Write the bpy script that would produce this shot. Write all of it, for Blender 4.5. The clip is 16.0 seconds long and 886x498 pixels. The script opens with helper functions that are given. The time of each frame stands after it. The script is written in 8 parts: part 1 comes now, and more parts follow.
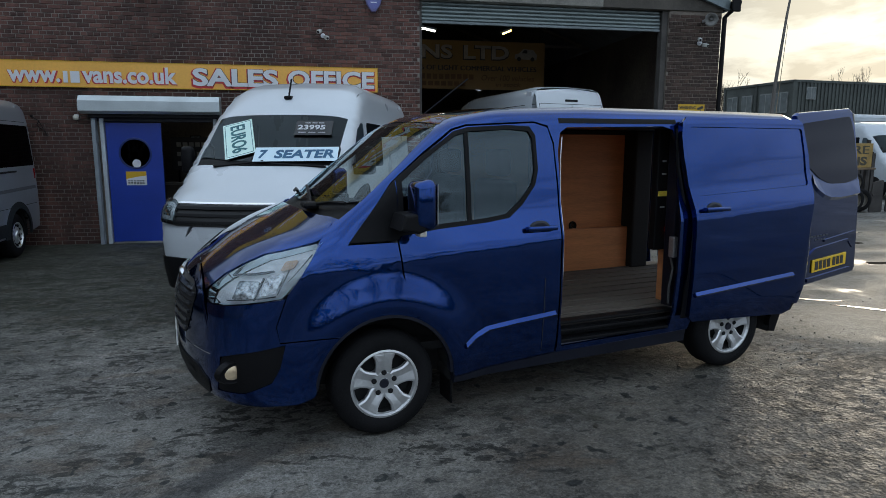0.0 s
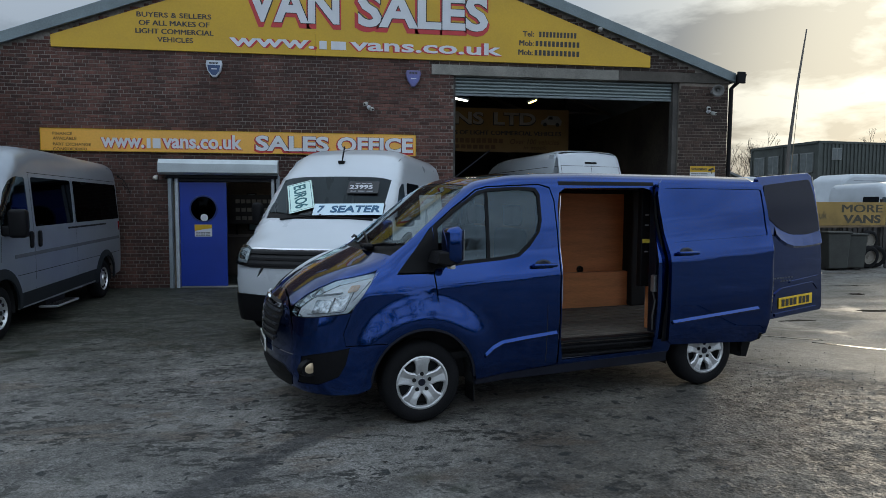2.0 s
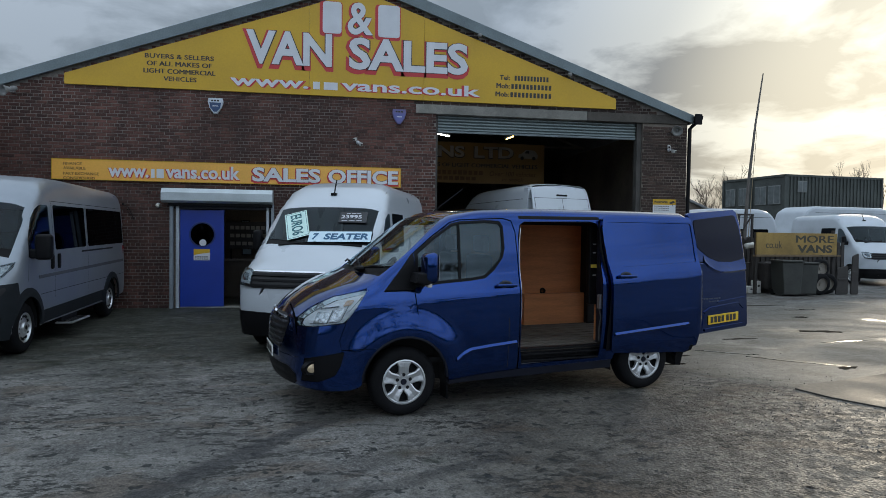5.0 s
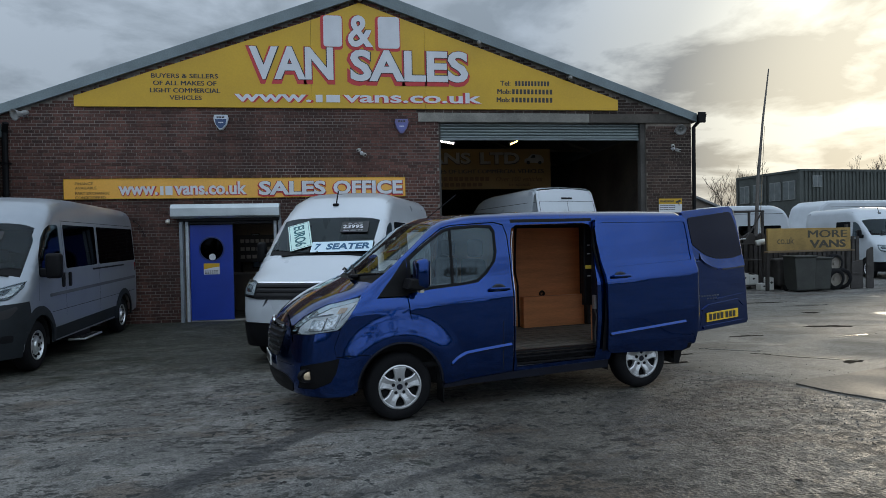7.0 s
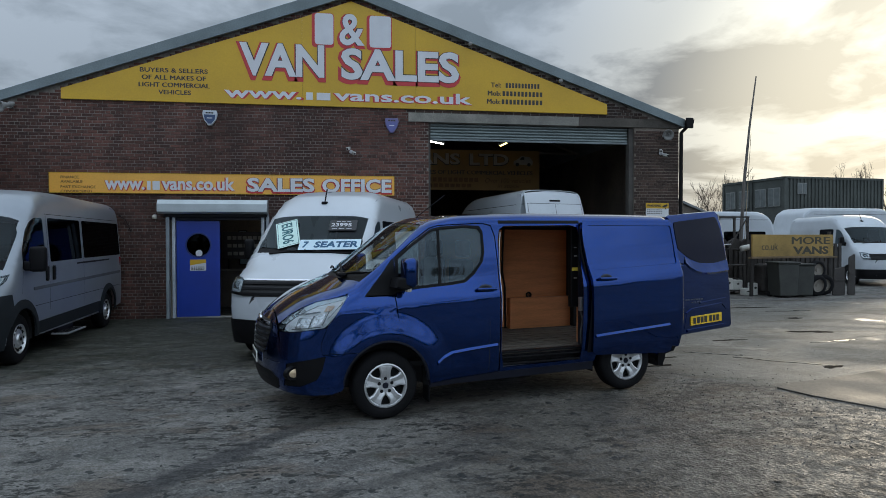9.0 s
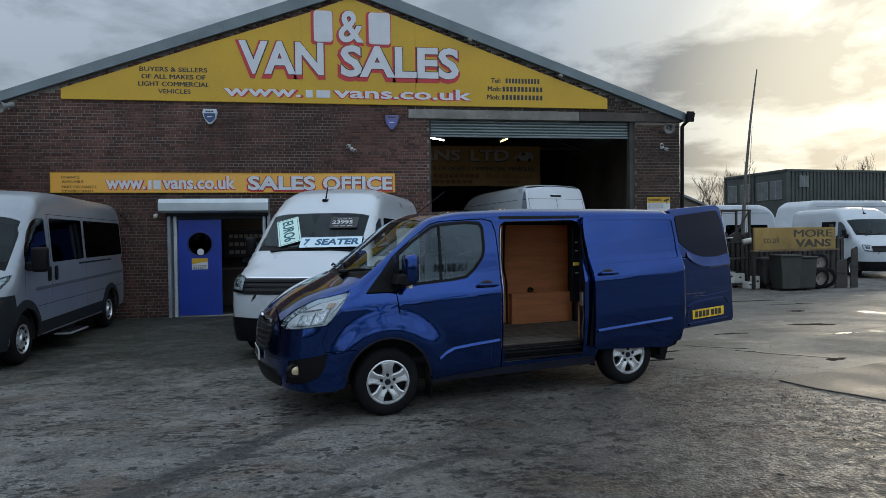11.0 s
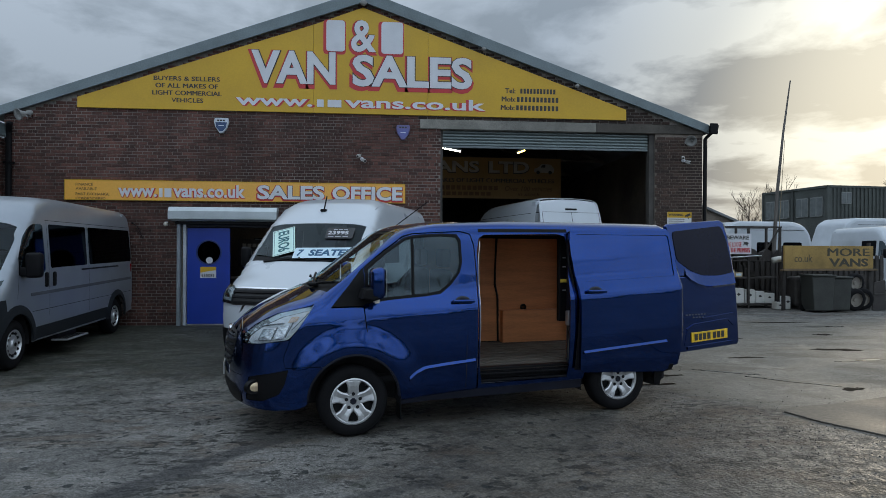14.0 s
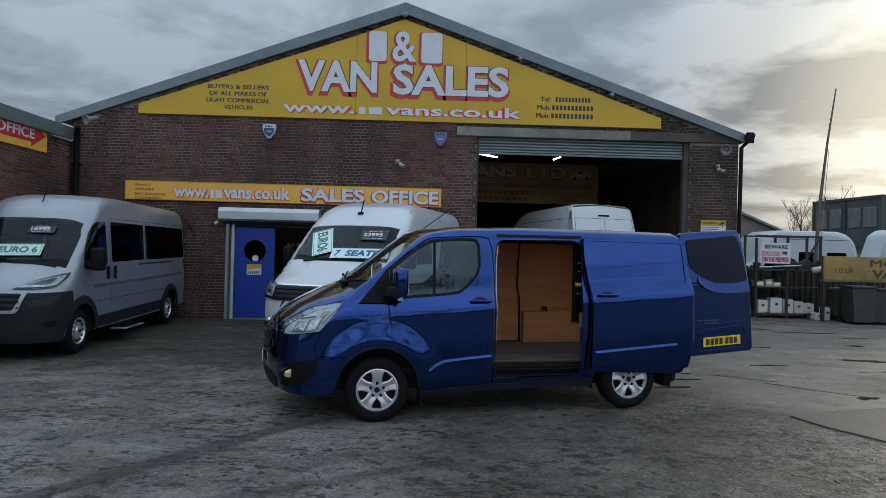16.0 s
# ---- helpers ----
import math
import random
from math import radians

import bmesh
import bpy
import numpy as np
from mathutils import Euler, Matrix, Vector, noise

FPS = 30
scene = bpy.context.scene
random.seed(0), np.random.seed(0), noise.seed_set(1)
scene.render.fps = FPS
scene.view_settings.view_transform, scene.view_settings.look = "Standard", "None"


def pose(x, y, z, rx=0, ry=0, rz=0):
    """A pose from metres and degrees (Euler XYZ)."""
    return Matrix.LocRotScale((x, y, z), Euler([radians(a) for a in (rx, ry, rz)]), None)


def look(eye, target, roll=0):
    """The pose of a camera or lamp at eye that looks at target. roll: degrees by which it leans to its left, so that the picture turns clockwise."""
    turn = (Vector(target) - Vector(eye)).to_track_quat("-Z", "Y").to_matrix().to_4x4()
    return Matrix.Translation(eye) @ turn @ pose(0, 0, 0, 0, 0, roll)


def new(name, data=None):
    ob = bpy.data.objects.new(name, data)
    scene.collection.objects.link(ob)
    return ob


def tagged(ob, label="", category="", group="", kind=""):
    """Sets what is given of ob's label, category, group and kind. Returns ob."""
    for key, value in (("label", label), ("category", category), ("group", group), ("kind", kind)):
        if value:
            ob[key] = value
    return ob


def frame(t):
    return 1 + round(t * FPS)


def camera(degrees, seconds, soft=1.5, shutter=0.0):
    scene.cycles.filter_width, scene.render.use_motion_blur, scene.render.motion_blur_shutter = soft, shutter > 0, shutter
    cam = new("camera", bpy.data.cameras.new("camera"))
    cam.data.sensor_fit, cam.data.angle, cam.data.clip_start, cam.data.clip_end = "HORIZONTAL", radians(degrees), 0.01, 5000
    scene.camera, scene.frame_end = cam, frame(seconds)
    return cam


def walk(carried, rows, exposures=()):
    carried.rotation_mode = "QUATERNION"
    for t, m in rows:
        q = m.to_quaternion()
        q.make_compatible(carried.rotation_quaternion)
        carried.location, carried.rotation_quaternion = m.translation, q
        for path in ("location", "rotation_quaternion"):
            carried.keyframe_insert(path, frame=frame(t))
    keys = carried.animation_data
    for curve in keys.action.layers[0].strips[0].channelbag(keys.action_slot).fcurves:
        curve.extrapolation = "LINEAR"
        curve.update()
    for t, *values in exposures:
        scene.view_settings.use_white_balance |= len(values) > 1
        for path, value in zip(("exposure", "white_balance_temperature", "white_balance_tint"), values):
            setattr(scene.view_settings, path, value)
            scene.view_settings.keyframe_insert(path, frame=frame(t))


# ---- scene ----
cam = camera(70.0, 16.0, soft=0.5)
PATH = [
    (0, (0.797, -0.256, 1.826), (1.16, 1.685, 1.51), 0.1),
    (0.5, (0.711, -0.619, 1.809), (1.02, 1.338, 1.54), 1.3),
    (1, (0.685, -0.927, 1.826), (0.999, 1.039, 1.638), 1.1),
    (1.5, (0.749, -1.238, 1.807), (0.978, 0.74, 1.618), 0.9),
    (2, (0.625, -1.545, 1.807), (0.888, 0.433, 1.67), 0.3),
    (2.5, (0.51, -1.797, 1.826), (0.827, 0.171, 1.669), -0.2),
    (3, (0.565, -2.006, 1.83), (0.866, -0.03, 1.772), 1.5),
    (3.5, (0.715, -2.209, 1.819), (0.924, -0.223, 1.719), 0.4),
    (4, (0.637, -2.359, 1.821), (0.821, -0.369, 1.753), 0.9),
    (4.5, (0.539, -2.526, 1.826), (0.826, -0.547, 1.783), 0.2),
    (4.7, (0.513, -2.592, 1.842), (0.825, -0.618, 1.788), 0.8),
    (6.8, (0.775, -2.791, 1.817), (1.048, -0.809, 1.788), -0.1),
    (7, (0.771, -2.79, 1.821), (1.03, -0.807, 1.792), -1.1),
    (7.5, (0.765, -2.792, 1.814), (1.039, -0.811, 1.791), -1.2),
    (8, (0.756, -2.799, 1.816), (1.03, -0.818, 1.801), 0.1),
    (8.5, (0.758, -2.793, 1.81), (1.038, -0.813, 1.776), -0.3),
    (9, (0.766, -2.815, 1.815), (1.063, -0.837, 1.787), -0.1),
    (11.3, (0.777, -2.813, 1.81), (1.071, -0.835, 1.766), -0.8),
    (11.5, (0.762, -2.8, 1.814), (1.067, -0.825, 1.755), -1.0),
    (12, (0.806, -2.82, 1.812), (1.122, -0.846, 1.741), -0.5),
    (12.5, (0.879, -2.782, 1.806), (1.187, -0.808, 1.718), -1.1),
    (13, (1.011, -2.661, 1.805), (1.353, -0.691, 1.745), 0.2),
    (13.5, (1.146, -2.594, 1.826), (1.527, -0.631, 1.795), -0.2),
    (14, (1.448, -2.561, 1.817), (1.626, -0.569, 1.817), 0.3),
    (14.5, (1.547, -2.707, 1.826), (1.656, -0.71, 1.822), 1.9),
    (15, (1.508, -2.905, 1.82), (1.628, -0.909, 1.829), 0.6),
    (15.5, (1.559, -2.991, 1.825), (1.656, -0.994, 1.804), -0.1),
    (16, (1.666, -3.091, 1.826), (1.704, -1.092, 1.832), 1.5),
]
walk(cam, [(t, look(eye, target, roll)) for t, eye, target, roll in PATH])

# ---- world, sun, exposure ----
SUN_AZ, SUN_EL = 46.0, 11.0
world = bpy.data.worlds.new("evening_sky")
scene.world = world
world.use_nodes = True


def build_sky():
    nt = world.node_tree
    N, L = nt.nodes, nt.links
    N.clear()
    out = N.new("ShaderNodeOutputWorld")
    bg = N.new("ShaderNodeBackground")
    sky = N.new("ShaderNodeTexSky")
    sky.sky_type, sky.sun_disc = "NISHITA", False
    sky.sun_elevation, sky.sun_rotation = radians(SUN_EL), radians(SUN_AZ)
    sky.air_density, sky.dust_density = 1.2, 2.0
    co = N.new("ShaderNodeTexCoord")
    sep = N.new("ShaderNodeSeparateXYZ")
    L.new(co.outputs["Generated"], sep.inputs[0])
    # cloud layer: the direction thrown on a flat deck overhead
    up = N.new("ShaderNodeMath"); up.operation = "MAXIMUM"; up.inputs[1].default_value = 0.0
    L.new(sep.outputs["Z"], up.inputs[0])
    lift = N.new("ShaderNodeMath"); lift.operation = "ADD"; lift.inputs[1].default_value = 0.16
    L.new(up.outputs[0], lift.inputs[0])
    flat = N.new("ShaderNodeCombineXYZ")
    for ax, k in (("X", 1.0), ("Y", 1.0)):
        d = N.new("ShaderNodeMath"); d.operation = "DIVIDE"
        L.new(sep.outputs[ax], d.inputs[0]); L.new(lift.outputs[0], d.inputs[1])
        L.new(d.outputs[0], flat.inputs[ax])
    cl = N.new("ShaderNodeTexNoise")
    cl.inputs["Scale"].default_value = 1.7
    cl.inputs["Detail"].default_value = 9.0
    cl.inputs["Roughness"].default_value = 0.57
    cl.inputs["Distortion"].default_value = 0.35
    L.new(flat.outputs[0], cl.inputs["Vector"])
    ramp = N.new("ShaderNodeValToRGB")
    e = ramp.color_ramp.elements
    e[0].position, e[0].color = 0.43, (0, 0, 0, 1)
    e[1].position, e[1].color = 0.57, (1, 1, 1, 1)
    L.new(cl.outputs["Fac"], ramp.inputs[0])
    # closeness to the sun
    dot = N.new("ShaderNodeVectorMath"); dot.operation = "DOT_PRODUCT"
    a, el = radians(SUN_AZ), radians(SUN_EL - 3)
    dot.inputs[1].default_value = (math.sin(a) * math.cos(el), math.cos(a) * math.cos(el), math.sin(el))
    L.new(co.outputs["Generated"], dot.inputs[0])
    near = N.new("ShaderNodeMapRange")
    near.inputs["From Min"].default_value, near.inputs["From Max"].default_value = 0.84, 1.0
    near.interpolation_type = "SMOOTHSTEP"
    L.new(dot.outputs["Value"], near.inputs["Value"])
    core = N.new("ShaderNodeMapRange")
    core.inputs["From Min"].default_value, core.inputs["From Max"].default_value = 0.935, 1.0
    core.interpolation_type = "SMOOTHSTEP"
    L.new(dot.outputs["Value"], core.inputs["Value"])
    # cloud bodies grey away from the sun, gaps pale; all warmer and lighter towards it
    dark = N.new("ShaderNodeMix"); dark.data_type = "RGBA"
    dark.inputs["A"].default_value = (0.47, 0.535, 0.595, 1)
    dark.inputs["B"].default_value = (0.50, 0.485, 0.45, 1)
    L.new(near.outputs[0], dark.inputs["Factor"])
    light = N.new("ShaderNodeMix"); light.data_type = "RGBA"
    light.inputs["A"].default_value = (0.73, 0.81, 0.89, 1)
    light.inputs["B"].default_value = (1.36, 1.29, 1.10, 1)
    L.new(near.outputs[0], light.inputs["Factor"])
    cloud = N.new("ShaderNodeMix"); cloud.data_type = "RGBA"
    L.new(ramp.outputs["Color"], cloud.inputs["Factor"])
    L.new(dark.outputs["Result"], cloud.inputs["A"]); L.new(light.outputs["Result"], cloud.inputs["B"])
    glow = N.new("ShaderNodeMix"); glow.data_type = "RGBA"; glow.blend_type = "ADD"
    glow.inputs["B"].default_value = (1.05, 0.90, 0.60, 1)
    L.new(core.outputs[0], glow.inputs["Factor"]); L.new(cloud.outputs["Result"], glow.inputs["A"])
    gain = N.new("ShaderNodeMix"); gain.data_type = "RGBA"; gain.blend_type = "MULTIPLY"
    gain.inputs["Factor"].default_value = 1.0
    gain.inputs["B"].default_value = (10.0, 10.0, 10.0, 1)
    L.new(glow.outputs["Result"], gain.inputs["A"])
    # extra sky brightness overhead and to the south, away from the low sun, as fill
    south = N.new("ShaderNodeMath"); south.operation = "MULTIPLY_ADD"; south.inputs[1].default_value = -0.42
    L.new(sep.outputs["Y"], south.inputs[0]); L.new(sep.outputs["Z"], south.inputs[2])
    thin = N.new("ShaderNodeMapRange"); thin.interpolation_type = "SMOOTHSTEP"
    thin.inputs["From Min"].default_value, thin.inputs["From Max"].default_value = -0.35, 1.0
    thin.inputs["To Min"].default_value, thin.inputs["To Max"].default_value = 8.3, 28.0
    L.new(south.outputs[0], thin.inputs["Value"])
    g3 = N.new("ShaderNodeCombineXYZ")
    for i, k in enumerate((0.93, 1.0, 1.09)):
        tint = N.new("ShaderNodeMath"); tint.operation = "MULTIPLY"; tint.inputs[1].default_value = k
        L.new(thin.outputs[0], tint.inputs[0]); L.new(tint.outputs[0], g3.inputs[i])
    L.new(g3.outputs[0], gain.inputs["B"])
    mix = N.new("ShaderNodeMix"); mix.data_type = "RGBA"
    mix.inputs["Factor"].default_value = 0.95
    L.new(sky.outputs[0], mix.inputs["A"]); L.new(gain.outputs["Result"], mix.inputs["B"])
    L.new(mix.outputs["Result"], bg.inputs["Color"])
    bg.inputs["Strength"].default_value = 0.0545
    L.new(bg.outputs[0], out.inputs["Surface"])


build_sky()
sun = new("sun", bpy.data.lights.new("sun", "SUN"))
sun.data.energy, sun.data.angle, sun.data.color = 0.8, radians(10), (1.0, 0.86, 0.66)
sun.matrix_world = look((30 * math.sin(radians(SUN_AZ)), 30 * math.cos(radians(SUN_AZ)), 30 * math.tan(radians(SUN_EL))), (0, 0, 0))
scene.view_settings.exposure = 0.09

# ---- materials ----
MATS = {}


def mat(name, col, rough=0.5, metal=0.0, var=0.15, scale=3.0, fine=60.0, bump=0.0, bump_scale=80.0, col2=None, stain=0.0,
        coat=0.0, spec=0.5, rough_var=0.1, island=0.0, obrand=0.0, stretch=(1, 1, 1), stain_at=(0.52, 0.66)):
    """A painted, worn or mineral surface: base colour with broad and fine variation, grime and relief, at true size."""
    if name in MATS:
        return MATS[name]
    m = bpy.data.materials.new(name)
    m.use_nodes = True
    nt = m.node_tree
    N, L = nt.nodes, nt.links
    b = N["Principled BSDF"]
    co = N.new("ShaderNodeTexCoord")
    mp = N.new("ShaderNodeMapping"); mp.inputs["Scale"].default_value = stretch
    L.new(co.outputs["Object"], mp.inputs["Vector"])
    n1 = N.new("ShaderNodeTexNoise"); n1.inputs["Scale"].default_value = scale; n1.inputs["Detail"].default_value = 5
    n2 = N.new("ShaderNodeTexNoise"); n2.inputs["Scale"].default_value = fine; n2.inputs["Detail"].default_value = 3
    L.new(mp.outputs[0], n1.inputs["Vector"]); L.new(mp.outputs[0], n2.inputs["Vector"])
    avg = N.new("ShaderNodeMath"); avg.operation = "MULTIPLY_ADD"; avg.inputs[1].default_value = 0.35
    half = N.new("ShaderNodeMath"); half.operation = "MULTIPLY"; half.inputs[1].default_value = 0.65
    L.new(n1.outputs["Fac"], half.inputs[0]); L.new(n2.outputs["Fac"], avg.inputs[0]); L.new(half.outputs[0], avg.inputs[2])
    ramp = N.new("ShaderNodeValToRGB")
    c2 = col2 or tuple(min(1, c * (1 + 1.6 * var)) for c in col)
    c1 = col if col2 else tuple(c * (1 - 1.6 * var) for c in col)
    e = ramp.color_ramp.elements
    e[0].position, e[0].color = 0.36, (*c1, 1)
    e[1].position, e[1].color = 0.64, (*c2, 1)
    L.new(avg.outputs[0], ramp.inputs[0])
    last = ramp.outputs["Color"]
    if island or obrand:
        src = N.new("ShaderNodeNewGeometry").outputs["Random Per Island"] if island else N.new("ShaderNodeObjectInfo").outputs["Random"]
        k = island or obrand
        rm = N.new("ShaderNodeMapRange"); rm.inputs["To Min"].default_value, rm.inputs["To Max"].default_value = 1 - k, 1 + k
        L.new(src, rm.inputs["Value"])
        mu = N.new("ShaderNodeMix"); mu.data_type = "RGBA"; mu.blend_type = "MULTIPLY"; mu.inputs["Factor"].default_value = 1
        cx = N.new("ShaderNodeCombineXYZ")
        for i in range(3):
            L.new(rm.outputs[0], cx.inputs[i])
        L.new(last, mu.inputs["A"]); L.new(cx.outputs[0], mu.inputs["B"])
        last = mu.outputs["Result"]
    if stain:
        n3 = N.new("ShaderNodeTexNoise"); n3.inputs["Scale"].default_value = scale * 0.45; n3.inputs["Detail"].default_value = 8
        n3.inputs["Roughness"].default_value = 0.7
        L.new(mp.outputs[0], n3.inputs["Vector"])
        r3 = N.new("ShaderNodeMapRange"); r3.inputs["From Min"].default_value, r3.inputs["From Max"].default_value = stain_at
        r3.inputs["To Max"].default_value = stain
        L.new(n3.outputs["Fac"], r3.inputs["Value"])
        mx = N.new("ShaderNodeMix"); mx.data_type = "RGBA"
        mx.inputs["B"].default_value = (*(c * 0.3 for c in col), 1)
        L.new(r3.outputs[0], mx.inputs["Factor"]); L.new(last, mx.inputs["A"])
        last = mx.outputs["Result"]
    L.new(last, b.inputs["Base Color"])
    rr = N.new("ShaderNodeMapRange")
    rr.inputs["To Min"].default_value, rr.inputs["To Max"].default_value = max(0.02, rough - rough_var), min(1, rough + rough_var)
    L.new(n1.outputs["Fac"], rr.inputs["Value"]); L.new(rr.outputs[0], b.inputs["Roughness"])
    b.inputs["Metallic"].default_value = metal
    b.inputs["Specular IOR Level"].default_value = spec
    b.inputs["Coat Weight"].default_value = coat
    b.inputs["Coat Roughness"].default_value = 0.06
    if bump:
        nb = N.new("ShaderNodeTexNoise"); nb.inputs["Scale"].default_value = bump_scale; nb.inputs["Detail"].default_value = 6
        L.new(mp.outputs[0], nb.inputs["Vector"])
        bp = N.new("ShaderNodeBump"); bp.inputs["Strength"].default_value = bump; bp.inputs["Distance"].default_value = 0.01
        L.new(nb.outputs["Fac"], bp.inputs["Height"]); L.new(bp.outputs[0], b.inputs["Normal"])
    MATS[name] = m
    return m


def glass(name, tint, rough=0.0, ior=1.7, sheen=(0.82, 0.95, 1.0)):
    if name in MATS:
        return MATS[name]
    m = bpy.data.materials.new(name)
    m.use_nodes = True
    nt = m.node_tree
    N, L = nt.nodes, nt.links
    N.clear()
    out = N.new("ShaderNodeOutputMaterial")
    tr = N.new("ShaderNodeBsdfTransparent"); tr.inputs[0].default_value = (*tint, 1)
    gl = N.new("ShaderNodeBsdfGlossy"); gl.inputs["Roughness"].default_value = rough; gl.inputs["Color"].default_value = (*sheen, 1)
    fr = N.new("ShaderNodeFresnel"); fr.inputs["IOR"].default_value = ior
    mx = N.new("ShaderNodeMixShader")
    L.new(fr.outputs[0], mx.inputs[0]); L.new(tr.outputs[0], mx.inputs[1]); L.new(gl.outputs[0], mx.inputs[2])
    L.new(mx.outputs[0], out.inputs[0])
    MATS[name] = m
    return m


def lamp_mat(name, col, power):
    m = mat(name, col, 0.4, var=0.02)
    b = m.node_tree.nodes["Principled BSDF"]
    b.inputs["Emission Color"].default_value = (*col, 1)
    b.inputs["Emission Strength"].default_value = power
    return m


def asphalt_mat():
    """Worn yard surface: grey, patched and damp, with dry pale areas, oil-dark areas and shallow wet films."""
    m = bpy.data.materials.new("damp_yard_asphalt")
    m.use_nodes = True
    nt = m.node_tree
    N, L = nt.nodes, nt.links
    b = N["Principled BSDF"]
    b.inputs["Specular IOR Level"].default_value = 0.32
    co = N.new("ShaderNodeTexCoord")

    def noise_tex(scale, detail, rough=0.55, dist=0.0, stretch=(1, 1, 1), turn=0.0):
        mp = N.new("ShaderNodeMapping"); mp.inputs["Scale"].default_value = stretch; mp.inputs["Rotation"].default_value = (0, 0, turn)
        L.new(co.outputs["Object"], mp.inputs["Vector"])
        n = N.new("ShaderNodeTexNoise"); n.inputs["Scale"].default_value = scale; n.inputs["Detail"].default_value = detail
        n.inputs["Roughness"].default_value = rough; n.inputs["Distortion"].default_value = dist
        L.new(mp.outputs[0], n.inputs["Vector"])
        return n.outputs["Fac"]

    def span(v, a, z, lo=0.0, hi=1.0):
        r = N.new("ShaderNodeMapRange"); r.interpolation_type = "SMOOTHSTEP"
        r.inputs["From Min"].default_value, r.inputs["From Max"].default_value = a, z
        r.inputs["To Min"].default_value, r.inputs["To Max"].default_value = lo, hi
        L.new(v, r.inputs["Value"])
        return r.outputs[0]

    def blend(f, a, c, mode="MIX"):
        x = N.new("ShaderNodeMix"); x.data_type = "RGBA"; x.blend_type = mode
        L.new(f, x.inputs["Factor"])
        for k, v in (("A", a), ("B", c)):
            if isinstance(v, tuple):
                x.inputs[k].default_value = (*v, 1)
            else:
                L.new(v, x.inputs[k])
        return x.outputs["Result"]

    def mul(a, c):
        x = N.new("ShaderNodeMath"); x.operation = "MULTIPLY"
        for i, v in enumerate((a, c)):
            if isinstance(v, float):
                x.inputs[i].default_value = v
            else:
                L.new(v, x.inputs[i])
        return x.outputs[0]

    broad = noise_tex(0.55, 6, 0.6, 0.6, (1, 1.7, 1), 0.5)
    mid = noise_tex(2.2, 7, 0.65, 0.4)
    grit = noise_tex(70, 4, 0.7)
    stones = N.new("ShaderNodeTexVoronoi"); stones.inputs["Scale"].default_value = 95
    L.new(co.outputs["Object"], stones.inputs["Vector"])
    c = blend(span(broad, 0.42, 0.58), (0.084, 0.080, 0.072), (0.178, 0.171, 0.154))
    c = blend(span(mid, 0.53, 0.60, 0, 0.55), c, (0.040, 0.039, 0.036))
    fleck = noise_tex(11.0, 6, 0.7, 0.3)
    c = blend(span(fleck, 0.56, 0.62, 0, 0.6), c, (0.024, 0.024, 0.022))
    c = blend(span(fleck, 0.45, 0.40, 0, 0.4), c, (0.20, 0.20, 0.19))
    c = blend(span(grit, 0.40, 0.66, 0, 0.6), c, (0.19, 0.185, 0.175))
    # a dark tyre track across the yard
    line = N.new("ShaderNodeVectorMath"); line.operation = "DOT_PRODUCT"; line.inputs[1].default_value = (0.806, -0.592, 0)
    L.new(co.outputs["Object"], line.inputs[0])
    off = N.new("ShaderNodeMath"); off.operation = "MULTIPLY_ADD"; off.inputs[1].default_value = 0.22
    L.new(mid, off.inputs[0]); L.new(line.outputs["Value"], off.inputs[2])
    away = N.new("ShaderNodeMath"); away.operation = "ABSOLUTE"
    sh_ = N.new("ShaderNodeMath"); sh_.operation = "ADD"; sh_.inputs[1].default_value = 1.68
    L.new(off.outputs[0], sh_.inputs[0]); L.new(sh_.outputs[0], away.inputs[0])
    along = N.new("ShaderNodeSeparateXYZ"); L.new(co.outputs["Object"], along.inputs[0])
    ends = mul(span(along.outputs["Y"], 3.9, 3.2), span(along.outputs["Y"], -0.5, 0.8))
    # a second, fainter track nearer the road
    line2 = N.new("ShaderNodeVectorMath"); line2.operation = "DOT_PRODUCT"; line2.inputs[1].default_value = (0.465, -0.885, 0)
    L.new(co.outputs["Object"], line2.inputs[0])
    off2 = N.new("ShaderNodeMath"); off2.operation = "MULTIPLY_ADD"; off2.inputs[1].default_value = 0.25
    L.new(mid, off2.inputs[0]); L.new(line2.outputs["Value"], off2.inputs[2])
    sh2 = N.new("ShaderNodeMath"); sh2.operation = "ADD"; sh2.inputs[1].default_value = 1.10
    away2 = N.new("ShaderNodeMath"); away2.operation = "ABSOLUTE"
    L.new(off2.outputs[0], sh2.inputs[0]); L.new(sh2.outputs[0], away2.inputs[0])
    ends2 = mul(span(along.outputs["X"], 2.4, 1.5), span(along.outputs["X"], -0.8, 0.2))
    # brown silt dried on the surface
    silt = noise_tex(0.9, 6, 0.6, 0.5, (1, 2.0, 1), 0.2)
    c = blend(span(silt, 0.52, 0.62, 0, 0.7), c, (0.112, 0.090, 0.070))
    patch = noise_tex(3.4, 8, 0.68, 0.6, (1, 1.6, 1), 0.4)
    c = blend(span(patch, 0.575, 0.60, 0, 0.7), c, (0.022, 0.022, 0.019))
    # clusters of small broken pits
    clump = noise_tex(0.8, 5, 0.6, 0.4, (1, 2.2, 1), 0.1)
    pits = noise_tex(8.0, 5, 0.65, 0.5, (1, 1.8, 1), 0.1)
    c = blend(mul(span(clump, 0.50, 0.58), span(pits, 0.50, 0.54, 0, 0.85)), c, (0.020, 0.020, 0.017))
    c = blend(mul(span(clump, 0.47, 0.40), span(pits, 0.47, 0.42, 0, 0.5)), c, (0.215, 0.212, 0.198))
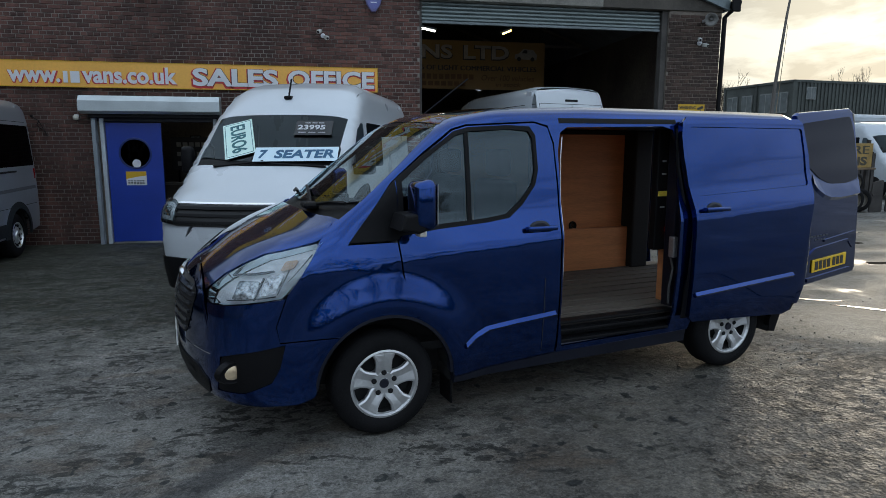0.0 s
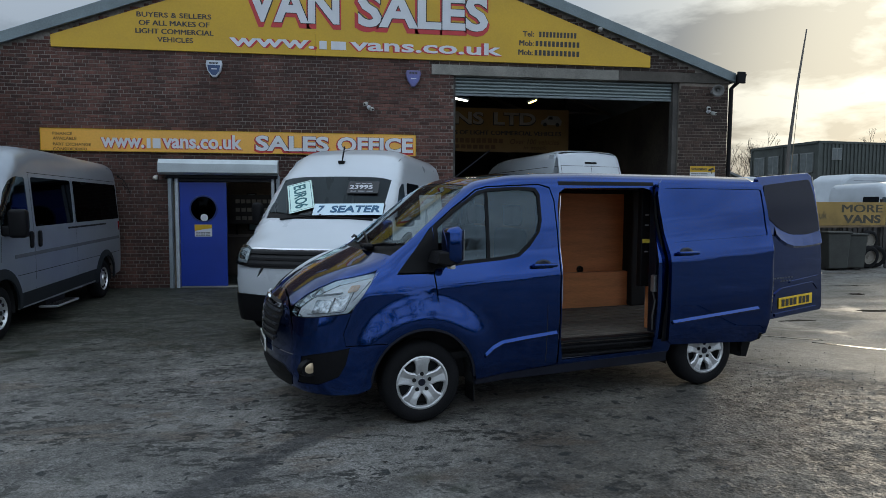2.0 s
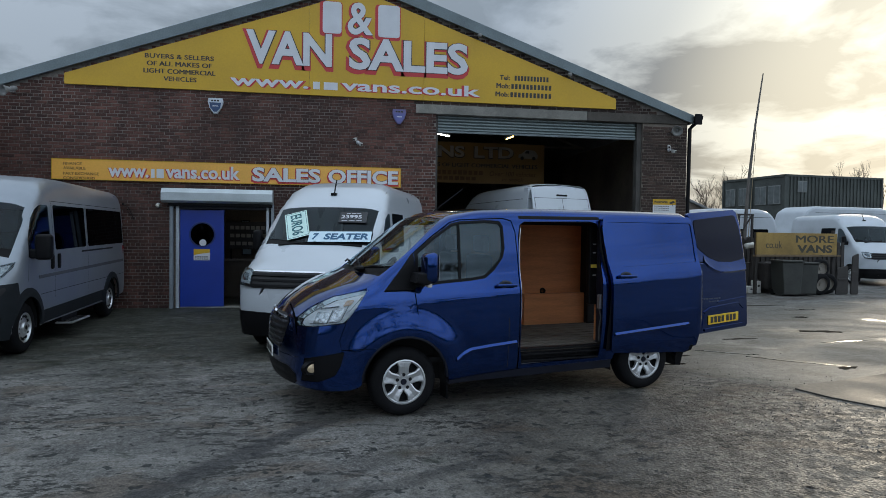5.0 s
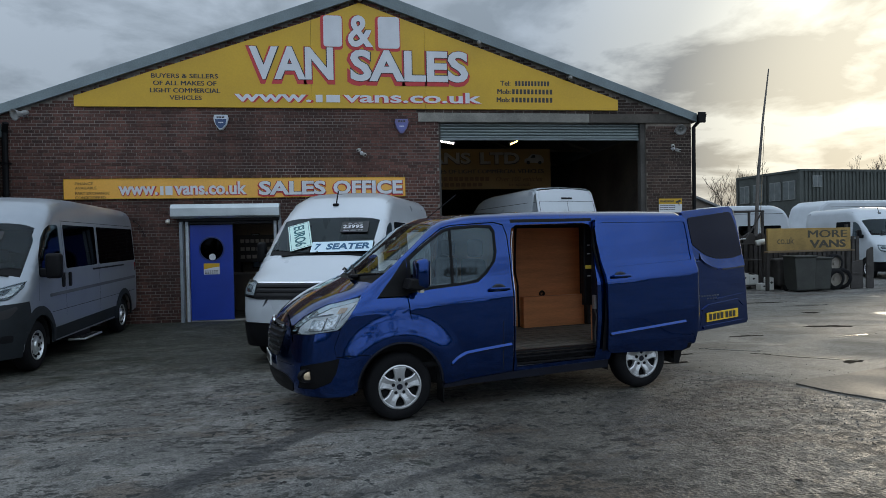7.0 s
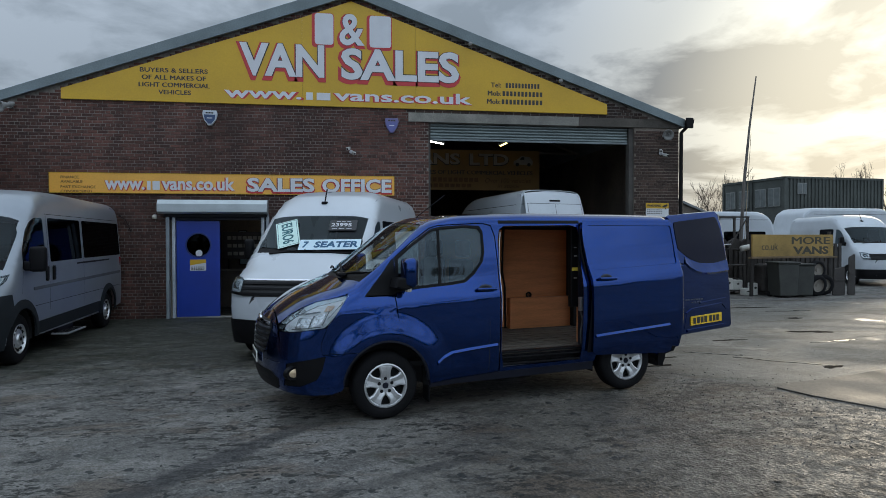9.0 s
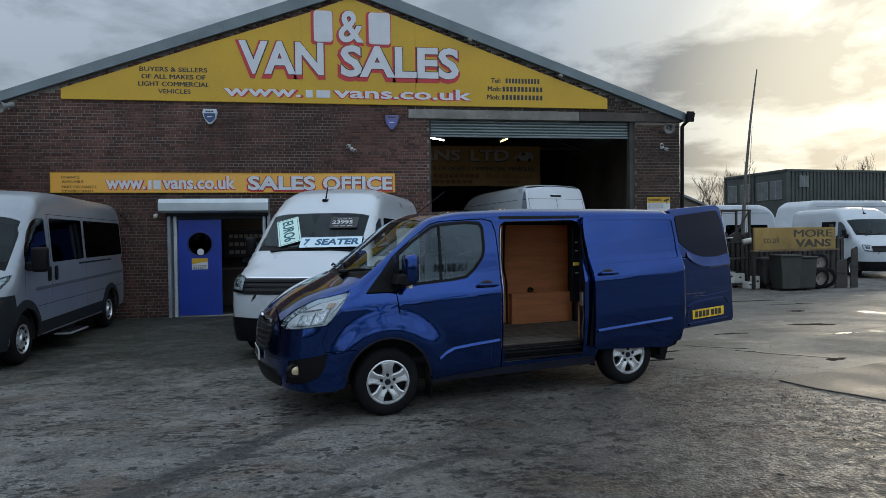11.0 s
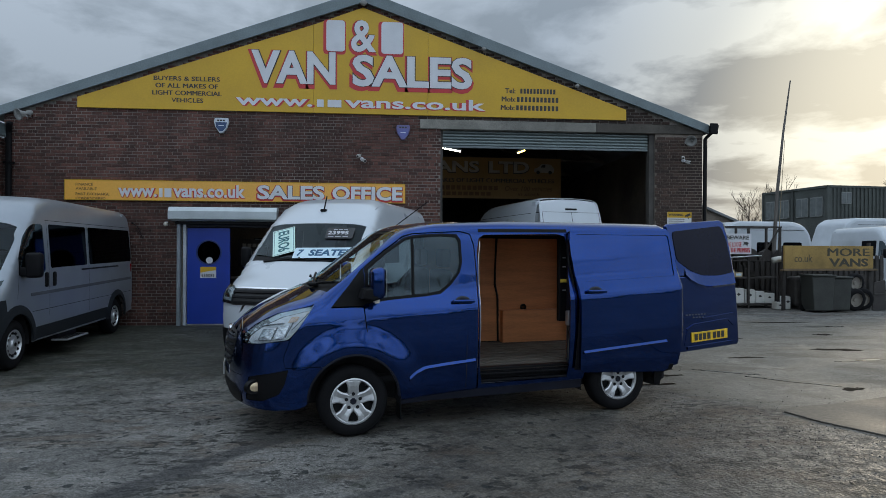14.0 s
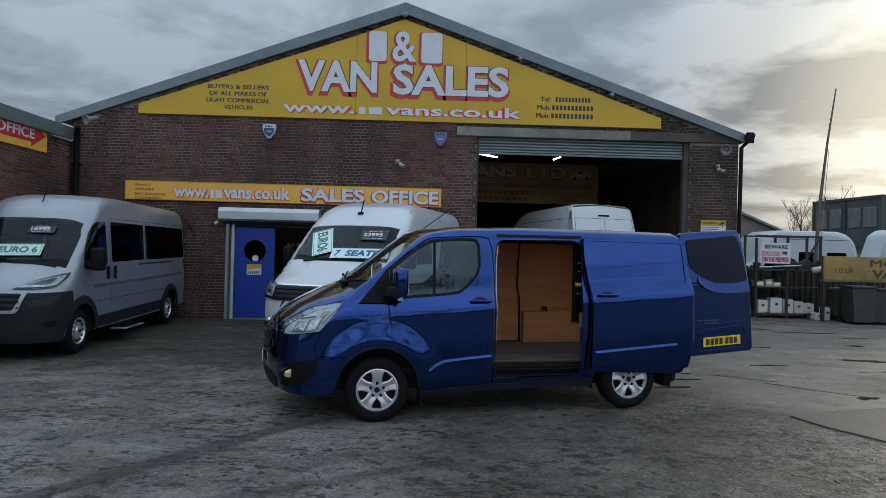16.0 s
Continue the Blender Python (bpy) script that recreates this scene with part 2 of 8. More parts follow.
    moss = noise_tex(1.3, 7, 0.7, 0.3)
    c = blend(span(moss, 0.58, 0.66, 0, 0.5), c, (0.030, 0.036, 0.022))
    spots = noise_tex(7.0, 2, 0.4)
    c = blend(span(spots, 0.66, 0.69, 0, 0.85), c, (0.014, 0.018, 0.018))
    # mossy tarmac, blended darker in a ragged strip in front of the building
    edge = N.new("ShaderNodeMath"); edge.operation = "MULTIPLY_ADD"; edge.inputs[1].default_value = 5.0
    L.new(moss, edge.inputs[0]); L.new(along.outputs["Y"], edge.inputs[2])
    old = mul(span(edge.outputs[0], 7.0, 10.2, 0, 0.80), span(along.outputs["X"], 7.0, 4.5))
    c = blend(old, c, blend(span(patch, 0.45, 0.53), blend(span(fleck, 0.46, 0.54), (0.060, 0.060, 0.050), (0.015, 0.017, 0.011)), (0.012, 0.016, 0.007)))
    c = blend(mul(mul(span(away.outputs[0], 0.16, 0.07), ends), span(fleck, 0.35, 0.6, 0.85, 0.6)), c, (0.026, 0.026, 0.027))
    c = blend(mul(mul(span(away2.outputs[0], 0.12, 0.04), ends2), span(fleck, 0.35, 0.6, 0.7, 0.4)), c, (0.030, 0.029, 0.027))
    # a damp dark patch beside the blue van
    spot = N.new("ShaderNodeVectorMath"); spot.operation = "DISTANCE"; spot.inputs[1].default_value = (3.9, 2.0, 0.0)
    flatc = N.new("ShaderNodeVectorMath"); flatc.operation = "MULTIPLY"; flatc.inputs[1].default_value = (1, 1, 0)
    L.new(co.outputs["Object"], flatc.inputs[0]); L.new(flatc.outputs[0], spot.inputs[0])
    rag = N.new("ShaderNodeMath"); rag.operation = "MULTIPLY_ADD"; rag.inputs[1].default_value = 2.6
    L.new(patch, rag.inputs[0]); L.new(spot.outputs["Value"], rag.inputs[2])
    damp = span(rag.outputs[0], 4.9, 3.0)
    # smoother, paler concrete apron on the east side, with a ragged edge
    apron_edge = N.new("ShaderNodeMath"); apron_edge.operation = "MULTIPLY_ADD"; apron_edge.inputs[1].default_value = 2.2
    diag = N.new("ShaderNodeVectorMath"); diag.operation = "DOT_PRODUCT"; diag.inputs[1].default_value = (0.87, 0.5, 0.0)
    L.new(co.outputs["Object"], diag.inputs[0])
    L.new(moss, apron_edge.inputs[0]); L.new(diag.outputs["Value"], apron_edge.inputs[2])
    apron = mul(span(apron_edge.outputs[0], 7.6, 8.4), span(along.outputs["Y"], 14.0, 11.0))
    c = blend(mul(apron, 0.7), c, (0.150, 0.137, 0.112))
    c = blend(mul(apron, span(silt, 0.50, 0.60, 0.0, 0.55)), c, (0.085, 0.075, 0.058))
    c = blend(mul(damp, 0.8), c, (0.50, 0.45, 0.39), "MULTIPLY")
    pebble = N.new("ShaderNodeTexVoronoi"); pebble.inputs["Scale"].default_value = 34
    L.new(co.outputs["Object"], pebble.inputs["Vector"])
    for tex, lo, hi in ((stones, 0.72, 1.3), (pebble, 0.88, 1.12)):
        one_ = N.new("ShaderNodeSeparateColor"); L.new(tex.outputs["Color"], one_.inputs[0])
        tone = N.new("ShaderNodeCombineColor")
        k_ = span(one_.outputs[0], 0.0, 1.0, lo, hi)
        for i in range(3):
            L.new(k_, tone.inputs[i])
        full = N.new("ShaderNodeValue"); full.outputs[0].default_value = 1.0
        c = blend(full.outputs[0], c, tone.outputs[0], "MULTIPLY")
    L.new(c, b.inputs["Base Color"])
    # damp film: smoother where the dark and low places hold water
    wet = span(noise_tex(0.35, 5, 0.6, 0.8, (1, 1.5, 1), 0.3), 0.40, 0.60)
    pool = span(noise_tex(0.8, 4, 0.55, 0.5), 0.60, 0.68)
    r = N.new("ShaderNodeMix"); r.data_type = "FLOAT"
    r.inputs["A"].default_value, r.inputs["B"].default_value = 0.80, 0.60
    L.new(wet, r.inputs["Factor"])
    r2 = N.new("ShaderNodeMix"); r2.data_type = "FLOAT"; r2.inputs["B"].default_value = 0.34
    L.new(mul(pool, wet), r2.inputs["Factor"]); L.new(r.outputs["Result"], r2.inputs["A"])
    r3 = N.new("ShaderNodeMix"); r3.data_type = "FLOAT"
    L.new(span(fleck, 0.42, 0.56, 0.50, 0.74), r3.inputs["B"])
    L.new(damp, r3.inputs["Factor"]); L.new(r2.outputs["Result"], r3.inputs["A"])
    L.new(r3.outputs["Result"], b.inputs["Roughness"])
    h = N.new("ShaderNodeMath"); h.operation = "MULTIPLY_ADD"; h.inputs[1].default_value = 0.55
    L.new(stones.outputs["Distance"], h.inputs[0]); L.new(grit, h.inputs[2])
    bp = N.new("ShaderNodeBump"); bp.inputs["Distance"].default_value = 0.006
    L.new(span(pool, 0, 1, 0.5, 0.10), bp.inputs["Strength"])
    L.new(h.outputs[0], bp.inputs["Height"])
    bp2 = N.new("ShaderNodeBump"); bp2.inputs["Distance"].default_value = 0.05; bp2.inputs["Strength"].default_value = 0.14
    L.new(mid, bp2.inputs["Height"]); L.new(bp.outputs[0], bp2.inputs["Normal"])
    # coarse worn aggregate where the surface has broken up
    bp3 = N.new("ShaderNodeBump"); bp3.inputs["Distance"].default_value = 0.012
    L.new(mul(damp, 0.5), bp3.inputs["Strength"])
    L.new(pebble.outputs["Distance"], bp3.inputs["Height"]); L.new(bp2.outputs[0], bp3.inputs["Normal"])
    L.new(bp3.outputs[0], b.inputs["Normal"])
    return m


# ---- mesh helpers ----
def ground_z(x):
    """The yard rises a little towards the east."""
    return 0.0155 * min(max(x - 1.1, 0.0), 4.5)


def link_bm(name, bm, material, parent=None, label="", smooth=False):
    me = bpy.data.meshes.new(name)
    bmesh.ops.recalc_face_normals(bm, faces=bm.faces[:])
    bm.to_mesh(me)
    bm.free()
    if smooth:
        for p in me.polygons:
            p.use_smooth = True
    me.materials.append(material)
    ob = new(name, me)
    if parent:
        ob.parent = parent
    if label:
        tagged(ob, label)
    return ob


part = link_bm


def thing(name, m, label, category, group="", kind=""):
    ob = new(name)
    ob.empty_display_size = 0.1
    ob.matrix_basis = m
    return tagged(ob, label, category, group, kind)


def box_bm(x0, x1, y0, y1, z0, z1, bevel=0.0, seg=2, bm=None):
    bm = bm or bmesh.new()
    g = bmesh.ops.create_cube(bm, size=1)
    vs = g["verts"]
    for v in vs:
        v.co = Vector(((x0 + x1) / 2 + v.co.x * (x1 - x0), (y0 + y1) / 2 + v.co.y * (y1 - y0), (z0 + z1) / 2 + v.co.z * (z1 - z0)))
    if bevel:
        es = list({e for v in vs for e in v.link_edges})
        bmesh.ops.bevel(bm, geom=es, offset=bevel, segments=seg, affect="EDGES", profile=0.5)
    return bm


def prism_bm(pts, y0, y1, bevel=0.0, bm=None, axis="y"):
    """A polygon drawn in x and z, extruded from y0 to y1 (axis 'x': drawn in y and z; 'z': in x and y)."""
    bm = bm or bmesh.new()

    def at(p, d):
        return {"y": (p[0], d, p[1]), "x": (d, p[0], p[1]), "z": (p[0], p[1], d)}[axis]
    a = [bm.verts.new(at(p, y0)) for p in pts]
    c = [bm.verts.new(at(p, y1)) for p in pts]
    fs = [bm.faces.new(a), bm.faces.new(c[::-1])]
    n = len(pts)
    for i in range(n):
        fs.append(bm.faces.new((a[i], c[i], c[(i + 1) % n], a[(i + 1) % n])))
    bmesh.ops.recalc_face_normals(bm, faces=fs)
    if bevel:
        es = [e for e in {e for f in fs[:2] for e in f.edges}]
        bmesh.ops.bevel(bm, geom=es, offset=bevel, segments=2, affect="EDGES", profile=0.5)
    return bm


def tube_bm(pts, r, seg=8, bm=None, r2=None):
    """A round bar along a line of points."""
    bm = bm or bmesh.new()
    pts = [Vector(p) for p in pts]
    rings = []
    for i, p in enumerate(pts):
        d = (pts[min(i + 1, len(pts) - 1)] - pts[max(i - 1, 0)]).normalized()
        a = d.orthogonal().normalized()
        if rings:
            a = (rings[-1][1] - d * rings[-1][1].dot(d)).normalized()
        c = d.cross(a)
        k = r if r2 is None else r + (r2 - r) * i / (len(pts) - 1)
        rings.append(([bm.verts.new(p + k * (math.cos(2 * math.pi * j / seg) * a + math.sin(2 * math.pi * j / seg) * c)) for j in range(seg)], a))
    for (u, _), (v, _) in zip(rings, rings[1:]):
        for j in range(seg):
            bm.faces.new((u[j], u[(j + 1) % seg], v[(j + 1) % seg], v[j]))
    bm.faces.new(rings[0][0][::-1])
    bm.faces.new(rings[-1][0])
    return bm


def lathe_bm(prof, seg=32, axis="y", bm=None, centre=(0, 0, 0), cap=True):
    """Turn a profile of (distance along the axis, radius) about the axis."""
    bm = bm or bmesh.new()
    rows = []
    for d, r in prof:
        row = []
        for j in range(seg):
            a = 2 * math.pi * j / seg
            u, v = r * math.cos(a), r * math.sin(a)
            p = {"y": (u, d, v), "x": (d, u, v), "z": (u, v, d)}[axis]
            row.append(bm.verts.new(Vector(p) + Vector(centre)))
        rows.append(row)
    for p, q in zip(rows, rows[1:]):
        for j in range(seg):
            bm.faces.new((p[j], p[(j + 1) % seg], q[(j + 1) % seg], q[j]))
    for row in (rows[0], rows[-1]):
        if cap and (row[0].co - row[seg // 2].co).length > 1e-4:
            bm.faces.new(row)
    return bm


def letters(text, x0, x1, z0, z1, y, material, parent, name="lettering", bold=0.0, depth=0.004, label="", shear=0.0, mat4=None):
    """A line of raised lettering on a plane facing -y, fitted into the rectangle x0..x1, z0..z1."""
    cu = bpy.data.curves.new("text", "FONT")
    cu.body, cu.align_x, cu.resolution_u = text, "LEFT", 3
    cu.offset, cu.extrude, cu.shear = (0.0 if "M" in text else bold), 0.0, shear
    tmp = bpy.data.objects.new("text", cu)
    scene.collection.objects.link(tmp)
    me = bpy.data.meshes.new_from_object(tmp.evaluated_get(bpy.context.evaluated_depsgraph_get()))
    bpy.data.objects.remove(tmp)
    bpy.data.curves.remove(cu)
    co = np.array([v.co[:] for v in me.vertices])
    lo, hi = co.min(0), co.max(0)
    for v in me.vertices:
        v.co = (x0 + (v.co.x - lo[0]) / (hi[0] - lo[0]) * (x1 - x0), y, z0 + (v.co.y - lo[1]) / (hi[1] - lo[1]) * (z1 - z0))
    bm = bmesh.new()
    bm.from_mesh(me)
    bpy.data.meshes.remove(me)
    for f in bm.faces:
        f.smooth = False
    if "M" in text and bold > 0.012:
        # a second strike beside the first thickens the strokes
        twin = bmesh.ops.duplicate(bm, geom=bm.verts[:] + bm.edges[:] + bm.faces[:])["geom"]
        bmesh.ops.translate(bm, verts=[v for v in twin if isinstance(v, bmesh.types.BMVert)], vec=(0.10 * (z1 - z0), -0.0012, 0))
    if depth:
        g = bmesh.ops.extrude_face_region(bm, geom=bm.faces[:])
        bmesh.ops.translate(bm, verts=[v for v in g["geom"] if isinstance(v, bmesh.types.BMVert)], vec=(0, -depth, 0))
    if mat4:
        bmesh.ops.transform(bm, matrix=mat4, verts=bm.verts[:])
    return part(name, bm, material, parent, label)


def bars(x0, x1, z0, z1, y, n, material, parent, name="bar", gap=0.25):
    """A line of writing shown as plain blocks."""
    w = (x1 - x0) / n
    for i in range(n):
        part(name, box_bm(x0 + i * w, x0 + (i + 1 - gap) * w, y - 0.004, y, z0, z1), material, parent)


brick_m = mat("dark_red_brick", (0.112, 0.048, 0.037), 0.85, var=0.24, scale=1.1, fine=40, bump=0.5, bump_scale=120, island=0.5, stain=0.85, stretch=(1.5, 1, 0.30), stain_at=(0.44, 0.62))
brick_part_m = mat("dark_red_brick_single", (0.112, 0.048, 0.037), 0.85, var=0.24, scale=1.1, fine=40, bump=0.5, bump_scale=120, obrand=0.5, stain=0.5)
darkened_brick_m = mat("darkened_brick", (0.046, 0.028, 0.022), 0.9, var=0.25, scale=1.1, fine=40, bump=0.5, bump_scale=120, island=0.4, stain=0.5)
mortar_m = mat("dirty_mortar", (0.085, 0.075, 0.065), 0.95, var=0.2, scale=0.55, fine=14, bump=0.4, stain=0.3, col2=(0.32, 0.295, 0.265), stain_at=(0.46, 0.62))
yellow_m = mat("yellow_sign_panel", (0.56, 0.335, 0.012), 0.42, var=0.05, scale=0.8, fine=25, stain=0.06)
amber_m = mat("amber_fascia_panel", (0.82, 0.42, 0.07), 0.42, var=0.06, scale=0.8, fine=25, stain=0.08)
white_m = mat("white_sign_letters", (0.62, 0.63, 0.66), 0.45, var=0.04, stain=0.05)
red_m = mat("red_letter_shadow", (0.50, 0.03, 0.035), 0.45, var=0.06)
ink_m = mat("black_sign_letters", (0.03, 0.028, 0.025), 0.5, var=0.1)
barge_m = mat("grey_bargeboard_metal", (0.15, 0.185, 0.195), 0.5, 0.3, var=0.12, scale=1.5, fine=30, stain=0.25)
roof_m = mat("profiled_grey_roof_sheet", (0.17, 0.18, 0.18), 0.7, var=0.15, stain=0.3)
concrete_m = mat("weathered_concrete_lintel", (0.22, 0.21, 0.185), 0.9, var=0.25, scale=1.3, fine=50, bump=0.4, stain=0.5)
shutter_m = mat("galvanised_shutter_slats", (0.19, 0.225, 0.225), 0.45, 0.6, var=0.12, scale=1.2, fine=40, stain=0.2, stretch=(0.4, 1, 4))
dark_m = mat("sooty_garage_wall", (0.17, 0.145, 0.12), 0.95, var=0.25, scale=0.8, fine=20, bump=0.3, stain=0.5)
blue_m = mat("blue_door_paint", (0.006, 0.036, 0.30), 0.38, var=0.08, scale=2, fine=40, stain=0.08)
frame_m = mat("pale_grey_guide_rail", (0.50, 0.54, 0.58), 0.45, 0.3, var=0.1, stain=0.2)
black_m = mat("black_plastic", (0.007, 0.007, 0.008), 0.45, var=0.15, fine=120, bump=0.1, bump_scale=300, spec=0.12)
asphalt = asphalt_mat()

# ---- yard ----
GX0, GX1, GY0, GY1 = -60, 120, -60, 160
bm = bmesh.new()
xs = sorted({-3000, -600, -150, *range(-60, -12, 8), *[i * 0.5 for i in range(-24, 44)], *range(22, 121, 8), 300, 900, 3000})
ys = sorted({-3000, -600, -150, *range(-60, -10, 8), *range(-10, 24, 1), *range(24, 161, 8), 400, 1200, 3000})
grid = [[bm.verts.new((x, y, ground_z(x))) for x in xs] for y in ys]
for j in range(len(ys) - 1):
    for i in range(len(xs) - 1):
        bm.faces.new((grid[j][i], grid[j][i + 1], grid[j + 1][i + 1], grid[j + 1][i]))
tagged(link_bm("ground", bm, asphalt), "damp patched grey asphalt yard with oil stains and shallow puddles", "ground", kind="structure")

# ---- main building ----
FY = 12.70                      # face of the front wall
AX, AZ = 0.88, 7.93             # ridge
LX, LZ, RX, RZ = -7.62, 4.86, 9.45, 4.92
OX0, OX1, OZ = 2.74, 8.12, 4.72  # vehicle entrance
DX0, DX1, DZ = -3.38, -1.13, 2.40  # office entrance


def roof_z(x):
    return AZ - (AZ - LZ) * (AX - x) / (AX - LX) if x < AX else AZ - (AZ - RZ) * (x - AX) / (RX - AX)


wall_front = tagged(new("wall_front"), "dark red brick gable wall of the sales office", "wall", kind="structure")


def wall_piece(name, pts, y0, y1, m, parent):
    return part(name, prism_bm(pts, y0, y1), m, parent)


X0, X1 = -7.25, 9.35
core = [("left", [(X0, 0), (DX0, 0), (DX0, DZ), (X0, DZ)]), ("mid", [(DX1, 0), (OX0, 0), (OX0, DZ), (DX1, DZ)]),
        ("band", [(X0, DZ), (OX0, DZ), (OX0, 4.95), (X0, 4.95)]), ("pier", [(OX1, 0), (X1, 0), (X1, 4.90), (OX1, 4.90)]),
        ("gable", [(X0, 4.95), (X1, 4.95), (AX, AZ - 0.06)])]
for n, pts in core:
    wall_piece("masonry", pts, FY + 0.012, FY + 0.30, mortar_m if n != "pier" else dark_m, wall_front)
part("lintel", box_bm(2.24, 6.60, FY - 0.03, FY + 0.30, OZ, 4.948, 0.01), concrete_m, wall_front, "stained concrete lintel over the vehicle entrance")
part("lintel", box_bm(6.604, X1, FY - 0.03, FY + 0.30, OZ, 4.948, 0.01), mat("dark_concrete_lintel", (0.075, 0.066, 0.056), 0.9, var=0.3, scale=1.3, fine=50, bump=0.4, stain=0.6), wall_front, "darker stained end of the concrete lintel")

# roof, bargeboards, gutter end
roof = tagged(new("roof"), "low-pitched grey sheet roof with metal bargeboards", "roof", kind="structure")
for s, (ex, ez) in ((-1, (LX, LZ)), (1, (RX, RZ))):
    part("roof_sheet", prism_bm([(AX, AZ), (ex, ez), (ex, ez - 0.08), (AX, AZ - 0.08)], FY - 0.05, 34.0), roof_m, roof)
    part("bargeboard", prism_bm([(AX, AZ + 0.03), (ex, ez + 0.03), (ex, ez - 0.19), (AX, AZ - 0.26)], FY - 0.13, FY - 0.055, 0.008), barge_m, roof, "painted grey-green metal bargeboard")
gutter = tagged(part("gutter", prism_bm([(9.47, 4.93), (9.66, 4.93), (9.64, 4.83), (9.60, 4.79), (9.53, 4.79), (9.47, 4.84)], FY - 0.22, 33.0), black_m), "black plastic eaves gutter", "gutter", kind="structure")
part("bracket", box_bm(9.42, 9.62, FY - 0.26, FY - 0.20, 4.70, 4.97, 0.02), black_m, gutter)
part("downpipe", tube_bm([(9.55, FY - 0.14, 4.80), (9.43, FY + 0.02, 4.62), (9.43, FY + 0.06, 0.0)], 0.05, 10), black_m, gutter)

corner_pipe = tagged(part("downpipe", tube_bm([(-7.02, FY - 0.20, 4.62), (-7.10, FY - 0.09, 4.40), (-7.10, FY - 0.09, 0.0)], 0.065, 10), black_m), "black rainwater downpipe in the wall corner", "downpipe", kind="structure")
for z in (0.9, 2.3, 3.7):
    part("pipe_clip", box_bm(-7.19, -7.01, FY - 0.165, FY, z, z + 0.05, 0.006), black_m, corner_pipe)

# rest of the garage shell
for nm, pts in (("wall_east", (9.05, 9.35, FY + 0.30, 34.0)), ("wall_west", (-7.25, -6.95, FY + 0.30, 34.0))):
    tagged(part(nm, box_bm(pts[0], pts[1], pts[2], pts[3], 0, 4.80), dark_m), "sooty brick side wall of the garage", "wall", kind="structure")
tagged(part("wall_back", prism_bm([(-7.25, 0), (9.35, 0), (9.35, 4.80), (AX, AZ - 0.15), (-7.25, 4.78)], 34.0, 34.3), dark_m), "dark rear wall of the garage", "wall", kind="structure")
tagged(part("wall_office", box_bm(2.34, 2.50, FY + 0.30, 30.0, 0, 4.9), dark_m), "dark partition between office and garage", "wall", kind="structure")
tagged(part("wall_office_back", box_bm(-6.95, 2.34, 16.2, 16.35, 0, 2.9), dark_m), "dark back wall of the office", "wall", kind="structure")
tagged(part("ceiling", box_bm(-6.95, 2.34, FY + 0.30, 16.2, 2.75, 2.85), mat("office_ceiling", (0.4, 0.39, 0.37), 0.9)), "plain office ceiling", "ceiling", kind="structure")

# roller shutter over the vehicle entrance, rolled up
sh = thing("roller_shutter", pose(0, 0, 0), "galvanised roller shutter rolled up over the garage entrance", "shutter", kind="structure")
ns = 5
for i in range(ns):
    z1 = OZ - i * 0.075
    prof = [(FY + 0.16, z1), (FY + 0.135, z1 - 0.02), (FY + 0.135, z1 - 0.05), (FY + 0.16, z1 - 0.07), (FY + 0.175, z1 - 0.07), (FY + 0.175, z1)]
    part("slat", prism_bm(prof, OX0 + 0.02, OX1 - 0.14, axis="x"), shutter_m, sh)
part("bottom_rail", box_bm(OX0 + 0.02, OX1 - 0.14, FY + 0.12, FY + 0.19, OZ - ns * 0.075 - 0.05, OZ - ns * 0.075, 0.01), mat("shutter_rail_paint", (0.16, 0.19, 0.20), 0.5, var=0.15, stain=0.3), sh)
part("guide_channel", box_bm(OX1 - 0.13, OX1 - 0.005, FY + 0.06, FY + 0.24, 0, OZ, 0.006), mat("rusty_channel", (0.06, 0.055, 0.05), 0.8, var=0.25, stain=0.4), sh)
part("guide_channel", box_bm(OX0 + 0.003, OX0 + 0.06, FY + 0.10, FY + 0.24, 0, OZ, 0.006), mat("rusty_channel", (0.06, 0.055, 0.05), 0.8), sh)

# side building that stands out at right angles
SX = -7.25
wing = tagged(new("wall_wing"), "dark red brick wall of the side building", "wall", kind="structure")
part("masonry", box_bm(SX - 0.3, SX - 0.012, -4.0, FY + 0.30, 0, 4.30), mortar_m, wing)
wing_roof = tagged(new("roof_wing"), "flat roof edge of the side building with a grey fascia", "roof", kind="structure")
part("roof_sheet", box_bm(SX - 6.0, SX + 0.10, -4.0, FY - 0.14, 4.42, 4.52), roof_m, wing_roof)
part("fascia", box_bm(SX + 0.02, SX + 0.12, -4.0, FY - 0.14, 4.30, 4.60, 0.01), barge_m, wing_roof)

# ---- vehicle bodies ----
def interp(pts):
    xs_, ys_ = np.array([p[0] for p in pts], float), np.array([p[1] for p in pts], float)
    return lambda v: np.interp(v, xs_, ys_)


def smooth_curve(pts, n=160, passes=10):
    """A line through points with its corners eased."""
    xs_, ys_ = np.array([p[0] for p in pts], float), np.array([p[1] for p in pts], float)
    g = np.linspace(xs_[0], xs_[-1], n)
    h = np.interp(g, xs_, ys_)
    for _ in range(passes):
        h[1:-1] = (h[:-2] + 2 * h[1:-1] + h[2:]) / 4
    return lambda v: np.interp(v, g, h)


def smax(a, b, k):
    h = np.maximum(k - np.abs(a - b), 0) / k
    return np.maximum(a, b) + h * h * k / 4


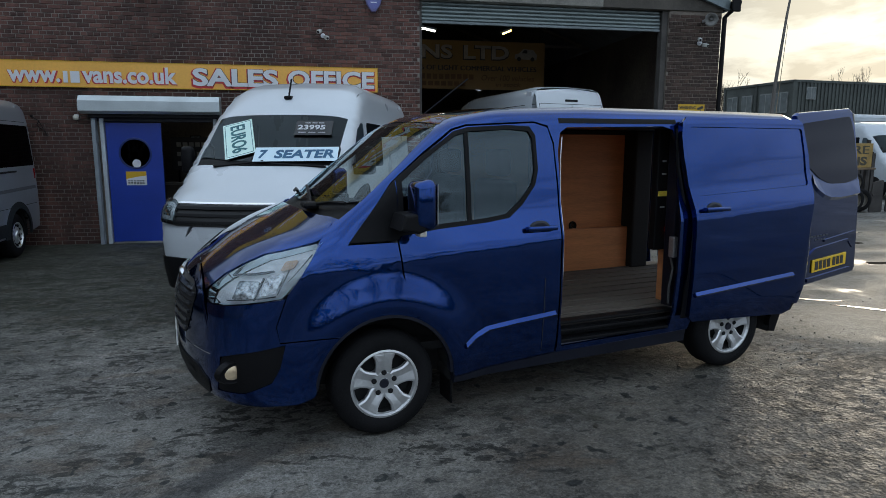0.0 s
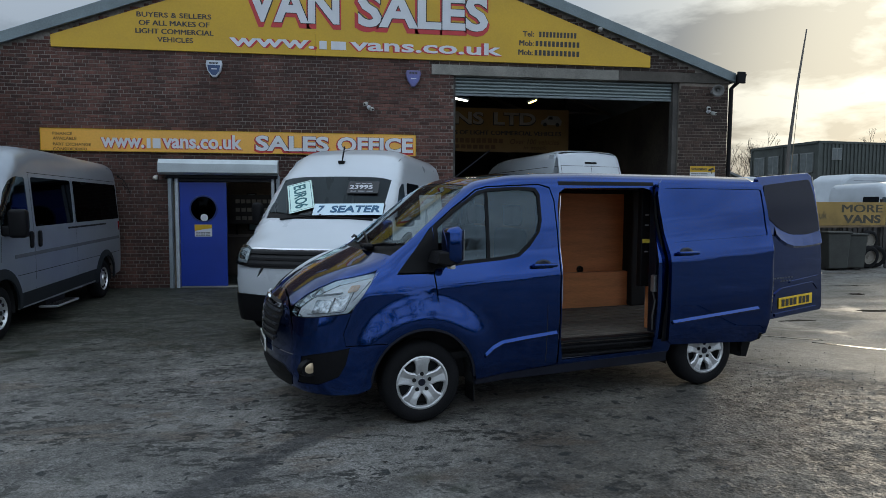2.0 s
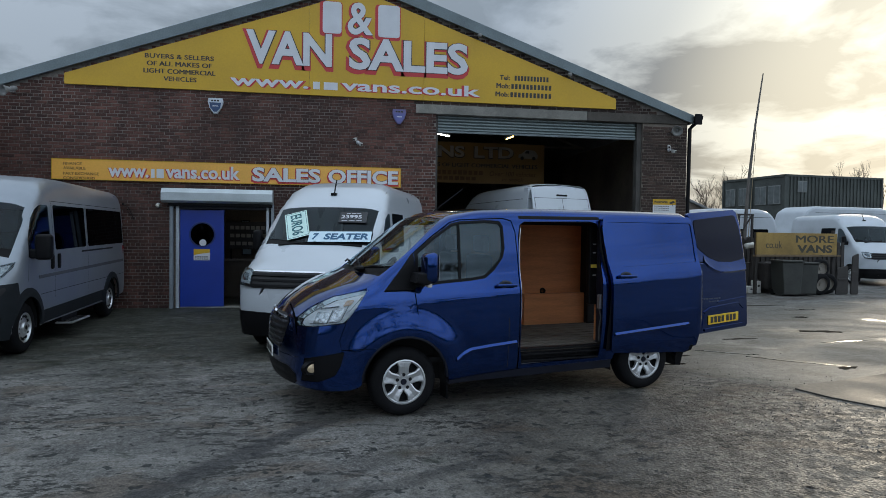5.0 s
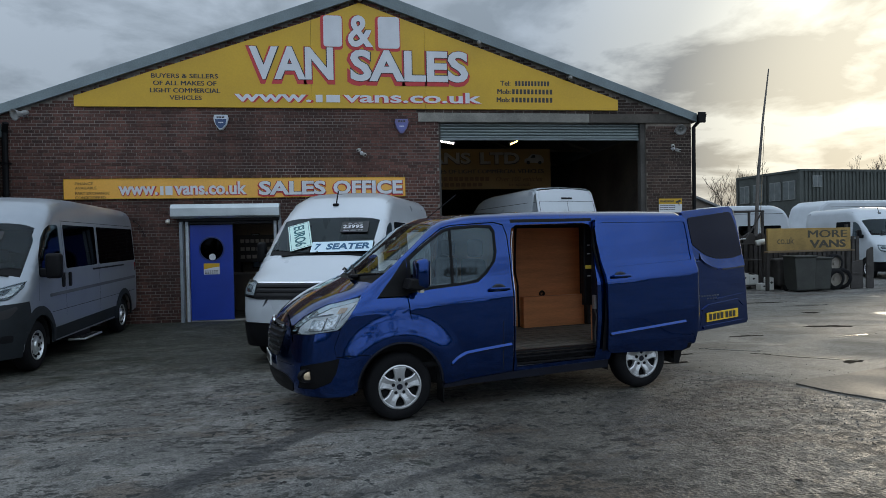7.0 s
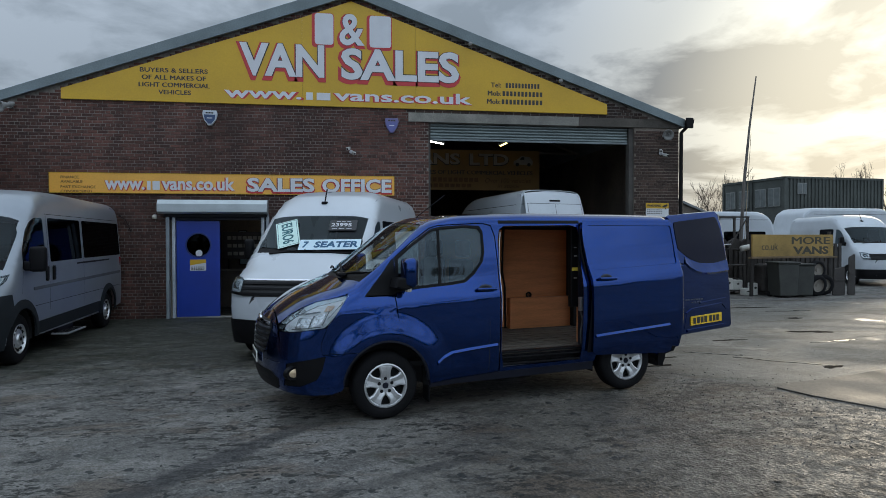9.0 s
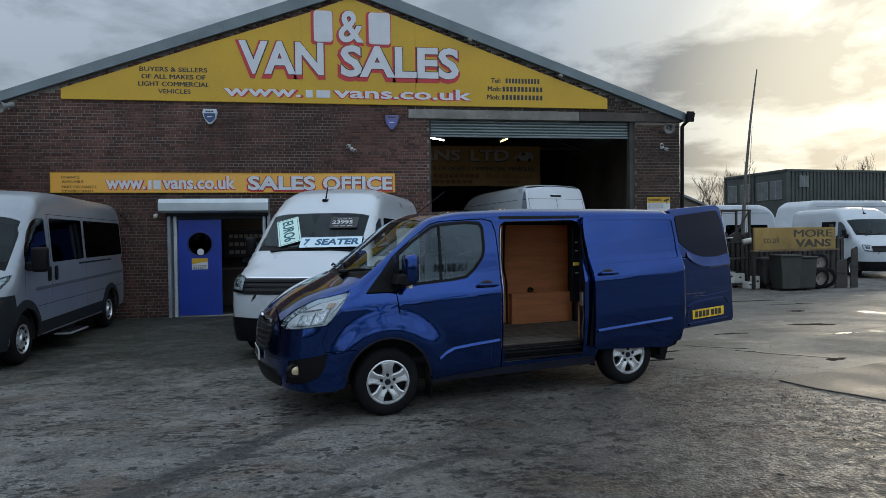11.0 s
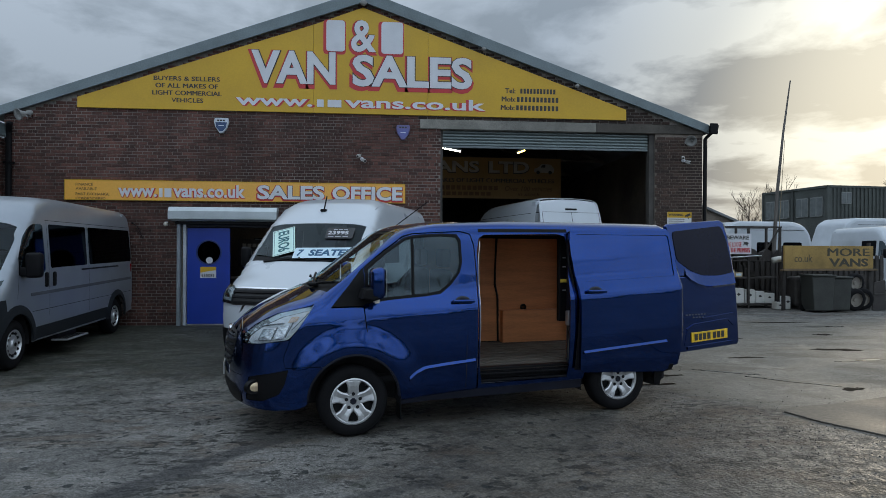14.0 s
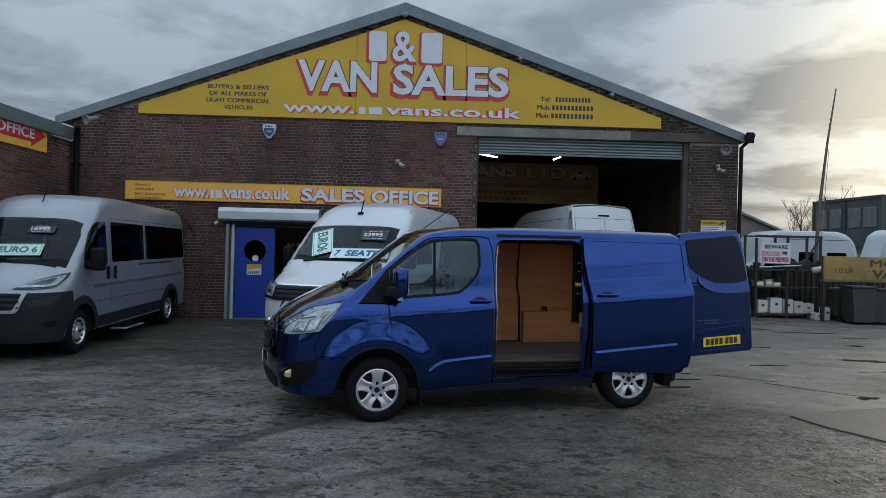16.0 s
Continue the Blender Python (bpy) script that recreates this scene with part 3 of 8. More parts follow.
class Shape:
    """The skin of a van, symmetric about y = 0, nose towards -x: where its side, nose, top and tail surfaces meet, rounded."""

    def __init__(self, top, crown, nose, nose_curve, width, tail, flare=(), belt=None, k=(0.34, 0.14, 0.16, 0.10)):
        self.top, self.crown, self.nose, self.bow, self.width, self.tail = top, crown, nose, nose_curve, width, tail
        self.flare, self.belt, self.k = flare, belt, k

    def side(self, x, z):
        s = self.width(z - (self.belt * (x - 2.3) if self.belt else 0))
        for hx, hz, r0, r1, d in self.flare:
            r = np.hypot(x - hx, z - hz)
            t = np.clip((r1 - r) / (r1 - r0), 0, 1)
            s = s + d * t * t * (3 - 2 * t)
        return s

    def field(self, x, y, z):
        a = np.abs(y) - self.side(x, z)
        b = self.nose(z) + self.bow(z) * y * y - x
        c = z - (self.top(x) - self.crown(x) * y * y)
        d = x - self.tail(z) + 0.04 * y * y
        ks, kt, kn, kr = self.k
        g = smax(a, b, ks)
        g = smax(g, c, kt)
        return smax(g, d, kr)

    def solve(self, fn, out, inn):
        out, inn = np.array(out, float), np.array(inn, float)
        for _ in range(34):
            m = (out + inn) / 2
            o = fn(m) > 0
            out, inn = np.where(o, m, out), np.where(o, inn, m)
        return (out + inn) / 2

    def on_side(self, x, z, s=-1):
        x, z = np.asarray(x, float), np.asarray(z, float)
        return s * self.solve(lambda v: self.field(x, v, z), np.full(x.shape, 1.5), np.zeros(x.shape))

    def on_front(self, y, z):
        y, z = np.asarray(y, float), np.asarray(z, float)
        return self.solve(lambda v: self.field(v, y, z), np.full(y.shape, -1.0), np.full(y.shape, 1.6))

    def on_tail(self, y, z):
        y, z = np.asarray(y, float), np.asarray(z, float)
        return self.solve(lambda v: self.field(v, y, z), np.full(y.shape, 9.0), np.full(y.shape, 3.0))

    def on_top(self, x, y):
        x, y = np.asarray(x, float), np.asarray(y, float)
        return self.solve(lambda v: self.field(x, y, v), np.full(x.shape, 3.6), np.full(x.shape, 0.75))

    def normal(self, p):
        e, q = 2e-3, np.asarray(p, float)
        g = np.stack([self.field(*(q + e * d).T) - self.field(*(q - e * d).T) for d in np.eye(3)], 1)
        return g / np.maximum(np.linalg.norm(g, axis=1, keepdims=True), 1e-9)


def skin(name, verts, faces, shape, material, parent, lift=0.0, lip=0.0, label="", sign=1):
    """A sheet of bodywork from points on the skin: raised by lift along the normal, its rim turned inwards by lip, shaded by the skin's own normals."""
    p = np.asarray(verts, float)
    n = shape.normal(p)
    p2 = p + n * lift
    faces = [list(f) for f in faces]
    vs = [tuple(v) for v in p2]
    nn = [tuple(v) for v in n]
    if lip:
        cnt = {}
        for f in faces:
            for i in range(len(f)):
                e = (f[i], f[(i + 1) % len(f)])
                cnt.setdefault(tuple(sorted(e)), []).append(e)
        rim = [es[0] for es in cnt.values() if len(es) == 1]
        twin, dup = {}, {}
        for e in rim:
            for v in e:
                if v not in twin:
                    dup[v] = len(vs); vs.append(tuple(p2[v])); nn.append(tuple(n[v]))
                    twin[v] = len(vs); vs.append(tuple(p2[v] - n[v] * lip)); nn.append(tuple(n[v]))
        for a, b in rim:
            faces.append([dup[b], dup[a], twin[a], twin[b]])
    me = bpy.data.meshes.new(name)
    me.from_pydata(vs, [], faces)
    # turn faces so that they look outwards
    na = np.array(nn)
    flip = [np.dot(f.normal, na[list(f.vertices)].mean(0)) < -0.2 for f in me.polygons]
    bm = bmesh.new(); bm.from_mesh(me)
    bm.faces.ensure_lookup_table()
    bmesh.ops.reverse_faces(bm, faces=[bm.faces[i] for i, t in enumerate(flip) if t])
    for f in bm.faces:
        f.smooth = True
    bm.to_mesh(me); bm.free()
    k = len(verts)
    cn = []
    for f in me.polygons:
        edge = any(v >= k for v in f.vertices)
        for v in f.vertices:
            cn.append(tuple(f.normal) if edge else nn[v])
    me.normals_split_custom_set(cn)
    me.materials.append(material)
    ob = new(name, me)
    ob.parent = parent
    if label:
        tagged(ob, label)
    return ob


NETS = {}


def flat_mesh(poly, holes=(), step=0.06):
    """A polygon with holes, cut into a fine net: points (n, 2) and faces."""
    key = (tuple(poly), tuple(tuple(h) for h in holes), step)
    if key in NETS:
        return NETS[key]
    bm = bmesh.new()
    es = []
    for ring in (poly, *holes):
        vs = [bm.verts.new((a, b, 0)) for a, b in ring]
        es += [bm.edges.new((vs[i], vs[(i + 1) % len(vs)])) for i in range(len(vs))]
    bmesh.ops.triangle_fill(bm, use_beauty=True, use_dissolve=False, edges=es, normal=(0, 0, 1))
    lo = [min(v.co[i] for v in bm.verts) for i in (0, 1)]
    hi = [max(v.co[i] for v in bm.verts) for i in (0, 1)]
    for i in (0, 1):
        n = int((hi[i] - lo[i]) / step)
        for k in range(1, n + 1):
            no = Vector((1, 0, 0)) if i == 0 else Vector((0, 1, 0))
            bmesh.ops.bisect_plane(bm, geom=bm.verts[:] + bm.edges[:] + bm.faces[:], dist=1e-5, plane_co=no * (lo[i] + k * (hi[i] - lo[i]) / (n + 1)), plane_no=no)
    bmesh.ops.dissolve_limit(bm, angle_limit=0.0005, verts=[], edges=[e for e in bm.edges if len(e.link_faces) == 2 and e.calc_length() < 1e-6])
    bm.verts.index_update()
    p = np.array([v.co[:2] for v in bm.verts])
    f = [[v.index for v in q.verts] for q in bm.faces]
    bm.free()
    NETS[key] = (p, f)
    return p, f


def arc(cx, cz, r, a0, a1, n=14):
    return [(cx + r * math.cos(radians(a0 + (a1 - a0) * i / n)), cz + r * math.sin(radians(a0 + (a1 - a0) * i / n))) for i in range(n + 1)]


def rounded(pts, r, n=4):
    """A polygon with its corners cut round."""
    out = []
    m = len(pts)
    for i in range(m):
        p, a, b = (Vector(pts[(i + k) % m]) for k in (0, -1, 1))
        d1, d2 = (a - p), (b - p)
        t = min(r, d1.length * 0.45, d2.length * 0.45)
        q1, q2 = p + d1.normalized() * t, p + d2.normalized() * t
        for k in range(n + 1):
            u = k / n
            out.append(tuple((1 - u) ** 2 * q1 + 2 * u * (1 - u) * p + u * u * q2))
    return out


def side_panel(name, shape, poly, material, parent, holes=(), s=-1, lift=0.0, lip=0.012, step=0.06, label=""):
    p, f = flat_mesh(poly, holes, step)
    y = shape.on_side(p[:, 0], p[:, 1], s)
    return skin(name, np.column_stack([p[:, 0], y, p[:, 1]]), f, shape, material, parent, lift, lip, label)


def front_panel(name, shape, poly, material, parent, holes=(), lift=0.0, lip=0.012, step=0.06, label=""):
    p, f = flat_mesh(poly, holes, step)
    return skin(name, np.column_stack([shape.on_front(p[:, 0], p[:, 1]), p[:, 0], p[:, 1]]), f, shape, material, parent, lift, lip, label)


def top_panel(name, shape, poly, material, parent, holes=(), lift=0.0, lip=0.012, step=0.06, label=""):
    p, f = flat_mesh(poly, holes, step)
    return skin(name, np.column_stack([p[:, 0], p[:, 1], shape.on_top(p[:, 0], p[:, 1])]), f, shape, material, parent, lift, lip, label)


def tail_panel(name, shape, poly, material, parent, holes=(), lift=0.0, lip=0.012, step=0.08, label=""):
    p, f = flat_mesh(poly, holes, step)
    return skin(name, np.column_stack([shape.on_tail(p[:, 0], p[:, 1]), p[:, 0], p[:, 1]]), f, shape, material, parent, lift, lip, label)


def top_loft(name, shape, x0, x1, edge, material, parent, nu=24, ns=20, lift=0.0, lip=0.012, inset=0.0, label=""):
    """Bodywork between two lines across the van (x0 and x1 by s from -1 to 1) and out to the side seam of height edge(x)."""
    v, f = [], []
    for i in range(nu + 1):
        for j in range(ns + 1):
            s = -1 + 2 * j / ns
            x = x0(s) + (x1(s) - x0(s)) * i / nu
            v.append((x, s))
    v = np.array(v)
    yb = np.abs(shape.on_side(v[:, 0], edge(v[:, 0]))) - inset
    y = v[:, 1] * yb
    z = np.where(np.abs(v[:, 1]) > 0.999, edge(v[:, 0]) if inset == 0 else 0, 0)
    zz = shape.on_top(v[:, 0], y)
    if inset == 0:
        zz = np.where(np.abs(v[:, 1]) > 0.999, edge(v[:, 0]), zz)
    for i in range(nu):
        for j in range(ns):
            a = i * (ns + 1) + j
            f.append((a, a + 1, a + ns + 2, a + ns + 1))
    return skin(name, np.column_stack([v[:, 0], y, zz]), f, shape, material, parent, lift, lip, label)


def nose_loft(name, shape, xs_, z0, z1, material, parent, nz=16, ny=24, lift=0.0, lip=0.0, label=""):
    """The front face between heights z0(y) and z1(y), out to the line x = xs_ on either side."""
    v, f = [], []
    for i in range(nz + 1):
        for j in range(ny + 1):
            v.append((-1 + 2 * j / ny, i / nz))
    v = np.array(v)
    y = v[:, 0] * 0.72
    for _ in range(4):
        z = z0(y) + (z1(y) - z0(y)) * v[:, 1]
        y = v[:, 0] * np.abs(shape.on_side(np.full(len(z), xs_), z))
    x = shape.on_front(y, z)
    for i in range(nz):
        for j in range(ny):
            a = i * (ny + 1) + j
            f.append((a, a + 1, a + ny + 2, a + ny + 1))
    return skin(name, np.column_stack([x, y, z]), f, shape, material, parent, lift, lip, label)


tyre_m = mat("tyre_rubber", (0.008, 0.008, 0.009), 0.8, spec=0.15, var=0.2, scale=6, fine=80, bump=0.3)
alloy_m = mat("silver_alloy", (0.62, 0.63, 0.64), 0.33, 0.75, var=0.05, scale=8, stain=0.05)
hub_dark_m = mat("brake_shadow_steel", (0.016, 0.016, 0.017), 0.8, 0.1, spec=0.2)
chrome_m = mat("chrome", (0.75, 0.76, 0.78), 0.12, 1.0, var=0.03)
arch_m = mat("wheel_arch_liner", (0.010, 0.010, 0.011), 0.9, var=0.1)


def wheel(parent, x, y, r, side=-1, rim=0.216, kind="five", rise=0.0):
    """A road wheel standing on the ground; the outer face looks to side * y."""
    w = new("wheel"); w.empty_display_size = 0.05
    w.parent = parent
    w.matrix_basis = pose(x, y, r + rise, 0, 0, 0 if side < 0 else 180)
    tw = 0.215
    prof = [(0.01, rim - 0.004), (-0.002, rim + 0.012), (-0.006, rim + 0.05), (0.0, r - 0.045), (0.016, r - 0.016), (0.045, r - 0.002), (0.10, r),
            (tw - 0.045, r - 0.002), (tw - 0.012, r - 0.02), (tw, r - 0.06), (tw, rim)]
    part("tyre", lathe_bm(prof, 48, cap=False), tyre_m, w, smooth=True)
    if kind == "five":
        bm = lathe_bm([(0.0, rim + 0.003), (-0.004, rim - 0.010), (0.010, rim - 0.020), (0.024, rim - 0.026)], 48, cap=False)
        part("barrel", lathe_bm([(0.024, rim - 0.026), (0.07, rim - 0.032), (0.16, rim - 0.034), (0.16, rim)], 40, cap=False), hub_dark_m, w)
        for i in range(5):
            a = 2 * math.pi * i / 5 + math.pi / 2
            c, s_ = math.cos(a), math.sin(a)

            def at(u, v, d):
                return (u * c - v * s_, d, u * s_ + v * c)
            rows = []
            for u, hw, d in ((0.035, 0.040, 0.020), (0.080, 0.054, 0.014), (0.115, 0.051, 0.008), (0.150, 0.055, 0.004), (rim - 0.034, 0.074, 0.004), (rim - 0.018, 0.096, 0.006)):
                rows.append([bm.verts.new(at(u, -hw, d + 0.035)), bm.verts.new(at(u, -hw, d + 0.006)), bm.verts.new(at(u, -hw * 0.78, d)), bm.verts.new(at(u, 0, d + 0.007)),
                             bm.verts.new(at(u, hw * 0.78, d)), bm.verts.new(at(u, hw, d + 0.006)), bm.verts.new(at(u, hw, d + 0.035))])
            for p, q in zip(rows, rows[1:]):
                for k in range(6):
                    bm.faces.new((p[k], q[k], q[k + 1], p[k + 1]))
        lathe_bm([(0.012, 0.0), (0.012, 0.030), (0.018, 0.034), (0.017, 0.070), (0.03, 0.092), (0.07, 0.096)], 30, bm=bm, cap=False)
        part("rim", bm, alloy_m, w, "silver five-spoke alloy rim")
        part("centre_cap", lathe_bm([(0.004, 0.0), (0.004, 0.026), (0.014, 0.032)], 20), mat("dark_blue_cap", (0.008, 0.010, 0.02), 0.3), w)
        for i in range(5):
            a = 2 * math.pi * i / 5 + math.pi / 2
            part("wheel_nut", lathe_bm([(0.008, 0.0), (0.008, 0.011), (0.012, 0.017), (0.03, 0.018)], 10, centre=(0.070 * math.cos(a), 0.0, 0.070 * math.sin(a))), hub_dark_m, w)
    else:
        bm = lathe_bm([(0.0, rim + 0.003), (-0.004, rim - 0.010), (0.02, rim - 0.022), (0.045, rim - 0.05), (0.020, rim - 0.075), (0.012, 0.085), (-0.012, 0.075), (-0.014, 0.0)], 40, cap=False)
        part("rim", bm, alloy_m, w, "silver pressed-steel wheel trim")
        for i in range(12):
            o = part("vent_slot", box_bm(rim - 0.072, rim - 0.026, 0.0, 0.03, -0.019, 0.019, 0.006), hub_dark_m, w)
            o.matrix_basis = pose(0, 0.014, 0, 0, 30 * i, 0)
        for i in range(5):
            a = 2 * math.pi * i / 5
            part("wheel_nut", lathe_bm([(-0.010, 0.0), (-0.010, 0.011), (0.01, 0.013)], 8, centre=(0.062 * math.cos(a), 0.0, 0.062 * math.sin(a))), hub_dark_m, w)
        part("hub_cap", lathe_bm([(-0.022, 0.0), (-0.020, 0.028), (-0.006, 0.036)], 16), hub_dark_m, w)
    part("brake_disc", lathe_bm([(0.075, 0.0), (0.075, rim - 0.035), (0.09, rim - 0.03)], 24), hub_dark_m, w)
    return w


def arch_bm(r, depth, n=20):
    """The upper half of a wheel arch, as a thin shell."""
    bm = bmesh.new()
    rows = [[bm.verts.new((q * math.cos(radians(-8 + 196 * i / n)), d, q * math.sin(radians(-8 + 196 * i / n)))) for d, q in ((0, r), (depth, r), (depth, r - 0.18))] for i in range(n + 1)]
    for a, b_ in zip(rows, rows[1:]):
        for k in range(2):
            bm.faces.new((a[k], a[k + 1], b_[k + 1], b_[k]))
    return bm


def seam(shape, k=0.84):
    """The height of the line along which the top meets the sides."""
    xs_ = np.linspace(0.02, 5.9, 240)
    y = k * np.abs(shape.on_side(xs_, np.full(240, 0.8)))
    y = np.where(xs_ > 1.2, np.minimum(y, 0.84), y)
    z = shape.on_top(xs_, y)
    z = np.where(xs_ > 5.2, z[np.searchsorted(xs_, 5.2)], z)
    return lambda v: np.interp(v, xs_, z)


def plate(parent, m4, w, h, col, n=7):
    """A number plate with its characters shown as plain bars."""
    p = new("number_plate"); p.empty_display_size = 0.05
    p.parent = parent
    p.matrix_basis = m4
    part("plate_panel", box_bm(-w / 2, w / 2, -0.006, 0.004, -h / 2, h / 2, 0.004), col, p)
    for i in range(n):
        x = -w * 0.43 + w * 0.86 * (i + (0.35 if i > 3 else 0)) / (n + 0.35)
        part("bar", box_bm(x, x + w * 0.085, -0.009, -0.006, -h * 0.33, h * 0.33), ink_m, p)
    return p

# ---- blue panel van ----
paint_m = mat("metallic_blue_paint", (0.0004, 0.032, 0.178), 0.10, 0.96, var=0.06, scale=2, fine=500, coat=1.0, rough_var=0.03)
paint_m.node_tree.nodes["Principled BSDF"].inputs["Coat Roughness"].default_value = 0.015
paint_m.node_tree.nodes["Principled BSDF"].inputs["Coat IOR"].default_value = 1.4
glass_m = glass("clear_tinted_glass", (0.26, 0.33, 0.35), ior=1.75, sheen=(0.62, 0.78, 0.88))
hero_screen_m = glass("clear_windscreen_glass", (0.90, 0.95, 0.93), ior=1.55)
dglass_m = glass("dark_privacy_glass", (0.02, 0.022, 0.026), ior=1.25, sheen=(0.26, 0.29, 0.33))
screen_m = glass("low_sheen_screen_glass", (0.34, 0.39, 0.41), ior=1.36)
ply_m = mat("plywood_lining", (0.56, 0.235, 0.095), 0.5, var=0.12, scale=1.2, fine=18, stretch=(1, 1, 9), stain=0.12)
ply_edge_m = mat("plywood_cut_edge", (0.50, 0.30, 0.14), 0.7, var=0.15)
lamp_glass_m = glass("clear_lamp_cover", (0.88, 0.90, 0.92))
lamp_shell_m = mat("lamp_reflector", (0.92, 0.93, 0.94), 0.25, 0.0, var=0.10, scale=16, fine=70, stretch=(1, 1, 2.5))
seat_m = mat("dark_seat_fabric", (0.03, 0.03, 0.035), 0.9, var=0.2, fine=150, bump=0.2)
inner_m = mat("grey_cabin_plastic", (0.115, 0.118, 0.118), 0.6, var=0.1)
jamb_m = mat("blue_black_door_jamb", (0.008, 0.010, 0.020), 0.4, 0.2, var=0.15)
floor_ply_m = mat("dusty_load_floor", (0.10, 0.085, 0.07), 0.7, var=0.2, scale=2, fine=40, stretch=(0.5, 6, 1), stain=0.3)

H_TOP = smooth_curve([(-0.4, 0.78), (-0.16, 1.00), (-0.05, 1.10), (0.15, 1.225), (0.35, 1.325), (0.60, 1.44), (0.68, 1.48), (1.40, 2.015), (1.55, 2.075), (1.9, 2.115), (2.6, 2.14), (4.0, 2.14), (5.2, 2.125)], 400, 8)
H_CROWN = interp([(-0.4, 0.10), (0.4, 0.11), (0.7, 0.17), (1.4, 0.12), (1.8, 0.05), (5, 0.04)])
H_NOSE = smooth_curve([(0.1, 0.02), (0.24, -0.07), (0.34, -0.15), (0.45, -0.19), (0.62, -0.195), (0.85, -0.185), (0.98, -0.165), (1.08, -0.10), (1.3, 0.1), (2.2, 1.0)], 200, 3)
H_BOW = interp([(0.2, 0.26), (0.5, 0.27), (0.9, 0.30), (1.2, 0.34), (2.2, 0.34)])
H_WIDTH = smooth_curve([(0.0, 0.90), (0.30, 0.935), (0.50, 0.975), (0.80, 0.996), (1.21, 1.0), (1.24, 0.996), (1.42, 0.950), (1.46, 0.941), (1.60, 0.925), (1.95, 0.862), (2.15, 0.815), (2.4, 0.76)], 240, 2)
H_TAIL = interp([(0.2, 4.78), (0.6, 4.82), (1.4, 4.80), (2.0, 4.68), (2.3, 4.60)])
HERO = Shape(H_TOP, H_CROWN, H_NOSE, H_BOW, H_WIDTH, H_TAIL, flare=((0.99, 0.36, 0.49, 0.76, 0.040),), belt=0.07, k=(0.30, 0.12, 0.14, 0.08))
H_EDGE = interp([(-0.03, 0.985), (0.08, 1.085), (0.18, 1.145), (0.30, 1.205), (0.61, 1.282), (0.70, 1.375), (0.74, 1.395), (0.88, 1.50), (1.10, 1.685), (1.30, 1.86), (1.44, 1.975), (1.58, 2.015), (1.9, 2.035), (2.6, 2.055), (4.0, 2.055), (5, 2.04)])
XN = -0.03  # where the nose gives way to the side


def moulding(name, pts, lift, parent):
    """A raised bar along the side, flat below and leaning outwards above, so that its upper face looks to the sky."""
    x, z = np.array([q[0] for q in pts]), np.array([q[1] for q in pts])
    bm = bmesh.new()
    rows = []
    for a, c in zip(x, z):
        y = [float(HERO.on_side(np.array([a]), np.array([c + d]))[0]) - lift for d in (0.022, -0.004, -0.022)]
        rows.append([bm.verts.new((a, y[0] + 0.002, c + 0.022)), bm.verts.new((a, y[1] - 0.022, c - 0.004)), bm.verts.new((a, y[2] - 0.014, c - 0.018)), bm.verts.new((a, y[2] + 0.004, c - 0.022))])
    for p_, q_ in zip(rows, rows[1:]):
        for k in range(3):
            bm.faces.new((p_[k], q_[k], q_[k + 1], p_[k + 1]))
    bm.faces.new(rows[0]); bm.faces.new(rows[-1])
    return part(name, bm, paint_m, parent)


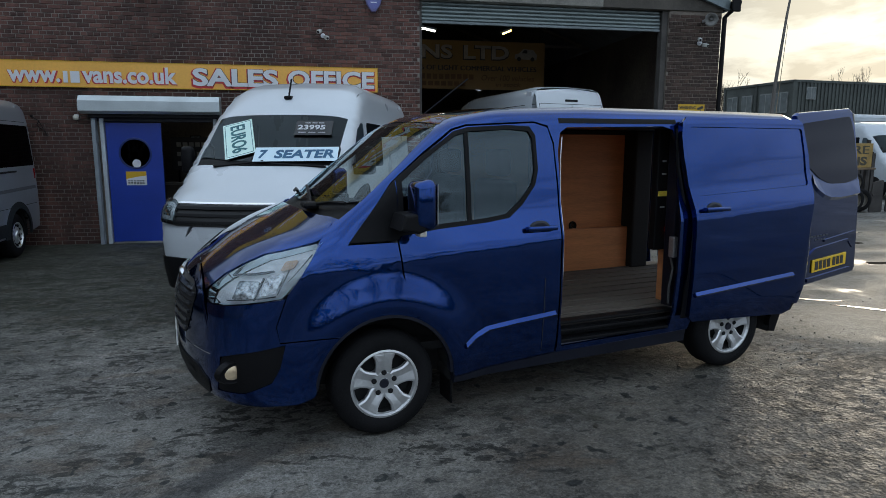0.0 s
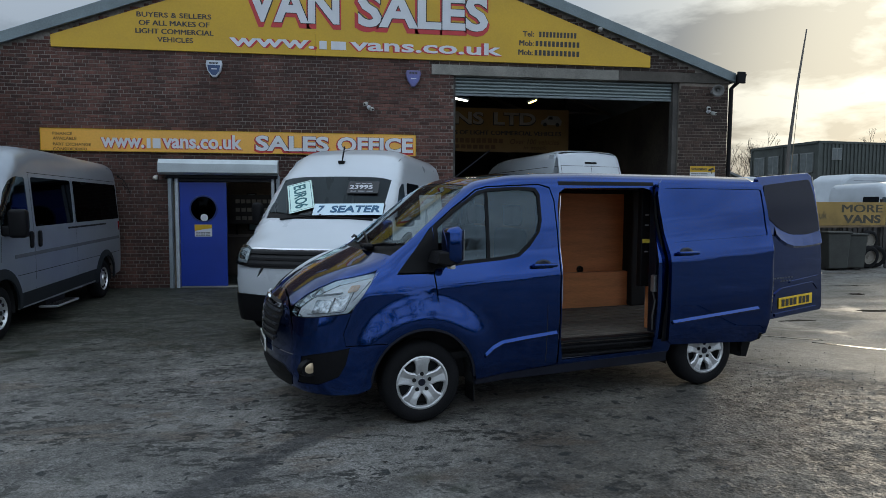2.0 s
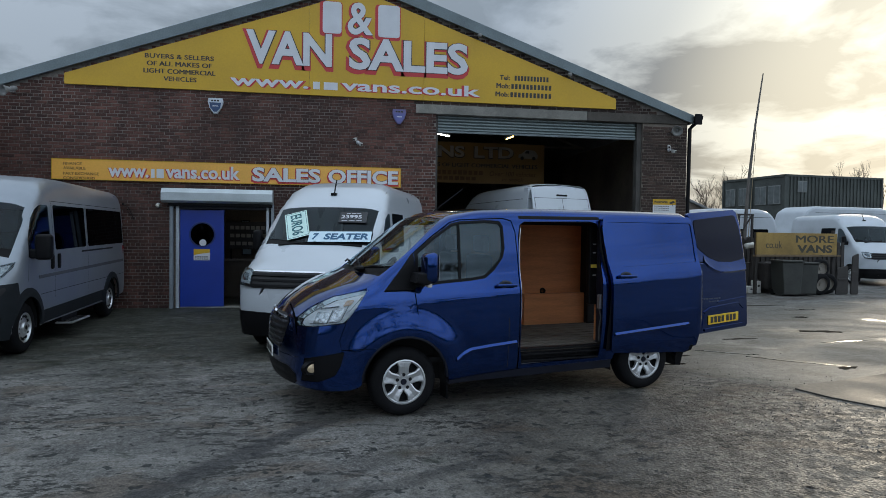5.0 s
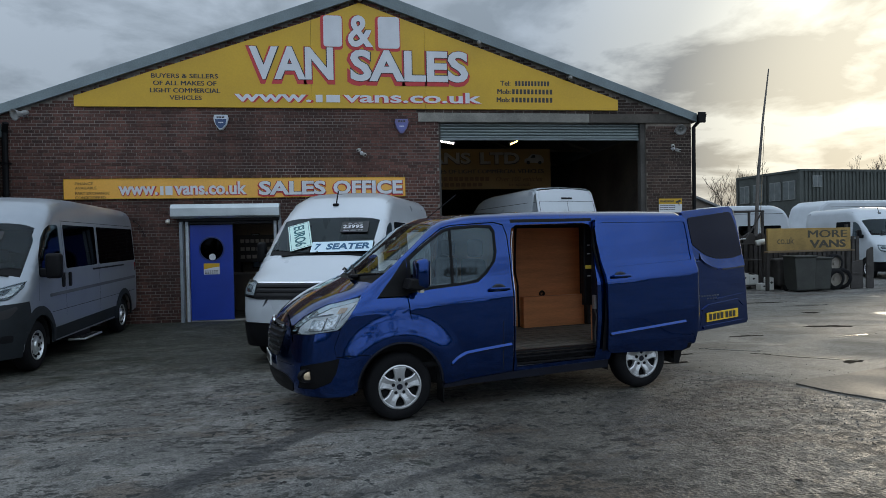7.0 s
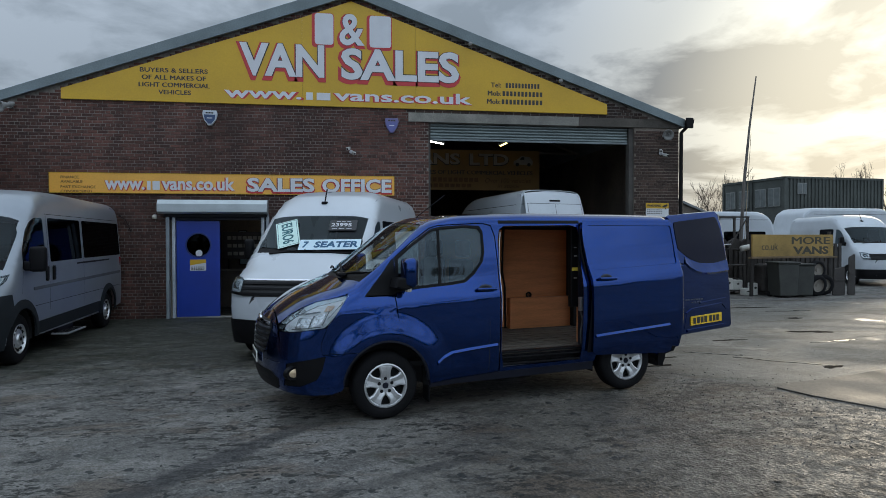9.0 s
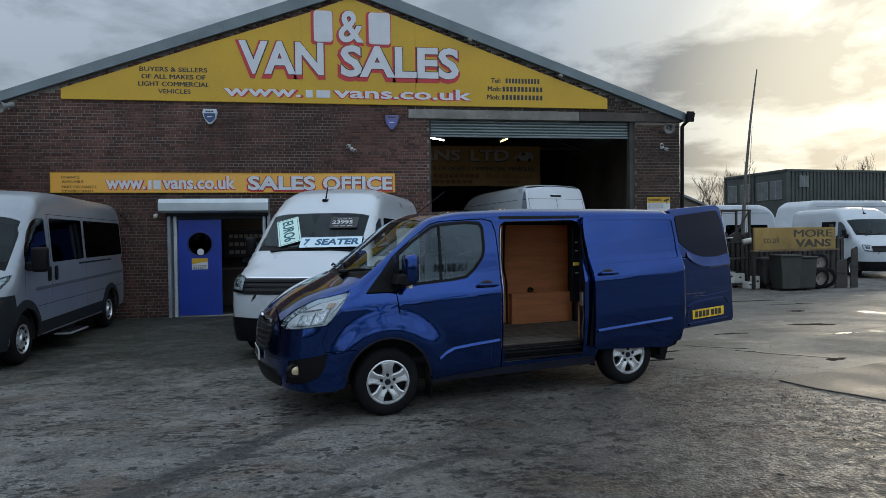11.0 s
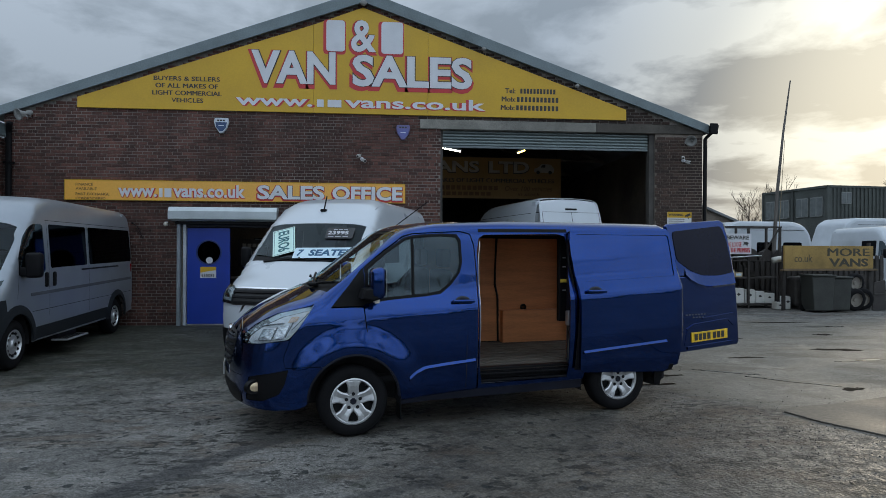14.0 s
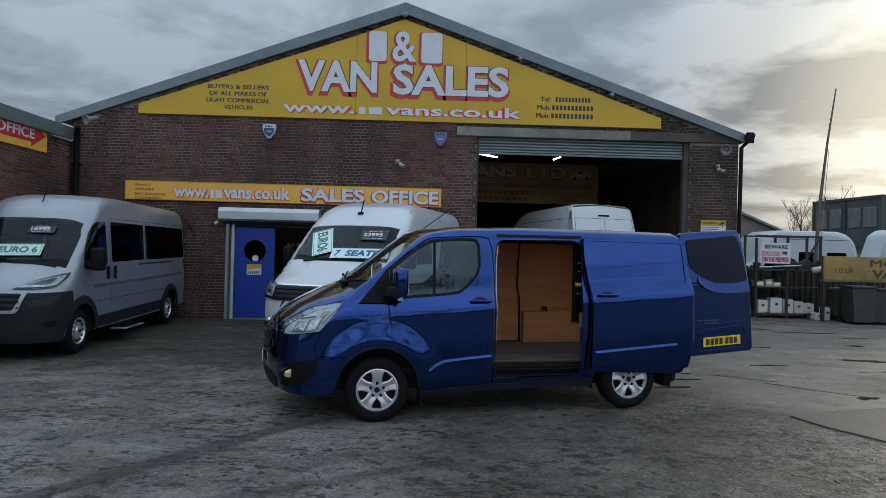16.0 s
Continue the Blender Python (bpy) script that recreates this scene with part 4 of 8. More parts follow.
def van_blue():
    v = thing("panel_van", pose(0.184, 3.317, 0, 0, 0, 12.5) @ pose(0, 1.0, 0), "metallic dark blue panel van with side and rear doors open", "van")
    edge = [(x, float(H_EDGE(x))) for x in (-0.03, 0.03, 0.08, 0.13, 0.18, 0.24, 0.30, 0.40, 0.50, 0.61, 0.65, 0.70, 0.74, 0.81, 0.88, 0.95, 1.02, 1.10, 1.2, 1.3, 1.37, 1.44, 1.51, 1.58, 1.7, 1.9, 2.1, 2.3, 2.6, 2.9, 3.2, 3.6, 4.0, 4.3, 4.60)]
    lamp = [(-0.025, 0.945)] + [(x, float(H_EDGE(x)) - 0.010) for x in (0.0, 0.05, 0.10, 0.20, 0.31, 0.46)] + [(0.625, 1.270), (0.53, 1.16), (0.44, 1.045), (0.385, 0.985), (0.36, 0.965), (0.20, 0.945), (0.06, 0.925), (0.0, 0.925)]
    door = [(1.088, 1.258), (1.11, 1.05), (1.155, 0.80)] + arc(0.99, 0.36, 0.455, 62, 4, 8) + [(1.46, 0.345), (1.9, 0.375), (2.245, 0.40), (2.25, 0.9), (2.25, 1.5), (2.235, 1.85), (2.20, 1.965), (2.10, 1.992), (1.60, 1.965), (1.50, 1.935), (1.30, 1.79), (1.078, 1.618)]
    dopen = [(2.272, 0.62), (2.272, 1.80), (2.30, 1.93), (2.36, 1.968), (3.20, 1.985), (3.29, 1.96), (3.31, 1.88), (3.30, 1.30), (3.30, 0.62), (3.28, 0.455), (2.30, 0.435)]
    # side wall of the body: front wing, screen pillar, roof rail, sill and rear quarter in one pressing
    wing = [(0.345, 0.705), (0.58, 0.712)] + arc(0.99, 0.36, 0.455, 130, 62, 10) + [(1.10, 1.05), (1.078, 1.25), (0.765, 1.248), (0.80, 1.285), (1.062, 1.612), (1.29, 1.80), (1.495, 1.947), (1.60, 1.977), (2.10, 2.004), (2.205, 1.978), (2.245, 1.86), (2.262, 1.5), (2.262, 0.395),
            (3.44, 0.42)] + arc(3.93, 0.36, 0.455, 172, 8, 16) + [(4.42, 0.46), (4.70, 0.52), (4.76, 0.9), (4.755, 1.4), (4.70, 1.7), (4.66, 1.95)] + [e for e in edge[::-1] if e[0] >= 0.61] + [(0.55, 1.185), (0.455, 1.055), (0.40, 0.985), (0.33, 0.80)]
    side_panel("body_side", HERO, wing, paint_m, v, holes=[dopen], lip=0.02, step=0.05)
    bump_side = [(XN, 0.335), (0.10, 0.315), (0.25, 0.305), (0.44, 0.315), (0.53, 0.345), (0.545, 0.37)] + arc(0.99, 0.36, 0.455, 178, 131, 6)[1:] + [(0.58, 0.705), (0.345, 0.698), (0.325, 0.80), (0.385, 0.962), (0.36, 0.957), (0.20, 0.937), (0.06, 0.917), (XN, 0.915)]
    insert = [(0.0, 0.395), (0.02, 0.615), (0.10, 0.640), (0.375, 0.690), (0.34, 0.55), (0.29, 0.46), (0.14, 0.395)]
    for s in (-1, 1):
        b = side_panel("bumper_corner", HERO, bump_side, paint_m, v, holes=[insert], s=s, lip=0.015, step=0.045)
        side_panel("bumper_insert", HERO, rounded(insert, 0.03), black_m, v, s=s, lift=-0.006, lip=0.0, step=0.045, label="textured black bumper corner")
        fog = new("fog_lamp"); fog.parent = v
        y = float(HERO.on_side(np.array([0.085]), np.array([0.525]), s)[0])
        fog.matrix_basis = pose(0.085, y, 0.53, 0, 0, 28 if s < 0 else 152)
        part("bezel", lathe_bm([(-0.012, 0.058), (-0.016, 0.066), (0.03, 0.072)], 24), black_m, fog).matrix_basis = Matrix.Diagonal((1.45, 1, 0.95, 1))
        # the lens's warm tint is a reflection put into its colour
        part("lens", lathe_bm([(-0.016, 0.0), (-0.014, 0.04), (-0.004, 0.056), (0.02, 0.058)], 24), mat("fog_lens", (0.70, 0.55, 0.36), 0.12, 0.5), fog, "clear oval fog lens", True).matrix_basis = Matrix.Diagonal((1.45, 1, 0.95, 1))
        # headlamp: reflector bowl behind a clear cover
        hl = new("headlight"); hl.parent = v
        side_panel("reflector", HERO, [(x + 0.006, z) for x, z in lamp], lamp_shell_m, hl, s=s, lift=-0.05, lip=0.0, step=0.03)
        side_panel("lens", HERO, lamp, lamp_glass_m, hl, s=s, lift=0.004, lip=0.055, step=0.03, label="clear swept-back headlamp lens")
        unit_m = mat("lamp_inner_grey", (0.58, 0.60, 0.62), 0.15, 0.5, var=0.4, scale=30)
        side_panel("main_beam_unit", HERO, rounded([(0.075, 0.955), (0.20, 0.965), (0.245, 1.075), (0.13, 1.075)], 0.02), unit_m, hl, s=s, lift=-0.034, lip=0.01, step=0.03)
        side_panel("dip_beam_unit", HERO, rounded([(0.225, 0.975), (0.33, 0.99), (0.385, 1.115), (0.285, 1.105)], 0.02), unit_m, hl, s=s, lift=-0.030, lip=0.01, step=0.03)
        side_panel("indicator_unit", HERO, rounded([(0.36, 1.13), (0.44, 1.14), (0.475, 1.19), (0.40, 1.185)], 0.015), mat("amber_indicator_bulb", (0.74, 0.50, 0.34), 0.25), hl, s=s, lift=-0.026, lip=0.01, step=0.03)
        for x0, z0, x1, z1 in ((0.20, 0.955, 0.265, 1.09), (0.335, 0.985, 0.41, 1.13), (0.07, 1.085, 0.33, 1.125), (0.40, 1.06, 0.55, 1.215), (0.06, 0.945, 0.33, 0.972)):
            dx, dz = (0.007, 0.0) if abs(z1 - z0) > 0.1 else (0.0, 0.007)
            side_panel("divider", HERO, [(x0, z0), (x0 + dx, z0 + dz), (x1 + dx, z1 + dz), (x1, z1)], mat("lamp_divider", (0.12, 0.125, 0.13), 0.25, 0.3), hl, s=s, lift=-0.020, lip=0.015, step=0.05)
        # dark seam behind the panel gaps
        side_panel("seam_liner", HERO, [(XN + 0.02, 0.36), (0.5, 0.36)] + arc(0.99, 0.36, 0.47, 178, 66, 12) + [(1.2, 0.72), (1.18, 1.0), (1.12, 1.25), (0.70, 1.33), (0.60, 1.24), (XN + 0.02, 0.96)], arch_m, v, s=s, lift=-0.065, lip=0.0, step=0.07)
        side_panel("arch_lip", HERO, arc(0.99, 0.36, 0.462, 176, 2, 20) + arc(0.99, 0.36, 0.435, 2, 176, 20), jamb_m, v, s=s, lift=-0.003, lip=0.05, step=0.05)
        side_panel("sill", HERO, [(1.45, 0.30), (3.46, 0.33), (3.46, 0.425), (2.27, 0.392), (1.9, 0.368), (1.455, 0.338)], jamb_m, v, s=s, lift=0.004, lip=0.06, step=0.08)
        side_panel("rear_bumper_corner", HERO, [(4.385, 0.40), (4.40, 0.30), (4.47, 0.29), (4.50, 0.44), (4.62, 0.47), (4.64, 0.53), (4.45, 0.52), (4.40, 0.47)], black_m, v, s=s, lift=0.012, lip=0.05, step=0.06)
    # far side in one sheet, with its cab window
    far_win = [(1.13, 1.32), (1.35, 1.345), (1.86, 1.385), (2.06, 1.59), (2.07, 1.945), (1.53, 1.925), (1.12, 1.625)]
    far = [(0.40, 0.985), (0.33, 0.80), (0.345, 0.705), (0.58, 0.712)] + arc(0.99, 0.36, 0.455, 130, 4, 14) + [(1.46, 0.345), (3.44, 0.42)] + arc(3.93, 0.36, 0.455, 172, 8, 16) + [(4.50, 0.36), (4.74, 0.40), (4.76, 0.9), (4.755, 1.4), (4.70, 1.7), (4.66, 1.95)] + [e for e in edge[::-1] if e[0] >= 0.61] + [(0.455, 1.055)]
    side_panel("body_side", HERO, far, paint_m, v, holes=[far_win], s=1, lip=0.02, step=0.09)
    side_panel("side_window", HERO, far_win, hero_screen_m, v, s=1, lift=-0.006, lip=0, step=0.1)

    # bonnet, scuttle, screen, roof
    top_loft("bonnet", HERO, lambda s: XN + 0.0 * s, lambda s: 0.575 + 0.165 * s * s, H_EDGE, paint_m, v, 26, 24, lip=0.015)
    top_loft("scuttle", HERO, lambda s: 0.582 + 0.165 * s * s, lambda s: 0.665 + 0.22 * s * s, H_EDGE, black_m, v, 4, 20, lift=-0.02, lip=0.0)
    top_loft("windscreen", HERO, lambda s: 0.655 + 0.22 * s * s, lambda s: 1.405 + 0.045 * s * s, H_EDGE, hero_screen_m, v, 22, 22, lift=-0.004, lip=0.0, label="clear raked windscreen")
    top_loft("screen_border", HERO, lambda s: 1.365 + 0.045 * s * s, lambda s: 1.407 + 0.045 * s * s, H_EDGE, black_m, v, 3, 20, lift=-0.008, lip=0.0)
    top_loft("screen_border", HERO, lambda s: 0.655 + 0.22 * s * s, lambda s: 0.70 + 0.21 * s * s, H_EDGE, black_m, v, 3, 20, lift=-0.008, lip=0.0)
    top_loft("roof", HERO, lambda s: 1.41 + 0.045 * s * s, lambda s: 4.60 + 0 * s, H_EDGE, paint_m, v, 60, 16, lip=0.01)
    # nose: grille aperture above the plate, slim black bumper band below
    zt = lambda y: HERO.on_top(np.full(np.shape(y), XN), y)
    nose_loft("nose_panel", HERO, XN, lambda y: 0.62 + 0.0 * y, zt, paint_m, v, 16, 30, lift=-0.0)
    nose_loft("bumper", HERO, XN, lambda y: 0.335 + 0 * y, lambda y: 0.615 + 0 * y, paint_m, v, 12, 30)
    trap = [(-0.40, 0.66), (0.40, 0.66), (0.50, 0.80), (0.56, 0.955), (0.42, 1.005), (-0.42, 1.005), (-0.56, 0.955), (-0.50, 0.80)]
    gr = new("grille"); gr.parent = v
    front_panel("grille_mesh", HERO, rounded(trap, 0.05), mat("grille_shadow", (0.006, 0.006, 0.007), 0.6), gr, lift=0.004, lip=0.0, step=0.07)
    for i in range(5):
        z = 0.69 + 0.057 * i
        hw = 0.41 + 0.13 * (z - 0.66) / 0.29
        front_panel("grille_bar", HERO, rounded([(-hw, z), (hw, z), (hw + 0.008, z + 0.024), (-hw - 0.008, z + 0.024)], 0.006), mat("gloss_black_grille", (0.035, 0.036, 0.04), 0.18, spec=0.8), gr, lift=0.02, lip=0.02, step=0.08)
    front_panel("grille_trim", HERO, [(-0.50, 0.955), (0.50, 0.955), (0.51, 0.982), (-0.51, 0.982)], chrome_m, gr, lift=0.022, lip=0.02, step=0.08)
    part("badge", lathe_bm([(-0.012, 0.0), (-0.010, 0.05), (0.0, 0.062), (0.02, 0.062)], 24, "x"), chrome_m, gr, "plain oval badge", True).matrix_basis = pose(float(HERO.on_front(np.array([0.0]), np.array([0.985]))[0]) - 0.02, 0, 0.985) @ Matrix.Diagonal((1, 1.45, 0.62, 1))
    front_panel("bumper_lip", HERO, rounded([(-0.68, 0.345), (0.68, 0.345), (0.74, 0.45), (0.60, 0.515), (-0.60, 0.515), (-0.74, 0.45)], 0.03), black_m, v, lift=0.006, lip=0.02, step=0.07, label="textured black bumper lip")
    for z in (0.375, 0.435):
        front_panel("lower_intake", HERO, rounded([(-0.52, z), (0.52, z), (0.54, z + 0.04), (-0.54, z + 0.04)], 0.01), mat("grille_shadow", (0.006, 0.006, 0.007)), v, lift=0.010, lip=0, step=0.08)
    plate(v, pose(float(HERO.on_front(np.array([0.0]), np.array([0.60]))[0]) - 0.012, 0, 0.60, 0, 0, -90), 0.52, 0.112, mat("white_plate", (0.78, 0.78, 0.74), 0.4))
    # front passenger door
    win = [(1.115, 1.305), (1.35, 1.335), (1.70, 1.362), (1.85, 1.385), (1.95, 1.46), (2.05, 1.585), (2.082, 1.68), (2.078, 1.90), (2.05, 1.945), (1.90, 1.957), (1.62, 1.94), (1.52, 1.915), (1.30, 1.765), (1.115, 1.625)]
    dr = new("front_door"); dr.parent = v
    side_panel("door_skin", HERO, door, paint_m, dr, holes=[win], lip=0.025, step=0.045)
    win_out = [(1.095, 1.285), (1.35, 1.317), (1.70, 1.345), (1.865, 1.368), (1.97, 1.45), (2.075, 1.58), (2.104, 1.68), (2.10, 1.91), (2.06, 1.968), (1.90, 1.975), (1.61, 1.957), (1.505, 1.93), (1.29, 1.782), (1.095, 1.635)]
    side_panel("window_seal", HERO, win_out, black_m, dr, holes=[[(x + (0.016 if x < 1.2 else -0.004 if x > 1.95 else 0), z + (0.012 if z < 1.5 else -0.008)) for x, z in win]], lift=0.004, lip=0.02, step=0.06)
    side_panel("window_glass", HERO, win, glass_m, dr, lift=-0.008, lip=0, step=0.08)
    side_panel("window_divider", HERO, [(1.565, 1.34), (1.592, 1.342), (1.602, 1.945), (1.575, 1.94)], black_m, dr, lift=0.002, lip=0.02, step=0.08)
    side_panel("quarter_trim", HERO, [(0.775, 1.262), (1.06, 1.60), (1.09, 1.63), (1.095, 1.272), (1.05, 1.262)], black_m, dr, lift=0.004, lip=0.02, step=0.05, label="black plastic mirror sail")
    moulding("door_moulding", [(1.53, 0.545), (1.60, 0.595), (1.70, 0.637), (1.9, 0.66), (2.225, 0.690)], 0.0, dr)
    side_panel("edge_trim", HERO, [(2.128, 0.42), (2.133, 0.42), (2.133, 0.95), (2.128, 0.95)], arch_m, dr, lift=0.002, lip=0, step=0.1)

    def handle(par, x, z, lift):
        y = float(HERO.on_side(np.array([x]), np.array([z]))[0]) - lift
        h = new("door_handle"); h.parent = par
        h.matrix_basis = pose(x, y, z)
        bm = lathe_bm([(-0.004, 0.0), (-0.004, 0.035), (0.004, 0.05)], 24)
        for q in bm.verts:
            q.co.x *= 1.6
        part("recess", bm, jamb_m, h)
        part("grip", box_bm(-0.115, 0.115, -0.052, -0.024, -0.017, 0.017, 0.012, 3), paint_m, h, smooth=True)
        for k in (-1, 1):
            part("grip_foot", box_bm(0.085 * k - 0.016, 0.085 * k + 0.016, -0.03, 0.006, -0.014, 0.014, 0.005), paint_m, h)
        return h
    handle(dr, 2.09, 1.293, 0.002)
    # mirror
    mi = new("door_mirror"); mi.parent = v
    bm = box_bm(1.115, 1.245, -1.235, -1.03, 1.345, 1.645, 0.05, 4)
    for q in bm.verts:
        if q.co.x < 1.17:
            q.co.y *= 0.985; q.co.z = 1.5 + (q.co.z - 1.5) * 0.93
    part("mirror_shell", bm, paint_m, mi, smooth=True)
    part("mirror_base", prism_bm([(1.02, 1.35), (1.05, 1.44), (1.22, 1.45), (1.24, 1.36), (1.14, 1.325)], -1.20, -0.975, 0.015), black_m, mi)
    part("mirror_glass", box_bm(1.243, 1.249, -1.215, -1.05, 1.375, 1.615, 0.002), chrome_m, mi)
    part("side_repeater", box_bm(1.15, 1.20, -1.16, -1.08, 1.30, 1.36, 0.01), mat("repeater_lens", (0.7, 0.66, 0.6), 0.2), mi)
    mi2 = new("door_mirror"); mi2.parent = v
    part("mirror_shell", box_bm(1.165, 1.30, 1.03, 1.235, 1.355, 1.645, 0.05, 4), paint_m, mi2, smooth=True)
    part("mirror_base", box_bm(1.12, 1.28, 0.94, 1.10, 1.35, 1.42, 0.015), black_m, mi2)
    # wipers and aerial
    for x0, y0, x1, y1 in ((0.66, -0.42, 0.745, 0.12), (0.69, 0.20, 0.74, 0.62), (0.68, -0.50, 0.80, -0.80)):
        z0, z1 = (float(HERO.on_top(np.array([a]), np.array([b]))[0]) + 0.02 for a, b in ((x0, y0), (x1, y1)))
        zm = float(HERO.on_top(np.array([(x0 + x1) / 2]), np.array([(y0 + y1) / 2]))[0]) + 0.03
        part("wiper", tube_bm([(x0, y0, z0), ((x0 + x1) / 2, (y0 + y1) / 2, zm), (x1, y1, z1)], 0.012, 6), black_m, v)
    part("wiper_mount", box_bm(0.60, 0.70, -0.52, -0.36, 1.43, 1.475, 0.02), black_m, v)
    zr = float(HERO.on_top(np.array([1.62]), np.array([-0.05]))[0])
    part("aerial", tube_bm([(1.62, -0.05, zr), (1.66, -0.05, zr + 0.03), (1.98, -0.05, zr + 0.27)], 0.006, 6), black_m, v)
    # sliding door, pushed back along the side
    sd = new("sliding_door"); sd.parent = v
    sdp = [(3.325, 2.00), (3.31, 1.90), (3.315, 1.75), (3.345, 1.55), (3.385, 1.36), (3.395, 1.2), (3.40, 0.56), (3.44, 0.52), (4.45, 0.475), (4.52, 0.50), (4.575, 0.80), (4.615, 1.20), (4.64, 1.44), (4.615, 1.75), (4.575, 2.0), (4.54, 2.03), (3.37, 2.03)]
    blank = rounded([(3.425, 1.455), (4.590, 1.515), (4.555, 1.972), (3.385, 1.972)], 0.03)
    side_panel("door_skin", HERO, sdp, paint_m, sd, holes=[blank], lift=0.068, lip=0.045, step=0.045)
    side_panel("window_blank", HERO, rounded([(3.428, 1.458), (4.587, 1.518), (4.552, 1.969), (3.388, 1.969)], 0.03), paint_m, sd, lift=0.059, lip=0.01, step=0.045)
    side_panel("door_inner", HERO, [(3.35, 0.54), (4.5, 0.5), (4.6, 1.2), (4.57, 1.98), (3.345, 1.98), (3.36, 1.6), (3.40, 1.35)], black_m, sd, lift=0.028, lip=0.0, step=0.1)
    moulding("door_moulding", [(3.43, 0.722), (3.8, 0.752), (4.1, 0.776), (4.47, 0.806)], 0.068, sd)
    h = handle(sd, 3.57, 1.375, 0.07)
    bx = box_bm(3.30, 3.345, -0.94, -0.88, 1.0, 1.16, 0.01)
    part("door_latch", bx, mat("latch_steel", (0.35, 0.35, 0.36), 0.4, 0.8), sd)
    part("door_edge_seal", tube_bm([(3.33, -0.88, 1.97), (3.31, -0.92, 1.7), (3.37, -0.965, 1.35), (3.385, -0.98, 0.9), (3.39, -0.97, 0.55)], 0.016, 6), black_m, sd)
    # doorway step and inner pillars
    part("step_sill", box_bm(2.28, 3.36, -0.945, -0.62, 0.40, 0.45, 0.012), jamb_m, v)
    part("step_riser", box_bm(2.28, 3.36, -0.86, -0.80, 0.44, 0.56, 0.006), black_m, v)
    for k, (z, y) in enumerate(((0.590, -0.90), (0.54, -0.93), (0.475, -0.952))):
        part("sill_tread", box_bm(2.275, 3.38, y, y + 0.10, z - 0.02, z, 0.004), black_m, v)
    part("door_rail", box_bm(2.28, 3.35, -0.82, -0.74, 1.97, 2.01, 0.006), jamb_m, v)
    side_panel("door_track", HERO, [(2.30, 1.995), (3.32, 2.003), (3.32, 2.036), (2.30, 2.028)], black_m, v, lift=0.003, lip=0.02, step=0.1)
    part("rear_pillar", prism_bm([(3.40, 0.5), (3.50, 0.5), (3.50, 2.0), (3.40, 2.0)], -0.83, -0.72, 0.01), jamb_m, v)
    part("front_pillar", prism_bm([(2.17, 0.5), (2.262, 0.5), (2.262, 2.0), (2.17, 2.0)], -0.83, -0.66, 0.01), jamb_m, v)
    # load space
    part("load_floor", box_bm(2.20, 4.70, -0.86, 0.86, 0.55, 0.585), floor_ply_m, v, "scuffed dark load floor")
    for i in range(9):
        y = -0.72 + i * 0.17
        part("floor_rib", box_bm(2.32, 4.66, y, y + 0.02, 0.585, 0.593, 0.003), floor_ply_m, v)
    part("side_lining", prism_bm([(2.24, 0.60), (3.20, 0.60), (3.19, 1.2), (3.15, 1.35), (3.17, 1.96), (2.24, 1.96)], 0.80, 0.815, 0.003), ply_m, v, "orange-brown plywood lining")
    part("side_lining", prism_bm([(3.23, 0.60), (4.20, 0.60), (4.20, 1.96), (3.20, 1.96), (3.18, 1.36), (3.22, 1.2)], 0.80, 0.815, 0.003), ply_m, v, "orange-brown plywood lining")
    part("side_lining_back", box_bm(2.20, 4.55, 0.816, 0.83, 0.56, 2.0), arch_m, v)
    part("bulkhead", box_bm(2.18, 2.235, -0.80, 0.80, 0.585, 1.99, 0.01), ply_m, v, "plywood-faced bulkhead")
    part("roof_lining", box_bm(2.20, 4.58, -0.74, 0.74, 2.005, 2.02), jamb_m, v)
    part("wheel_arch_box", box_bm(3.24, 4.30, 0.70, 0.80, 0.586, 1.01, 0.004), ply_m, v, "plywood wheel arch box")
    part("wheel_arch_box", box_bm(3.475, 4.30, -0.715, -0.58, 0.586, 1.01, 0.004), ply_m, v, "plywood wheel arch box")
    part("near_lining", box_bm(3.44, 4.40, -0.80, -0.785, 1.01, 1.95, 0.003), ply_m, v, "plywood lining")
    part("far_door_pillar", box_bm(4.20, 4.42, 0.62, 0.83, 0.585, 2.0, 0.02), arch_m, v)
    part("lashing_eye", lathe_bm([(0, 0.02), (-0.015, 0.035), (-0.02, 0.04), (0, 0.045)], 16), arch_m, v).matrix_basis = pose(3.58, 0.80, 1.04)
    part("pillar_cable", tube_bm([(3.19, 0.795, 1.96), (3.165, 0.79, 1.6), (3.165, 0.79, 1.36), (3.205, 0.79, 1.15), (3.21, 0.79, 0.60)], 0.012, 6), arch_m, v)
    part("pillar_trim", box_bm(3.33, 3.56, -0.69, -0.62, 1.02, 2.0, 0.01), black_m, v)
    part("yellow_strap", box_bm(3.34, 3.50, -0.70, -0.69, 1.45, 1.49, 0.004), mat("yellow_webbing", (0.62, 0.46, 0.05), 0.7), v, "yellow webbing pull strap")
    part("reflector_dot", box_bm(3.43, 3.45, -0.70, -0.69, 1.16, 1.21, 0.005), lamp_mat("red_marker_lens", (0.9, 0.05, 0.03), 0.6), v, "small red marker lamp")
    for z in (1.36, 1.62, 1.72):
        part("pillar_clip", box_bm(3.36, 3.40, -0.71, -0.70, z, z + 0.012, 0.003), alloy_m, v)
    part("wiring_loom", tube_bm([(3.36, -0.86, 1.14), (3.345, -0.86, 1.0), (3.37, -0.87, 0.9), (3.35, -0.86, 0.75), (3.36, -0.85, 0.62)], 0.009, 6), inner_m, v)
